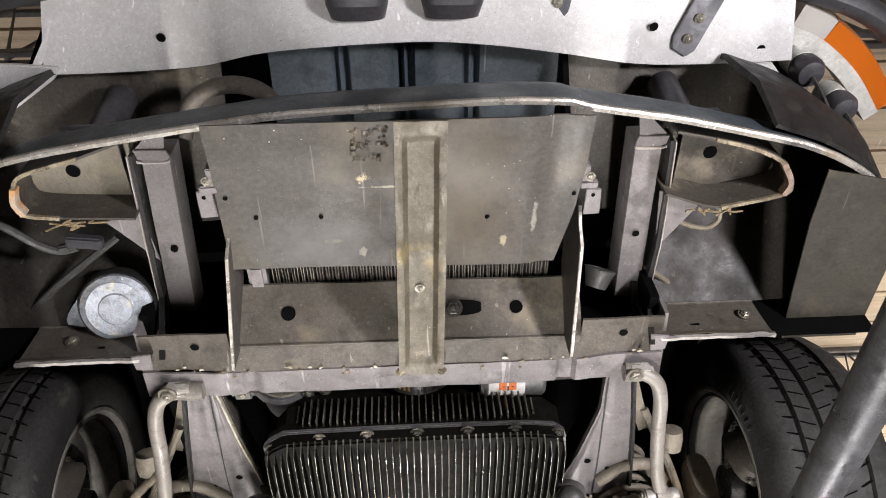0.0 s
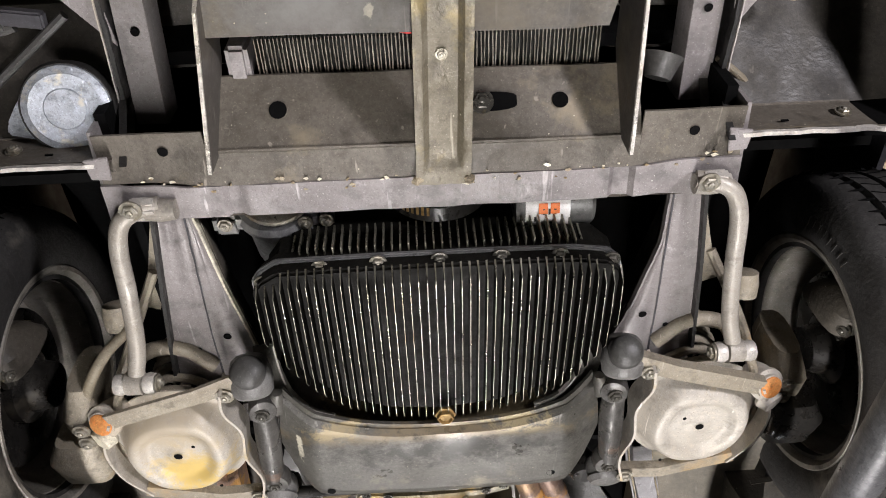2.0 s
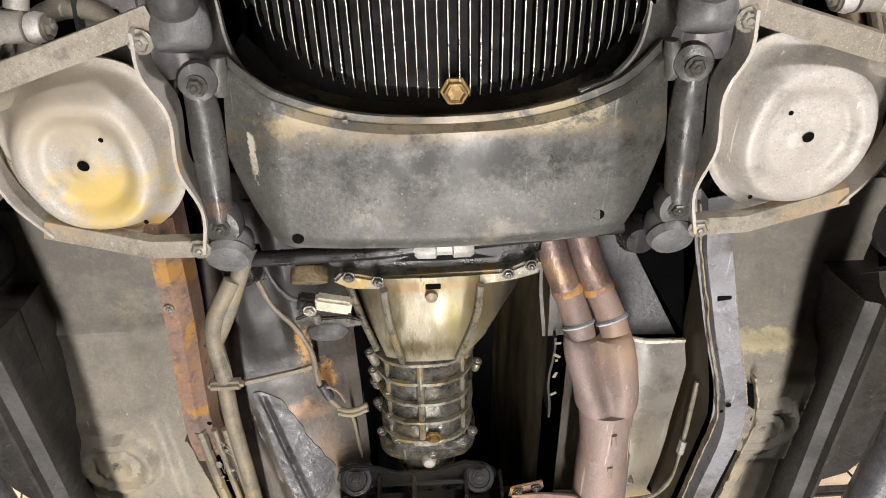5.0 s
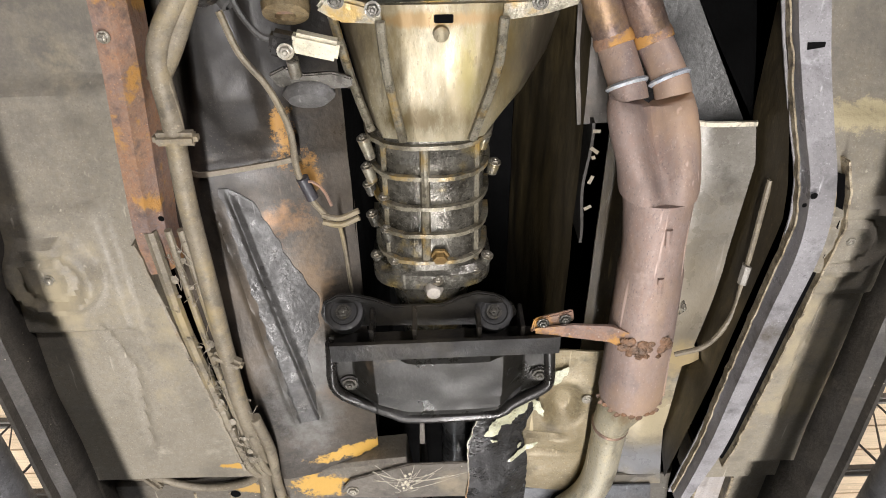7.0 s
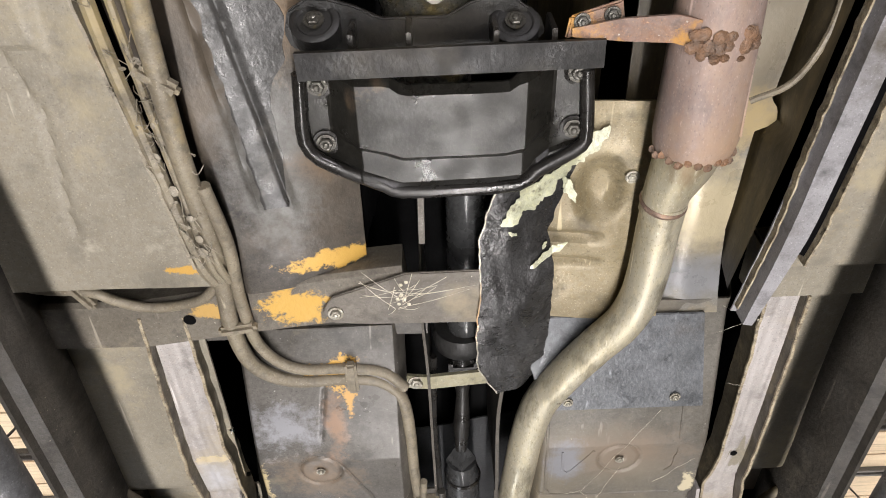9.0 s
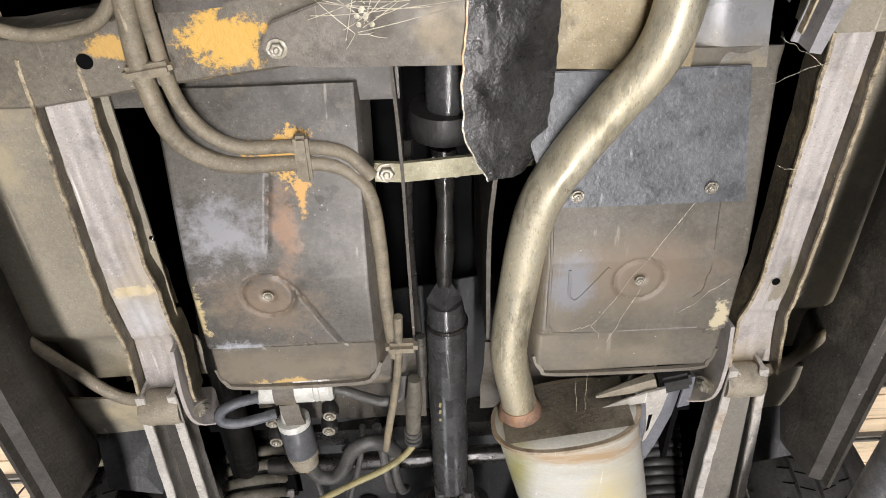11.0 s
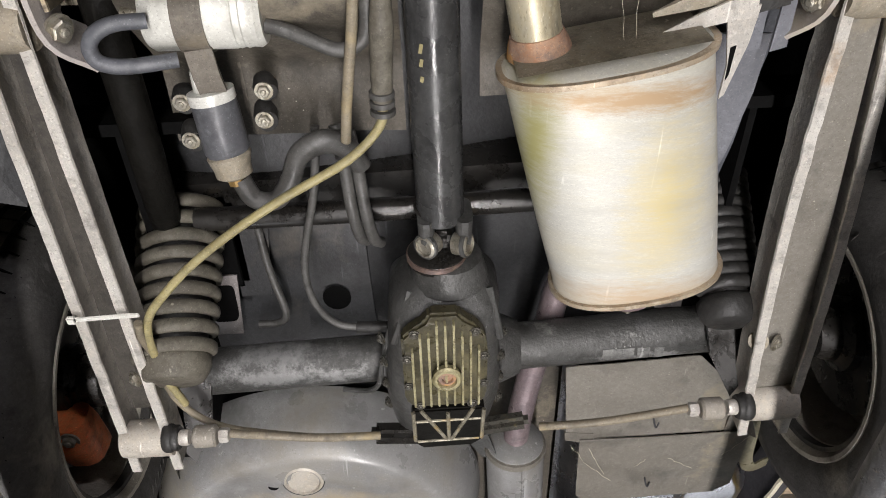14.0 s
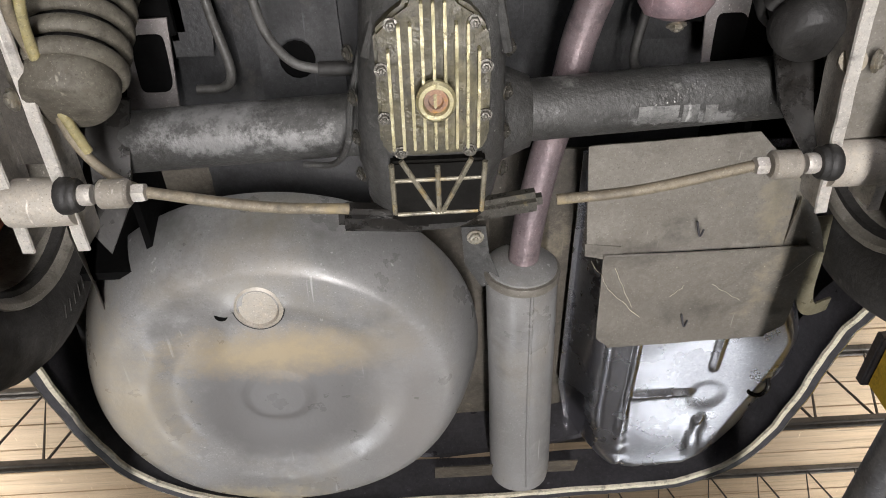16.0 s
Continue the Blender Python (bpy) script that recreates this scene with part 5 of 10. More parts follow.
for x in (-0.008, 0.060):
    lump = lathe([(0, -0.005), (0.005, -0.003), (0.008, 0.0), (0.008, 0.003), (0.004, 0.006), (0, 0.006)], Matrix.Translation((x, -0.374, 1.728)), 14, squash=0.8)
    for v in lump.verts:
        v.co += noise.noise_vector(v.co * 160) * 0.004
    part("mud_lump", lump, RAGGED, sb)
gr = bmesh.new()
for k in range(46):
    random.seed(50 + k)
    x, y = random.uniform(-0.062, -0.010), random.uniform(-0.80, -0.745)
    lathe([(0, -0.003), (random.uniform(0.002, 0.0045), 0), (0, 0.002)], Matrix.Translation((x, y, 1.776)), 6, gr, random.uniform(0.5, 1.4))
tagged(part("grit_patch", gr, CROSS, skid, "dark crusted grit"), kind="stuff")
for x, y in ((-0.264, -0.716), (0.276, -0.705)):
    tab = part("guard_bracket", block((0.026, 0.012, 0.012), Matrix.Translation((x, y + 0.012, 1.785)), 0.002), RAIL, skid, "grey folded bracket")
    part("bracket_leg", block((0.012, 0.034, 0.022), Matrix.Translation((x + (0.006 if x < 0 else -0.006), y - 0.004, 1.792)), 0.002), RAIL, tab)
    bolt(tab, x, y - 0.002, 1.781, 0.6)
for x, y in ((-0.272, -0.676), (0.287, -0.660)):
    tab = part("guard_tab", plate([(x - 0.012, y - 0.022), (x + 0.010, y - 0.022), (x + 0.012, y + 0.022), (x - 0.013, y + 0.023)], 1.786, 0.004, 0.001), RAIL, skid)
    hole(tab, x - 0.002, y - 0.013, 1.7855, 0.003)
rad = thing("radiator", (0, -0.5, 1.84), "finned radiator core above the skid plate", "radiator")
for i in range(90):
    x = -0.212 + i * 0.0051
    part("fin", plate([(x, -0.53), (x + 0.0016, -0.53), (x + 0.0022 + 0.0012 * math.sin(i * 2.3), -0.468), (x + 0.0004 + 0.0012 * math.sin(i * 2.3), -0.468)], 1.842, 0.09), RADF, rad, smooth=0)
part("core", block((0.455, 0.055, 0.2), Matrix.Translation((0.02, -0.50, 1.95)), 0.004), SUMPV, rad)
part("end_tank", block((0.03, 0.06, 0.25), Matrix.Translation((-0.235, -0.495, 1.955)), 0.006), RAIL, rad)
solo("fan_shroud", tube([(-0.045, -0.562, 1.80), (0.01, -0.553, 1.798), (0.07, -0.555, 1.798), (0.125, -0.566, 1.80)], 0.008, 10), REDP, "red plastic fan shroud edge above the guard", "shroud")

# front crossmember with its side plates
cm = thing("front_crossmember", (0, -0.42, 1.76), "dusty brown pressed-steel front crossmember", "crossmember")
WEB_A, WEB_B, LIP_A, LIP_B = (-0.482, 1.832), (-0.410, 1.765), (-0.366, 1.752), (-0.319, 1.747)


part("front_web", sheet(lambda x, v: (x, WEB_A[0] + (WEB_B[0] - WEB_A[0]) * v + 0.010 * x, WEB_A[1] + (WEB_B[1] - WEB_A[1]) * v + 0.0015 * noise.noise(Vector((x * 8, v * 3, 0)))), span(-0.285, 0.295, 50), span(0, 1, 10), 0.004), CROSS, cm, "brown web with round holes")


def cm_flat(x, v):
    y0 = -0.442 if x < -0.283 or x > 0.293 else WEB_B[0] + 0.010 * x
    y = y0 + (LIP_A[0] - 0.008 * step(abs(x) - 0.32, 0.1) - y0) * v
    return (x, y, 1.765 + (1.7525 - 1.765) * max(0, (y + 0.41) / 0.044) + 0.0015 * noise.noise(Vector((x * 12, y * 12, 0))))


part("underside", sheet(cm_flat, span(-0.425, -0.2835, 20) + span(-0.2825, 0.2925, 60) + span(0.2935, 0.43, 20), span(0, 1, 10), 0.004), CROSS, cm)
part("fold_bead", tube([(x, WEB_B[0] + 0.010 * x + 0.001, WEB_B[1] + 0.0005) for x in span(-0.28, 0.29, 12)], 0.0035, 8, smooth=1), CROSS, cm)


def cm_lip(x, v):
    y = LIP_A[0] - 0.008 * step(abs(x) - 0.32, 0.1) + (LIP_B[0] - LIP_A[0] + 0.006 * step(abs(x) - 0.34, 0.06)) * v + 0.0015 * noise.noise(Vector((x * 18, v * 2, 3)))
    z = 1.7505 - 0.004 * v + 0.006 * step(0.012 - abs(x + 0.255), 0.004) + 0.007 * step(0.014 - abs(x - 0.272), 0.004) - 0.004 * step(0.05 - abs(x + 0.35), 0.03)
    return (x, y, z + 0.0015 * noise.noise(Vector((x * 22, v * 3, 8))))


part("lower_lip", sheet(cm_lip, span(-0.428, 0.432, 120), span(0, 1, 8), 0.004), RAIL, cm, "mauve-grey chipped lower lip")
part("back_wall", sheet(lambda x, v: (x, -0.318 - 0.02 * v, 1.75 + 0.08 * v), span(-0.42, 0.42, 10), span(0, 1, 4), 0.004), CROSS, cm)
part("end_wall", plate([(-0.430, -0.445, 1.77), (-0.424, -0.445, 1.77), (-0.424, -0.32, 1.75), (-0.430, -0.32, 1.75)], 0, 0.07), RAIL, cm)
part("end_wall", plate([(0.430, -0.445, 1.77), (0.436, -0.445, 1.77), (0.436, -0.32, 1.75), (0.430, -0.32, 1.75)], 0, 0.07), RAIL, cm)
for k in range(64):
    random.seed(1200 + k)
    x = random.uniform(-0.42, 0.42)
    r_ = random.uniform(0.0012, 0.0042)
    y = -0.367 - 0.008 * (abs(x) > 0.33) + random.uniform(-0.010, 0.012)
    ring = [(x + r_ * random.uniform(0.5, 1.7) * math.cos(a), y + r_ * random.uniform(0.3, 1.0) * math.sin(a)) for a in span(0, 5.5, 7)]
    part("paint_chip", plate(ring, 1.7495 - 0.003 * (y > -0.362), 0.0012), (DUSTW, FLAKE, RAGGED)[k % 3], cm, smooth=0)
WEBT = facing(0, -0.68, -0.73)
hole(cm, -0.187, -0.4500, 1.7985, 0.012, turn=WEBT)
hole(cm, 0.187, -0.4463, 1.7985, 0.011, turn=WEBT)
part("slot", sweep(bmesh.new(), [(0.095, -0.4490, 1.7985), (0.095, -0.4476, 1.7999)], [(0.034 * math.copysign(min(1, abs(math.cos(a)) * 1.25), math.cos(a)), 0.013 * math.sin(a)) for a in [k * math.pi / 12 for k in range(24)]], up=(0, -1, 0.6)), DARK, cm)
bolt(cm, 0.082, -0.449, 1.798, 1.3, WEBT, "slot_bolt", BOLTB)
for x, y in ((-0.338, -0.406), (0.364, -0.401)):
    hole(cm, x, y - 0.01, 1.7640, 0.007)
for s in (-1, 1):
    xg, lean = (-0.262, -0.09) if s < 0 else (0.270, -0.015)
    gb_ = bmesh.new()
    ys = [(-0.645, 1.80, 1.86), (-0.62, 1.785, 1.86), (-0.60, 1.758, 1.86), (-0.50, 1.738, 1.85), (-0.42, 1.723, 1.80), (-0.405, 1.722, 1.77)]
    a_ = [[gb_.verts.new((xg + dx + (y + 0.5) * lean, y, z)) for dx in (-0.003, 0.003) for z in (z0, z1)] for y, z0, z1 in ys]
    for p, q in zip(a_, a_[1:]):
        for i, j in ((0, 1), (1, 3), (3, 2), (2, 0)):
            gb_.faces.new((p[i], p[j], q[j], q[i]))
    gb_.faces.new((a_[0][0], a_[0][1], a_[0][3], a_[0][2]))
    gb_.faces.new((a_[-1][0], a_[-1][1], a_[-1][3], a_[-1][2]))
    part("side_plate", gb_, SKID, cm, "upright side plate with a pale worn edge", 20)
    part("plate_edge", sweep(bmesh.new(), [(xg + (y + 0.5) * lean, y, z0 - 0.001) for y, z0, z1 in ys], [(-0.0022, -0.002), (0.0022, -0.002), (0.0022, 0.002), (-0.0022, 0.002)]), CHROME, cm)
for x, y in ((-0.372, -0.352), (0.392, -0.352)):
    clampb = part("bar_clamp", block((0.045, 0.034, 0.024), Matrix.Translation((x, y + 0.004, 1.733)) @ pose(0, 0, 0, 20, 0, 0), 0.007), TARM, cm, "pale bolted bar clamp")
    bolt(clampb, x - 0.012, y - 0.005, 1.719, 1.2)
    part("rubber_bush", lathe([(0.014, -0.02), (0.016, 0), (0.014, 0.02), (0, 0.02)], Matrix.Translation((x + (0.02 if x < 0 else -0.005), y + 0.008, 1.735)) @ pose(0, 0, 0, 0, 90, 0), 14), BARP, clampb)

# front rails, brackets and shelves on each side
for s in (-1, 1):
    xa, xb = (-0.363, -0.381) if s < 0 else (0.390, 0.396)
    rail = part("front_rail", sweep(bmesh.new(), [(xa, -0.705, 1.885), (xb, -0.40, 1.872)], [(-0.0205, -0.004), (0.0205, -0.004), (0.0225, 0.0), (0.0225, 0.05), (-0.0225, 0.05), (-0.0225, 0.0)]), RAIL, body, "mauve-grey front rail with a drain hole")
    hole(rail, -0.369 if s < 0 else 0.393, -0.535, 1.8715, 0.006)
    part("rail_cap", plate([(xa - 0.024, -0.724, 1.862), (xa + 0.024, -0.724, 1.862), (xa + 0.026, -0.700, 1.874), (xa - 0.026, -0.700, 1.874)], 0, 0.006, 0.001), RAIL, body)
    part("cap_wing", plate([(xa - s * 0.022, -0.722), (xa - s * 0.030, -0.775), (xa + s * 0.02, -0.725)], 1.866, 0.003), RAIL, body)
    part("cap_edge", tube([(xa - 0.026, -0.702, 1.868), (xa - 0.016, -0.698, 1.871), (xa + 0.016, -0.698, 1.871), (xa + 0.026, -0.704, 1.868)], 0.0022, 6), RAILP, body)
    FL = ((-0.388, -0.72, 1.865), (-0.398, -0.58, 1.865), (-0.405, -0.445, 1.862), (-0.398, -0.420, 1.80), (-0.389, -0.404, 1.750)) if s < 0 else ((0.416, -0.72, 1.865), (0.426, -0.55, 1.865), (0.425, -0.435, 1.862), (0.415, -0.422, 1.79), (0.404, -0.412, 1.732))
    part("outer_flange", sweep(bmesh.new(), [Vector(q) + Vector((0.0018 * noise.noise(Vector(q) * 40), 0, 0)) for q in glide(FL[:3], 8)], [(-0.003, -0.012), (0.003, -0.012), (0.003, 0.05), (-0.003, 0.05)]), RUBBER, body)
    (fx, fy, fz), (tx, ty, tz) = FL[2], FL[4]
    part("flange_tail", plate([(fx - 0.004, fy - 0.004, fz - 0.012), (fx + 0.005, fy - 0.004, fz - 0.012), (tx + 0.004, ty, tz), (tx - 0.005, ty, tz)], 0, 0.004), RUBBER, body)
    part("flange_edge", sweep(bmesh.new(), [Vector(q) + Vector((s * 0.0045, 0, -0.0135 + 0.002 * noise.noise(Vector(q) * 55))) for q in glide(FL[:3], 8)], [(-0.001, -0.001), (0.001, -0.001), (0.001, 0.003), (-0.001, 0.003)]), RAILP, body)
    xr = FL[1][0]
    part("rail_side", sheet(lambda u, y: (xr + s * (0.006 + 0.05 * u), y + 0.03 * u, 1.86 + 0.12 * u), span(0, 1, 4), span(-0.745, -0.61, 6), 0.003), RAIL, body, "mauve-grey rail side")
    part("rail_side", sheet(lambda u, y: (xr + s * (0.010 + 0.03 * u), y, 1.86 + 0.13 * u), span(0, 1, 3), span(-0.605, -0.42, 8), 0.003), UNDERCOAT, body)
    GU = ((-0.458, -0.600), (-0.402, -0.622), (-0.392, -0.520)) if s < 0 else ((0.414, -0.626), (0.486, -0.600), (0.427, -0.508))
    part("gusset", plate(GU, 1.860, 0.003, 0.0005), RAIL, body, "triangular mauve-grey gusset")
    # tow bracket, an open folded box with a rounded nose
    OUT = ((-0.385, -0.757), (-0.452, -0.733), (-0.535, -0.709), (-0.556, -0.686), (-0.563, -0.661), (-0.556, -0.640), (-0.507, -0.632), (-0.397, -0.626)) if s < 0 else ((0.410, -0.748), (0.470, -0.735), (0.535, -0.716), (0.584, -0.690), (0.603, -0.657), (0.598, -0.634), (0.505, -0.613), (0.412, -0.640))
    # Lit left lid gets the pale paint, shaded right lid the dark one.
    lid = FLOORP if s < 0 else UNDERCOAT
    tb = part("tow_bracket", sweep(bmesh.new(), glide([(x, y, 1.838) for x, y in OUT], 6), [(-0.002, -0.010), (0.002, -0.010), (0.002, 0.055), (-0.002, 0.055)]), UNDERCOAT, body, "folded bracket with a rounded chipped nose")
    part("bracket_top", plate([(x, y, 1.892) for x, y in OUT], 0, 0.003), lid, tb)
    part("bracket_rim", sweep(bmesh.new(), glide([(x, y, 1.827) for x, y in OUT[1:7]], 6), [(-0.0028, -0.002), (0.0028, -0.002), (0.0028, 0.003), (-0.0028, 0.003)]), RAGGED, tb, "chipped pale rim")
    part("rust_nose", sweep(bmesh.new(), glide([(x, y, 1.8265) for x, y in OUT[3:6]], 6), [(-0.0042, -0.003), (0.0042, -0.003), (0.0042, 0.012), (-0.0042, 0.012)]), NOSER if s < 0 else NOSEP, tb, "rust-stained pale nose")
    hole(tb, OUT[2][0] - s * 0.04, -0.676, 1.8915, 0.011)
    for k in range(7):
        random.seed(700 + k + 20 * s)
        x0 = OUT[6][0] - s * random.uniform(-0.02, 0.05)
        y0 = OUT[6][1] + random.uniform(0.0, 0.012)
        part("mud_strand", tube([(x0, y0, 1.828), (x0 + random.uniform(-0.015, 0.015), y0 + random.uniform(-0.004, 0.012), 1.824), (x0 + random.uniform(-0.03, 0.03), y0 + random.uniform(-0.004, 0.016), 1.829)], 0.0016, 5), FLAKE, tb)
    XE = (0.405, 0.615) if s < 0 else (0.408, 0.612)
    sh = part("side_shelf", sheet(lambda x, v: (x, -0.411 + 0.010 * v - 0.006 * step(0.06 - v, 0.06) + 0.002 * noise.noise(Vector((x * 9, v, 0))), 1.746 + 0.094 * v - 0.004 * (abs(x) - 0.42) + 0.003 * noise.noise(Vector((x * 9, v, 5)))), [s * v for v in span(*XE, 24)], span(0, 1, 14), 0.003), CROSS, body, "brown dusty hanging panel below the wing")
    part("shelf_back", sheet(lambda x, v: (x, -0.401 - 0.14 * v, 1.841 + 0.13 * v + 0.006 * noise.noise(Vector((x * 8, v * 2, 3)))), [s * v for v in span(0.40, 0.74, 12)], span(0, 1, 8), 0.003), SILL, body)
    part("shelf_fold", tube([(s * x, -0.402 + 0.002 * noise.noise(Vector((x * 30, s, 0))), 1.839) for x in span(*XE, 12)], 0.0028, 6, smooth=1), CROSS, sh)
    part("shelf_edge", sweep(bmesh.new(), [(s * x, -0.413 + 0.003 * noise.noise(Vector((x * 30, s, 0))), 1.744 - 0.004 * (x - 0.42) + 0.003 * noise.noise(Vector((x * 40, s, 4)))) for x in span(*XE, 30)], [(-0.0025, -0.003), (0.0035, -0.003), (0.0035, 0.003), (-0.0025, 0.003)]), TARM, sh, "pale worn edge")
    part("edge_corner", plate([(s * 0.402, -0.424, 1.742), (s * 0.434, -0.420, 1.742), (s * 0.430, -0.392, 1.740), (s * 0.405, -0.390, 1.740)], 0, 0.004, 0.001), RAIL, sh)
    for x, z in ((0.447, 1.833), (0.582, 1.802)) if s > 0 else ((-0.545, 1.80),):
        bolt(sh, x, -0.408, z - 0.004, 0.9, facing(0, -1, -0.1))
    part("drain_slot", block((0.010, 0.002, 0.003), Matrix.Translation((s * 0.49, -0.4125, 1.775)), 0.0), DARK, sh)
    # Added near-black screen closes the shaded space behind the shelf.
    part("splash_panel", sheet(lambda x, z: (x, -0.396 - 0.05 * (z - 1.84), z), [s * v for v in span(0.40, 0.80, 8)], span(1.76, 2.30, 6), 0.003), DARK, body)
    fl_ = part("arch_flap", plate([(s * 0.666, -0.346, 1.80), (s * 0.654, -0.452, 1.80), (s * 0.640, -0.60, 1.80), (s * 0.643, -0.69, 1.805), (s * 0.80, -0.66, 1.80), (s * 0.80, -0.346, 1.80)], 0, 0.003), worn("olive_flap_underseal", (0.055, 0.05, 0.036), (0.035, 0.031, 0.023), (0.085, 0.072, 0.045), 0.7, 0.0, 6, 0.3, 0.62), body, "olive brown splash flap") if s > 0 else None
part("wire_loom", tube([(-0.66, -0.63, 1.86), (-0.611, -0.597, 1.858), (-0.573, -0.562, 1.858), (-0.545, -0.547, 1.86), (-0.515, -0.552, 1.862)], 0.0065, 8), HOSEB, body)
part("wire_loom", tube([(-0.66, -0.62, 1.868), (-0.60, -0.575, 1.868), (-0.56, -0.548, 1.865), (-0.515, -0.560, 1.862)], 0.0045, 8), HOSEB, body)
part("stay_rod", tube([(-0.648, -0.405, 1.865), (-0.574, -0.470, 1.87), (-0.456, -0.558, 1.88)], 0.0065, 8, smooth=1), HOSEB, body)
part("rod_eye", lathe([(0.006, -0.004), (0.012, -0.004), (0.012, 0.004), (0.006, 0.004)], Matrix.Translation((-0.653, -0.400, 1.862)), 14, loop=True), HOSEB, body)
part("wire_loom", tube([(0.421, -0.463, 1.87), (0.46, -0.432, 1.87), (0.507, -0.393, 1.87), (0.594, -0.363, 1.87)], 0.0055, 8), HOSE, body)
part("wire_loom", tube([(0.448, -0.568, 1.875), (0.470, -0.556, 1.865), (0.505, -0.546, 1.865), (0.524, -0.556, 1.866), (0.527, -0.572, 1.87), (0.518, -0.59, 1.885)], 0.0042, 8), HOSE, body)
part("connector", block((0.056, 0.022, 0.016), Matrix.Translation((-0.500, -0.564, 1.86)) @ pose(0, 0, 0, 0, 0, 8), 0.003), PLAST, body)
part("plug_sleeve", block((0.022, 0.015, 0.012), Matrix.Translation((-0.535, -0.552, 1.86)) @ pose(0, 0, 0, 0, 0, -12), 0.003), HOSEB, body)
horn = thing("horn", (-0.475, -0.475, 1.84), "galvanised disc horn with a flared trumpet on a shelf", "horn")
hm = Matrix.Translation((-0.470, -0.453, 1.824)) @ facing(0.16, -0.4, -1) @ Matrix.Scale(0.92, 4)
part("disc", lathe([(0.062, -0.03), (0.064, -0.01), (0.061, 0.0), (0.052, 0.004), (0.050, 0.006), (0.03, 0.005), (0.028, 0.008), (0.01, 0.009), (0, 0.009)], hm, 32), HORN, horn)
part("rim_band", lathe([(0.058, -0.034), (0.067, -0.034), (0.068, -0.012), (0.064, -0.004), (0.06, -0.004)], hm, 32, loop=True), RUBBER, horn)
part("trumpet", plate([(-0.512, -0.484, 1.838), (-0.538, -0.460, 1.834), (-0.562, -0.428, 1.832), (-0.566, -0.412, 1.830), (-0.52, -0.402, 1.828), (-0.47, -0.404, 1.827), (-0.44, -0.418, 1.826), (-0.47, -0.46, 1.833)], 0, 0.022, 0.004), HORN, horn)
part("snail_groove", tube([(-0.52, -0.474, 1.833), (-0.492, -0.446, 1.829), (-0.462, -0.432, 1.827), (-0.436, -0.444, 1.826)], 0.004, 8), HORN, horn)
bolt(horn, -0.492, -0.444, 1.828, 0.7, facing(0.12, -0.25, -1))
solo("breather_cup", lathe([(0.018, 0), (0.026, 0.03), (0.028, 0.032), (0.02, 0.034), (0.012, 0.02), (0, 0.02)], Matrix.Translation((0.325, -0.455, 1.83)) @ pose(0, 0, 0, 60, 0, 20), 18), HOSEB, "dark rubber cup beside the crossmember", "cup")

# Oily flank tone, darkened further for the shade between the fins.
FINS = worn("oily_shaded_fin_flank", (0.010, 0.009, 0.007), (0.006, 0.0055, 0.0045), (0.06, 0.052, 0.035), 0.75, 0.0, 16, 0.3, 0.66, spec=0.08)
# engine sump with cast fins
sump = thing("engine_sump", (0, -0.13, 1.66), "oily cast sump with rows of cooling fins", "engine sump")
RIMP = [(-0.240, -0.245), (-0.228, -0.262), (-0.204, -0.277), (-0.077, -0.279), (0.095, -0.279), (0.196, -0.277), (0.245, -0.270), (0.262, -0.255), (0.268, -0.235), (0.268, -0.185), (0.255, -0.125),
        (0.215, -0.055), (0.165, -0.018), (0.10, 0.008), (0.014, 0.020), (-0.07, 0.012), (-0.13, -0.012), (-0.18, -0.06), (-0.225, -0.135), (-0.240, -0.185)]
part("pan", plate(RIMP, 1.668, 0.05, 0.004), SUMPV, sump, "oil-filmed pan, black with painted shade")
part("rim", plate([(p[0] * 1.015, -0.13 + (p[1] + 0.13) * 1.03) for p in RIMP], 1.690, 0.008, 0.002), ALT, sump)


def yspan(x):
    lo, hi = -0.279 + 0.02 * step(abs(x - 0.014) - 0.215, 0.02), None
    best = -0.2
    for a, b in zip(RIMP[9:], RIMP[10:] + [RIMP[0]]):
        if min(a[0], b[0]) <= x <= max(a[0], b[0]) and a[0] != b[0]:
            best = max(best, a[1] + (b[1] - a[1]) * (x - a[0]) / (b[0] - a[0]))
    return lo, best


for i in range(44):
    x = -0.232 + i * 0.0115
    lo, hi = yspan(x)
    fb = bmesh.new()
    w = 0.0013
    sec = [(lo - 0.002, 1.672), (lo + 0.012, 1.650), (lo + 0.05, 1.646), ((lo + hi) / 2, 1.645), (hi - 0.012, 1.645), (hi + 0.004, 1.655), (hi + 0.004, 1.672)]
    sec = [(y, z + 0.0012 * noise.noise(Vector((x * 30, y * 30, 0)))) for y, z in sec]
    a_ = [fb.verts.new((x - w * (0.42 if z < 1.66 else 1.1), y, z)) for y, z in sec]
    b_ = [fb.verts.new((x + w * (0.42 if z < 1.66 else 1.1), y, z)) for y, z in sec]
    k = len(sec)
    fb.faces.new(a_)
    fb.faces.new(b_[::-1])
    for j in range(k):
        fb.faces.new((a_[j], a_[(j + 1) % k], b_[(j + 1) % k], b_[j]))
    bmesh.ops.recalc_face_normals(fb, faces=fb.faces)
    # Faces that catch the lamp get the bright alloy, shaded flanks the black.
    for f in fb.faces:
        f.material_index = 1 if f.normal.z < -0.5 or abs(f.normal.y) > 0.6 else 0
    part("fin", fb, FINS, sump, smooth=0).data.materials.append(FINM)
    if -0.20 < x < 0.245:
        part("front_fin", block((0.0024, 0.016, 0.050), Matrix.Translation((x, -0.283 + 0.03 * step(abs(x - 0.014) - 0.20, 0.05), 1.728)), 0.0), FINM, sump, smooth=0)
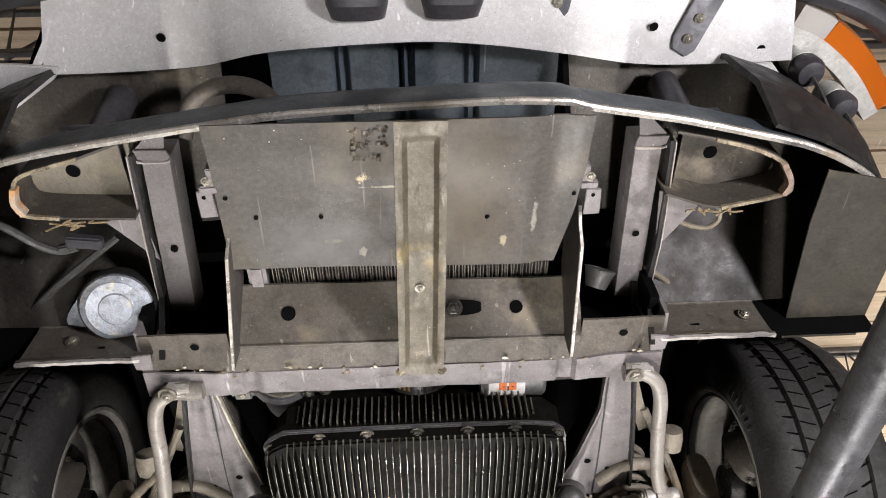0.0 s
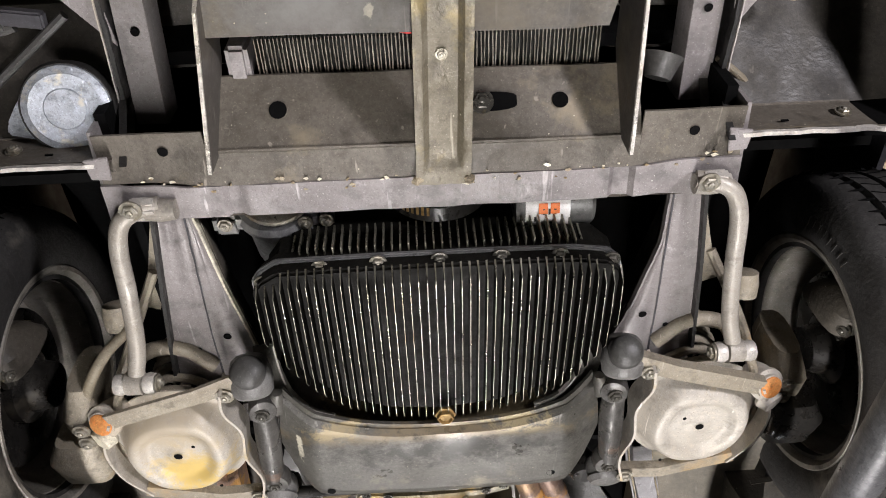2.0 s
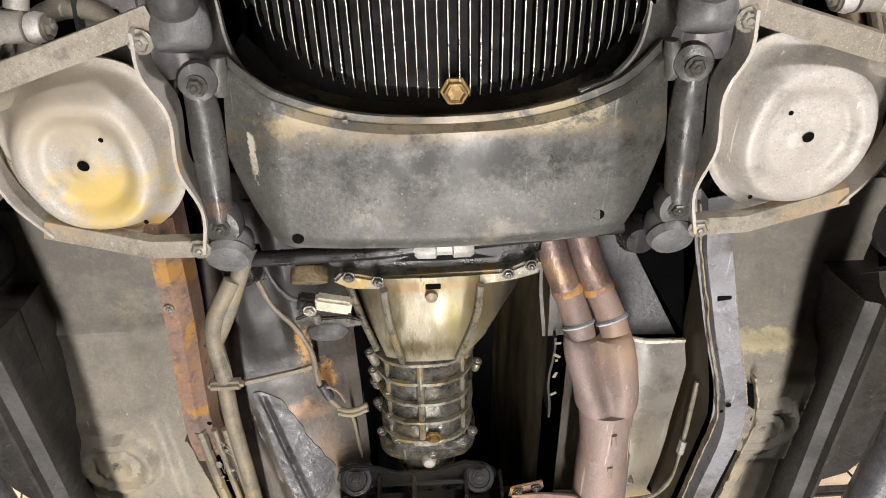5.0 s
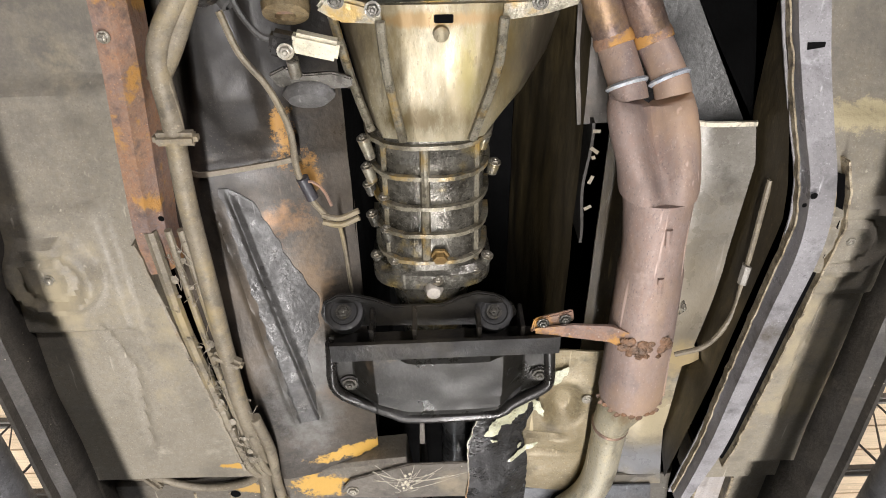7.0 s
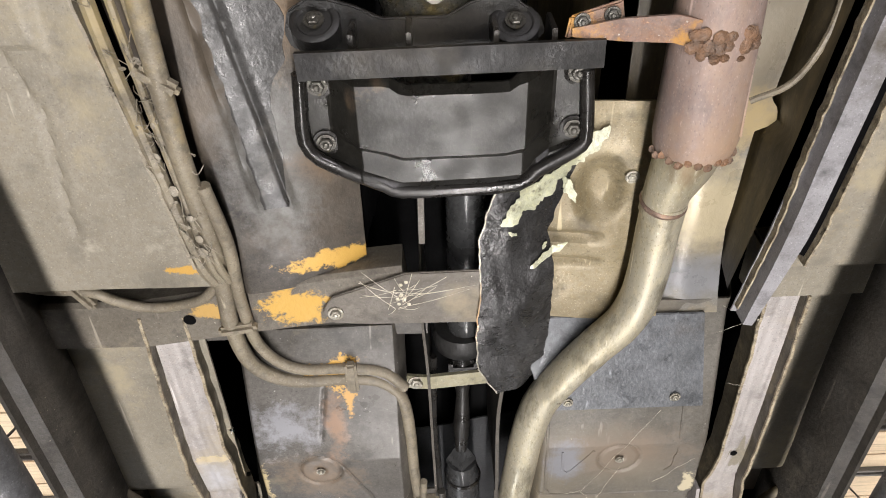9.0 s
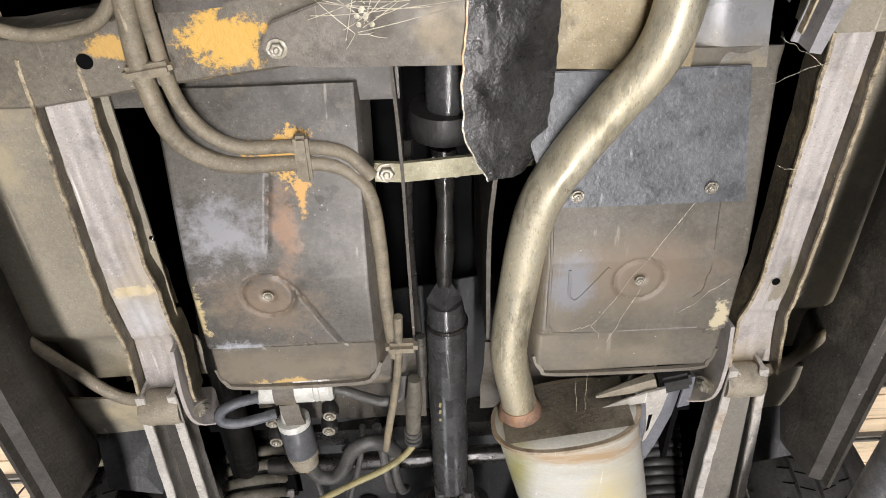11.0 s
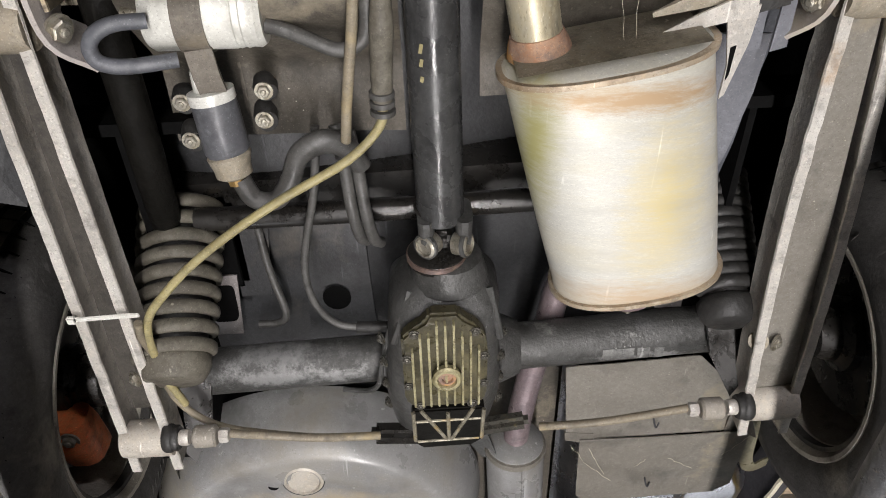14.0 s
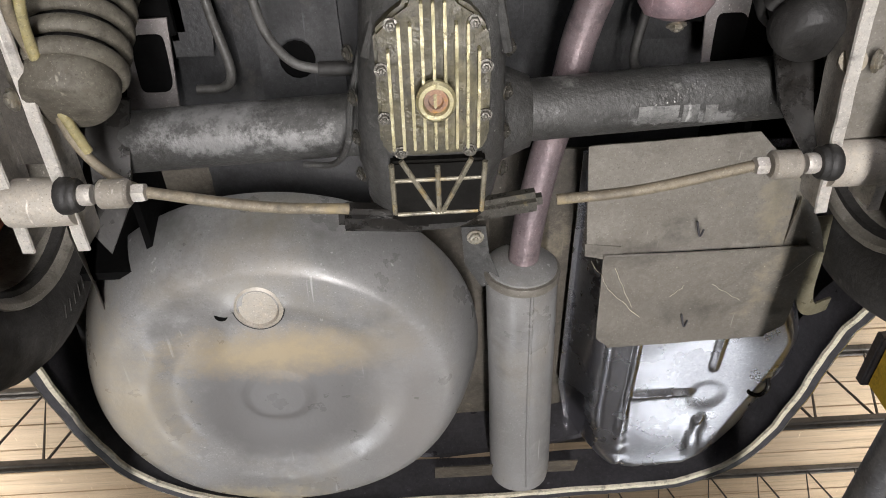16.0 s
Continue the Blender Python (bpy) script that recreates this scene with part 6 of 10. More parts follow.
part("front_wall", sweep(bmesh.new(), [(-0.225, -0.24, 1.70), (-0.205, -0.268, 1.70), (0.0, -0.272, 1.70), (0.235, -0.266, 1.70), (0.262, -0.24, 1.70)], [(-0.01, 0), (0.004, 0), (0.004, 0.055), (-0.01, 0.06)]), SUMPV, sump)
for x, y in ((-0.146, -0.272), (-0.067, -0.276), (0.016, -0.277), (0.10, -0.277), (0.18, -0.274), (0.252, -0.262), (-0.226, -0.25), (0.262, -0.20), (-0.232, -0.185)):
    bolt(sump, x, y, 1.684, 1.0, name="sump_bolt", mesh=BOLTB if x > 0 else BOLT)
part("drain_plug", lathe([(0.017, 0), (0.017, 0.004), (0.0135, 0.005), (0.0135, 0.012), (0.011, 0.013), (0.009, 0.009), (0, 0.009)], Matrix.Translation((0.016, 0.012, 1.652)) @ DOWN, 6), BRASS, sump, "brass hexagon drain plug")
eng = thing("engine_block", (0, -0.1, 1.75), "oily black engine underside with pulley and pump", "engine")
part("block", loft([(-0.262, 0.0, 1.83, 0.2, 0.08, 5), (-0.1, 0.0, 1.83, 0.22, 0.10, 5), (0.2, 0, 1.83, 0.2, 0.10, 5), (0.30, 0, 1.82, 0.17, 0.10, 4)], 20), SUMPV, eng)
part("crank_pulley", lathe([(0.06, -0.02), (0.075, -0.018), (0.068, 0), (0.075, 0.018), (0.06, 0.02), (0, 0.02)], Matrix.Translation((0.02, -0.30, 1.835)) @ pose(0, 0, 0, 90, 0, 0), 28), BLACK, eng)
for k in range(7):
    part("pulley_mark", block((0.004, 0.014, 0.0008), Matrix.Translation((0.02, -0.30, 1.835)) @ pose(0, 0, 0, 0, 12 + k * 6, 0) @ Matrix.Translation((0, 0, -0.0763)), 0), BRASS, eng)
alt = part("alternator", lathe([(0.045, -0.07), (0.050, -0.06), (0.051, 0.035), (0.046, 0.040), (0, 0.042)], Matrix.Translation((-0.222, -0.235, 1.845)) @ facing(0, -1, -0.35), 26), ALT, eng, "grey cast alternator")
part("end_frame", lathe([(0.048, -0.006), (0.060, -0.004), (0.062, 0.008), (0.056, 0.016), (0.020, 0.020), (0, 0.020)], Matrix.Translation((-0.222, -0.272, 1.832)) @ facing(0, -1, -0.35), 26), ALT, alt)
part("alternator_pulley", lathe([(0.02, 0.0), (0.052, 0.001), (0.054, 0.006), (0.052, 0.010), (0, 0.010)], Matrix.Translation((-0.215, -0.300, 1.815)) @ facing(0, -1, -0.35), 28), BOLTM, alt, "bright pulley rim")
for dx, w in ((-0.068, 0.042), (0.048, 0.034), (0.078, 0.02)):
    lg = part("alternator_lug", block((w, 0.034, 0.028), Matrix.Translation((-0.222 + dx, -0.268, 1.795 + 0.1 * abs(dx))), 0.008), ALT, alt)
    bolt(alt, -0.222 + dx, -0.276, 1.779 + 0.1 * abs(dx), 0.9)
filt = thing("oil_filter", (0.185, -0.285, 1.78), "white oil filter canister with an orange printed label", "oil filter")
fm = Matrix.Translation((0.215, -0.285, 1.80)) @ pose(0, 0, 0, 0, -90, 0)
part("can", lathe([(0, -0.03), (0.036, -0.03), (0.041, -0.024), (0.041, 0.075), (0.036, 0.085), (0, 0.085)], fm, 28), worn("grey_can_paint", (0.20, 0.20, 0.19), (0.13, 0.13, 0.12), None, 0.4, 0.3, 20, 0.1), filt)
lb = part("label_band", lathe([(0.0413, 0.008), (0.0416, 0.01), (0.0416, 0.07), (0.0413, 0.072), (0.041, 0.04)], fm, 28, loop=True), LABELW, filt, "white label with dark and orange print")
for k, (h, a, w, m_) in enumerate(((0.030, 0.12, 0.013, PRINTO), (0.047, 0.12, 0.013, PRINTO), (0.03, 0.0, 0.004, PRINT), (0.038, 0.0, 0.003, PRINT), (0.046, 0.0, 0.003, PRINT), (0.058, -0.3, 0.003, PRINT), (0.036, -0.55, 0.012, PRINT))):
    p = fm @ Vector((0.0418 * math.cos(math.pi + 0.15 + a), 0.0418 * math.sin(math.pi + 0.15 + a), h))
    c = fm @ Vector((0, 0, h))
    part("print_bar", block((w, 0.016 if m_ is PRINTO else 0.009, 0.0006), Matrix.Translation(p) @ (p - c).to_track_quat("Z", "Y").to_matrix().to_4x4(), 0), m_, lb)

# ---------- front suspension ----------
susp = thing("suspension_crossmember", (0, 0.1, 1.65), "greasy grey pressed-steel suspension crossmember below the engine", "crossmember")


def xm_front(u):
    return 0.058 - 0.072 * abs(u) ** 2.6


def xm(u, v):
    x = 0.008 + u * (0.250 + 0.016 * v)
    y0 = xm_front(u)
    y1 = 0.230 - 0.018 * u * u - 0.11 * max(0.0, (abs(u) - 0.76) / 0.24) ** 2
    y = y0 + (y1 - y0) * v
    z = 1.650 + 0.02 * (1 - step(v, 0.12)) + 0.006 * step(v - 0.95, 0.04) + 0.030 * max(0.0, (abs(u) - 0.80) / 0.20) ** 1.3 + dent(x, y, 0.003, 9)
    return (x, y, z)


xmp = part("pressing", sheet(xm, span(-1, 1, 50), span(0, 1, 24), 0.004), XMEM, susp)
part("front_wall", sheet(lambda u, v: (0.008 + u * 0.250, xm_front(u) + 0.004, 1.665 + 0.030 * max(0.0, (abs(u) - 0.80) / 0.20) ** 1.3 + 0.1 * v), span(-1, 1, 30), span(0, 1, 4), 0.003), XMEM, susp)
part("front_lip", sweep(bmesh.new(), [(0.008 + u * 0.248, xm_front(u) - 0.003, 1.665 + 0.028 * max(0.0, (abs(u) - 0.80) / 0.20) ** 1.3) for u in span(-1, 1, 40)], [(-0.006, -0.003), (0.006, -0.003), (0.006, 0.003), (-0.006, 0.003)]), XMEM, susp)
for x, y in ((-0.184, 0.203), (0.193, 0.185)):
    hole(xmp, x, y, 1.6505, 0.0075)
for k in range(15):
    part("rivet", lathe([(0.0028, 0.0), (0.0022, 0.0016), (0.0, 0.0022)], Matrix.Translation((-0.165 + 0.0245 * k, 0.214 - 0.30 * (-0.165 + 0.0245 * k) ** 2, 1.6525)) @ DOWN, 7), XMEM, xmp)
for k, (x, y, w) in enumerate(((-0.165, 0.052, 0.034), (-0.09, 0.070, 0.02), (0.045, 0.076, 0.03), (0.115, 0.068, 0.04), (0.085, 0.075, 0.016), (0.155, 0.058, 0.03))):
    fb = bmesh.new()
    ring = [(x + w * 0.5 * (0.75 + 0.5 * noise.noise(Vector((k * 3.3, a, 1)))) * math.cos(a), y - 0.25 * (x - 0.008) * w * math.cos(a) + 0.006 * (0.6 + 0.8 * noise.noise(Vector((a * 2, k * 5.1, 4)))) * math.sin(a)) for a in [2 * math.pi * q / 18 for q in range(18)]]
    part("grease_flake", plate([(a, b, 1.6560) for a, b in ring], 0, 0.0015), FLAKE, xmp, "flaking tan grease", 0)
for x in (-0.11, 0.155):
    part("slot_tab", block((0.006, 0.032, 0.008), Matrix.Translation((x, 0.062 - 0.3 * x * x, 1.658)), 0.003), XMEM, xmp)
for s in (-1, 1):
    c = 0.008
    # rear halves of the frame rails beside the engine: a flat face, a seam and a gusset that widens towards the crossmember
    RO = ((-0.345, 0.366), (-0.20, 0.389), (-0.05, 0.411), (0.03, 0.420)) if s < 0 else ((-0.345, 0.386), (-0.175, 0.410), (-0.05, 0.424), (0.03, 0.432))
    RS = ((-0.345, 0.331), (-0.09, 0.344), (0.03, 0.346)) if s < 0 else ((-0.345, 0.349), (-0.09, 0.360), (0.03, 0.362))
    RI = ((-0.345, 0.323), (-0.314, 0.320), (-0.194, 0.305), (-0.052, 0.280), (0.03, 0.262)) if s < 0 else ((-0.345, 0.345), (-0.232, 0.347), (-0.103, 0.319), (0.0, 0.284), (0.03, 0.272))
    fr = part("frame_rail", sheet(lambda u, y: (s * (lerp(RS, y) + (lerp(RO, y) - lerp(RS, y)) * u), y, 1.757 + dent(u, y, 0.002)), span(0, 1, 10), span(-0.345, 0.03, 24), 0.004), RAIL, body, "mauve-grey frame rail beside the engine")
    gus = part("rail_gusset", sheet(lambda u, y: (s * (lerp(RI, y) + (lerp(RS, y) - lerp(RI, y)) * u), y, 1.7545 + 0.010 * step(0.25 - u, 0.3) * (s > 0) + dent(u + 3, y, 0.002)), span(0, 1, 10), span(-0.345, 0.03, 24), 0.004), RAIL, fr, "welded gusset with a chipped pale edge")
    hole(fr, s * (0.321 if s < 0 else 0.340), -0.082, 1.7535, 0.0065)
    hole(fr, s * (0.372 if s < 0 else 0.382), -0.054, 1.7555, 0.0045)
    part("weld_seam", sweep(bmesh.new(), [(s * lerp(RS, y) + 0.001 * noise.noise(Vector((y * 40, s, 0))), y, 1.7535) for y in span(-0.34, 0.02, 30)], [(-0.0012, -0.001), (0.0012, -0.001), (0.0012, 0.002), (-0.0012, 0.002)]), PLAST, fr)
    part("rail_edge", sweep(bmesh.new(), [(s * (lerp(RO, y) + 0.003), y, 1.752) for y in span(-0.345, 0.02, 8)], [(-0.0025, -0.010), (0.0025, -0.010), (0.0025, 0.06), (-0.0025, 0.06)]), RUBBER, fr)
    part("rail_inner_web", sheet(lambda u, y: (s * (lerp(RI, y) - 0.003 + 0.03 * u), y, 1.758 + 0.09 * u), span(0, 1, 4), span(-0.34, 0.03, 16), 0.003), UNDERCOAT, fr)
    part("gusset_edge", sweep(bmesh.new(), [(s * lerp(RI, y) + 0.0012 * noise.noise(Vector((y * 60, s, 2))), y, 1.754 + 0.0015 * noise.noise(Vector((y * 50, s, 7)))) for y in span(-0.34, 0.03, 40)], [(-0.0016, -0.003), (0.0016, -0.003), (0.0016, 0.012), (-0.0016, 0.012)]), DUSTW if s < 0 else RAIL, gus)
    part("rail_link", sweep(bmesh.new(), glide([(s * 0.266, -0.07, 1.742), (s * 0.258, -0.03, 1.722), (s * 0.240, 0.005, 1.70), (s * 0.205, 0.030, 1.683), (s * 0.165, 0.042, 1.675)], 6), [(-0.017, -0.003), (0.017, -0.003), (0.017, 0.003), (-0.017, 0.003)], scale=None), XMEM, susp, "folded strap from rail to crossmember")
    part("link_edge", sweep(bmesh.new(), glide([(s * 0.249, -0.07, 1.737), (s * 0.241, -0.03, 1.717), (s * 0.225, -0.004, 1.695), (s * 0.195, 0.018, 1.678), (s * 0.160, 0.028, 1.670)], 6), [(-0.0016, -0.002), (0.0016, -0.002), (0.0016, 0.006), (-0.0016, 0.006)]), TARM, susp)

    # lower wishbone with its pressed spring pan
    w = thing("lower_wishbone", (c + s * 0.42, 0.09, 1.65), "dusty pressed-steel spring pan on a lower wishbone" + (", yellow-stained" if s < 0 else ""), "wishbone", "front wishbones")
    px, py = c + s * 0.428, 0.094

    def dish(u, v):
        a = 2 * math.pi * v
        r = u
        lobe = 1 + 0.05 * math.cos(2 * a) + 0.10 * max(0, math.cos(2 * a - 1.57)) ** 3 * (1 if math.cos(a) < 0 else 0.2)
        x, y = px + s * r * lobe * math.cos(a) * 0.104, py + r * lobe * 0.128 * math.sin(a)
        z = 1.694 - 0.044 * step(0.80 - r, 0.30) + 0.012 * step(0.50 - r, 0.18) - 0.003 * step(0.16 - r, 0.1) + dent(x, y, 0.002, 20)
        return (x, y, z)
    pb = dish_sheet(dish, span(0.02, 1.0, 26), 48, 0.003)
    dp = part("spring_pan", pb, PANS, w, "pressed dish with a drain hole")
    hole(dp, px + s * 0.0, py - 0.002, 1.6585, 0.007)
    hole(dp, px - s * 0.035, py - 0.04, 1.648, 0.003)
    hole(dp, px - s * 0.055, py + 0.075, 1.652, 0.003)
    L = lambda x, y, z: (c + s * x, y, z)
    part("front_arm", sweep(bmesh.new(), [L(0.305, -0.075, 1.662), L(0.36, -0.058, 1.654), L(0.505, -0.012, 1.652)], [(-0.017, -0.004), (0.012, -0.004), (0.012, 0.012), (0.006, 0.012), (0.006, 0.002), (-0.017, 0.002)]), ARM, w, "folded front arm")
    part("rear_arm", sweep(bmesh.new(), [L(0.305, 0.222, 1.668), L(0.38, 0.215, 1.66), L(0.50, 0.175, 1.656)], [(-0.012, -0.004), (0.014, -0.004), (0.014, 0.012), (-0.012, 0.012)]), ARM, w, "rear arm")
    part("inner_flange", sweep(bmesh.new(), glide([L(0.325, -0.07, 1.655), L(0.330, -0.02, 1.66), L(0.312, 0.03, 1.662), L(0.318, 0.10, 1.664), L(0.302, 0.16, 1.664), L(0.312, 0.22, 1.66)], 5), [(-0.002, -0.014), (0.002, -0.014), (0.002, 0.03), (-0.002, 0.03)]), PANS, w)
    part("outer_flange", sweep(bmesh.new(), glide([L(0.505, -0.01, 1.655), L(0.533, 0.06, 1.66), L(0.525, 0.13, 1.66), L(0.49, 0.185, 1.66)], 5), [(-0.002, -0.012), (0.002, -0.012), (0.002, 0.02), (-0.002, 0.02)]), PANS, w)
    for x, y in ((0.322, -0.055), (0.318, 0.215)):
        bolt(w, c + s * x, y, 1.655, 1.15)
    bj = part("ball_joint", lathe([(0.014, -0.05), (0.022, -0.045), (0.025, -0.03), (0.025, -0.012), (0.028, -0.010), (0.028, -0.004), (0.021, -0.002), (0.021, 0.004), (0.0, 0.006)], Matrix.Translation(L(0.519, -0.005, 1.656)) @ facing(s * 0.25, -0.35, -1), 22), PANS, w, "ball joint housing")
    part("grease_cap", lathe([(0.0185, 0.0035), (0.0185, 0.006), (0.014, 0.008), (0, 0.009)], Matrix.Translation(L(0.519, -0.005, 1.656)) @ facing(s * 0.25, -0.35, -1), 20), CAPO, bj, "orange rusty cap")
    part("bump_pad", lathe([(0.016, 0), (0.019, 0.006), (0.016, 0.022), (0, 0.024)], Matrix.Translation(L(0.523, 0.03, 1.668)) @ facing(s * 0.6, 0.1, -1), 14, squash=1.3), DUSTW if s < 0 else PANS, w)
    # steering knuckle and caliper lumps
    kn = thing("steering_knuckle", L(0.56, 0.0, 1.7), "dusty cast steering knuckle behind the ball joint", "knuckle", "steering knuckles")
    part("upright", loft([(-0.04, c + s * 0.56, 1.74, 0.022, 0.05, 3), (0.0, c + s * 0.565, 1.73, 0.03, 0.07, 3), (0.05, c + s * 0.57, 1.72, 0.025, 0.05, 3)], 14), ARM, kn)
    # Right caliper coloured black for the shade inside that wheel.
    part("caliper", loft([(0.04, c + s * 0.575, 1.68, 0.035, 0.035, 4), (0.07, c + s * 0.58, 1.675, 0.045, 0.045, 4), (0.12, c + s * 0.575, 1.675, 0.04, 0.04, 4), (0.14, c + s * 0.57, 1.68, 0.025, 0.03, 3)], 16), ARM if s < 0 else BLACK, kn, "cast brake caliper")
    for y in (0.055, 0.085):
        bolt(kn, c + s * 0.553, y - 0.05, 1.652 if s < 0 else 1.665, 1.1)
    part("steering_arm", tube([L(0.57, 0.02, 1.72), L(0.54, 0.10, 1.70), L(0.50, 0.19, 1.69)], 0.012, 10), ARM, kn)
    # coil spring above the pan
    hx = [L(0.425 + 0.062 * math.cos(t), 0.06 + 0.062 * math.sin(t), 1.70 + 0.022 * t / (2 * math.pi) * 1.15) for t in span(0, 2 * math.pi * 6, 120)]
    solo("coil_spring", tube(hx, 0.0075, 8, smooth=1), ARM, "dusty steel coil spring on its pan", "spring", "front springs")
    # anti-roll bar drop arm and link
    bar = part("bar_arm", tube([L(0.36, -0.352, 1.735), L(0.385, -0.350, 1.73), L(0.412, -0.335, 1.722), L(0.425, -0.295, 1.715), L(0.432, -0.22, 1.708), L(0.442, -0.13, 1.695), L(0.452, -0.085, 1.682)], 0.0125, 14), BARP, susp, "light grey anti-roll bar arm")
    part("bar_eye", lathe([(0.009, -0.012), (0.018, -0.012), (0.018, 0.012), (0.009, 0.012)], Matrix.Translation(L(0.457, -0.068, 1.678)) @ pose(0, 0, 0, 0, 90, 0), 18, loop=True), BARP, bar)
    for k, m_ in ((-0.022, TARM), (0.022, TARM)):
        part("link_bush", lathe([(0.015, -0.008), (0.017, 0), (0.015, 0.008), (0, 0.009)], Matrix.Translation(L(0.457 + k, -0.066, 1.678)) @ pose(0, 0, 0, 0, 90, 0), 16), m_, bar)
    bolt(bar, c + s * 0.425, -0.066, 1.678, 1.1, facing(-s, 0, 0))
    part("drop_link", tube([L(0.475, -0.066, 1.68), L(0.49, -0.04, 1.672), L(0.50, 0.0, 1.668)], 0.007, 8), ARM, bar)
    part("radius_rod", tube([L(0.44, -0.17, 1.80), L(0.49, -0.07, 1.75), L(0.53, 0.03, 1.72)] if s > 0 else [L(0.42, -0.2, 1.78), L(0.47, -0.10, 1.75), L(0.52, 0.0, 1.72)], 0.008, 8), ARM, susp)
    part("strap_stay", sweep(bmesh.new(), [L(0.385, -0.31, 1.79), L(0.42, -0.20, 1.80), L(0.455, -0.10, 1.81)], [(-0.012, -0.002), (0.012, -0.002), (0.012, 0.002), (-0.012, 0.002)]), ARM, susp)
    part("rod_bush", lathe([(0.012, -0.022), (0.02, -0.02), (0.022, 0), (0.02, 0.02), (0.012, 0.022), (0, 0.022)], Matrix.Translation(L(0.485, -0.135, 1.755)) @ pose(0, 0, 0, 70, 0, 0), 16), ARM, susp)
    # upper arm ring seen through the wishbone
    part("upper_arm", tube([L(0.36, -0.02, 1.75), L(0.41, -0.06, 1.755), L(0.47, -0.05, 1.755), L(0.50, 0.0, 1.75)], 0.013, 10), ARM, susp)
    # pivot rod with a bump stop ahead of it
    pv = thing("wishbone_pivot", L(0.29, 0.09, 1.67), "greasy grey pivot rod with bolted end joints", "pivot rod", "pivot rods")
    part("rod", tube([L(0.280, 0.0, 1.672), L(0.279, 0.04, 1.670), L(0.284, 0.12, 1.668), L(0.289, 0.19, 1.668)], 0.018, 16, radii=[0.016, 0.0185, 0.0205, 0.019, 0.016]), PIVOT, pv)
    part("front_eye", lathe([(0.012, -0.016), (0.021, -0.014), (0.023, 0.0), (0.021, 0.010), (0.012, 0.013), (0, 0.013)], Matrix.Translation(L(0.276, -0.004, 1.668)) @ facing(-s * 0.25, -0.15, -1), 18), PIVOT, pv, "forged eye")
    part("eye_arm", loft([(-0.026, c + s * 0.252, 1.680, 0.008, 0.008, 2), (-0.012, c + s * 0.258, 1.676, 0.014, 0.011, 2.4), (0.010, c + s * 0.262, 1.676, 0.014, 0.010, 2.4), (0.02, c + s * 0.256, 1.68, 0.008, 0.008, 2)], 14), XMEM, pv)
    part("rear_eye", lathe([(0.014, -0.018), (0.024, -0.015), (0.026, 0.0), (0.022, 0.010), (0.012, 0.012), (0, 0.012)], Matrix.Translation(L(0.287, 0.186, 1.668)) @ facing(0, 0.1, -1), 18, squash=1.25), PIVOT, pv, "forged eye")
    for y in (-0.003, 0.186):
        bolt(pv, c + s * (0.276 if y < 0 else 0.287), y, 1.656, 1.05, mesh=BOLTB)
    part("tail_boot", lathe([(0.018, -0.030), (0.029, -0.022), (0.033, -0.006), (0.030, 0.006), (0.032, 0.010), (0.027, 0.020), (0.014, 0.024), (0, 0.024)], Matrix.Translation(L(0.289, 0.232, 1.678)) @ facing(0, 0.35, -1), 20), GREYRUB, pv, "perished dusty rubber boot")
    bs = thing("bump_stop", L(0.285, -0.07, 1.69), "dusty grey rubber bump stop with a domed tip", "bump stop", "bump stops")
    part("cone", lathe([(0.020, 0.034), (0.027, 0.028), (0.032, 0.012), (0.0335, -0.006), (0.031, -0.022), (0.026, -0.028), (0, -0.028)], Matrix.Translation(L(0.284, -0.066, 1.678)) @ facing(-s * 0.05, 0.75, -0.45) @ Matrix.Scale(-1, 4, (0, 0, 1)), 26), GREYRUB, bs, "", 60)
    part("dome", lathe([(0.023, -0.014), (0.0255, -0.006), (0.0255, 0.006), (0.022, 0.016), (0.014, 0.021), (0, 0.023)], Matrix.Translation(L(0.280, -0.098, 1.660)) @ facing(0, -0.75, -0.60), 26), HOSEB, bs, "dark domed tip", 60)
part("brake_hose", tube([(-0.45, -0.13, 1.74), (-0.50, -0.09, 1.72), (-0.535, -0.04, 1.70), (-0.545, 0.0, 1.69)], 0.009, 10), HOSE, susp)
tr = thing("track_rod", (0, 0.26, 1.70), "thin dark steel track rod behind the crossmember", "track rod")
part("rod", tube([(-0.27, 0.262, 1.69), (-0.10, 0.258, 1.69), (0.24, 0.235, 1.695)], 0.011, 12, smooth=1), BLACK, tr)
for x, y in ((-0.28, 0.265), (0.265, 0.235)):
    part("rod_end", lathe([(0.02, -0.04), (0.028, -0.02), (0.03, 0), (0.02, 0.016), (0, 0.018)], Matrix.Translation((x, y + 0.02, 1.70)) @ DOWN, 18), BLACK, tr, "greasy rod end")
part("adjuster", lathe([(0.012, -0.04), (0.016, -0.035), (0.016, -0.012), (0.012, -0.01), (0.012, 0.01), (0.016, 0.012), (0.016, 0.035), (0.012, 0.04), (0, 0.04)], Matrix.Translation((0.0, 0.252, 1.688)) @ pose(0, 0, 0, 0, 90, 0), 8), TARM, tr, "pale threaded adjuster")


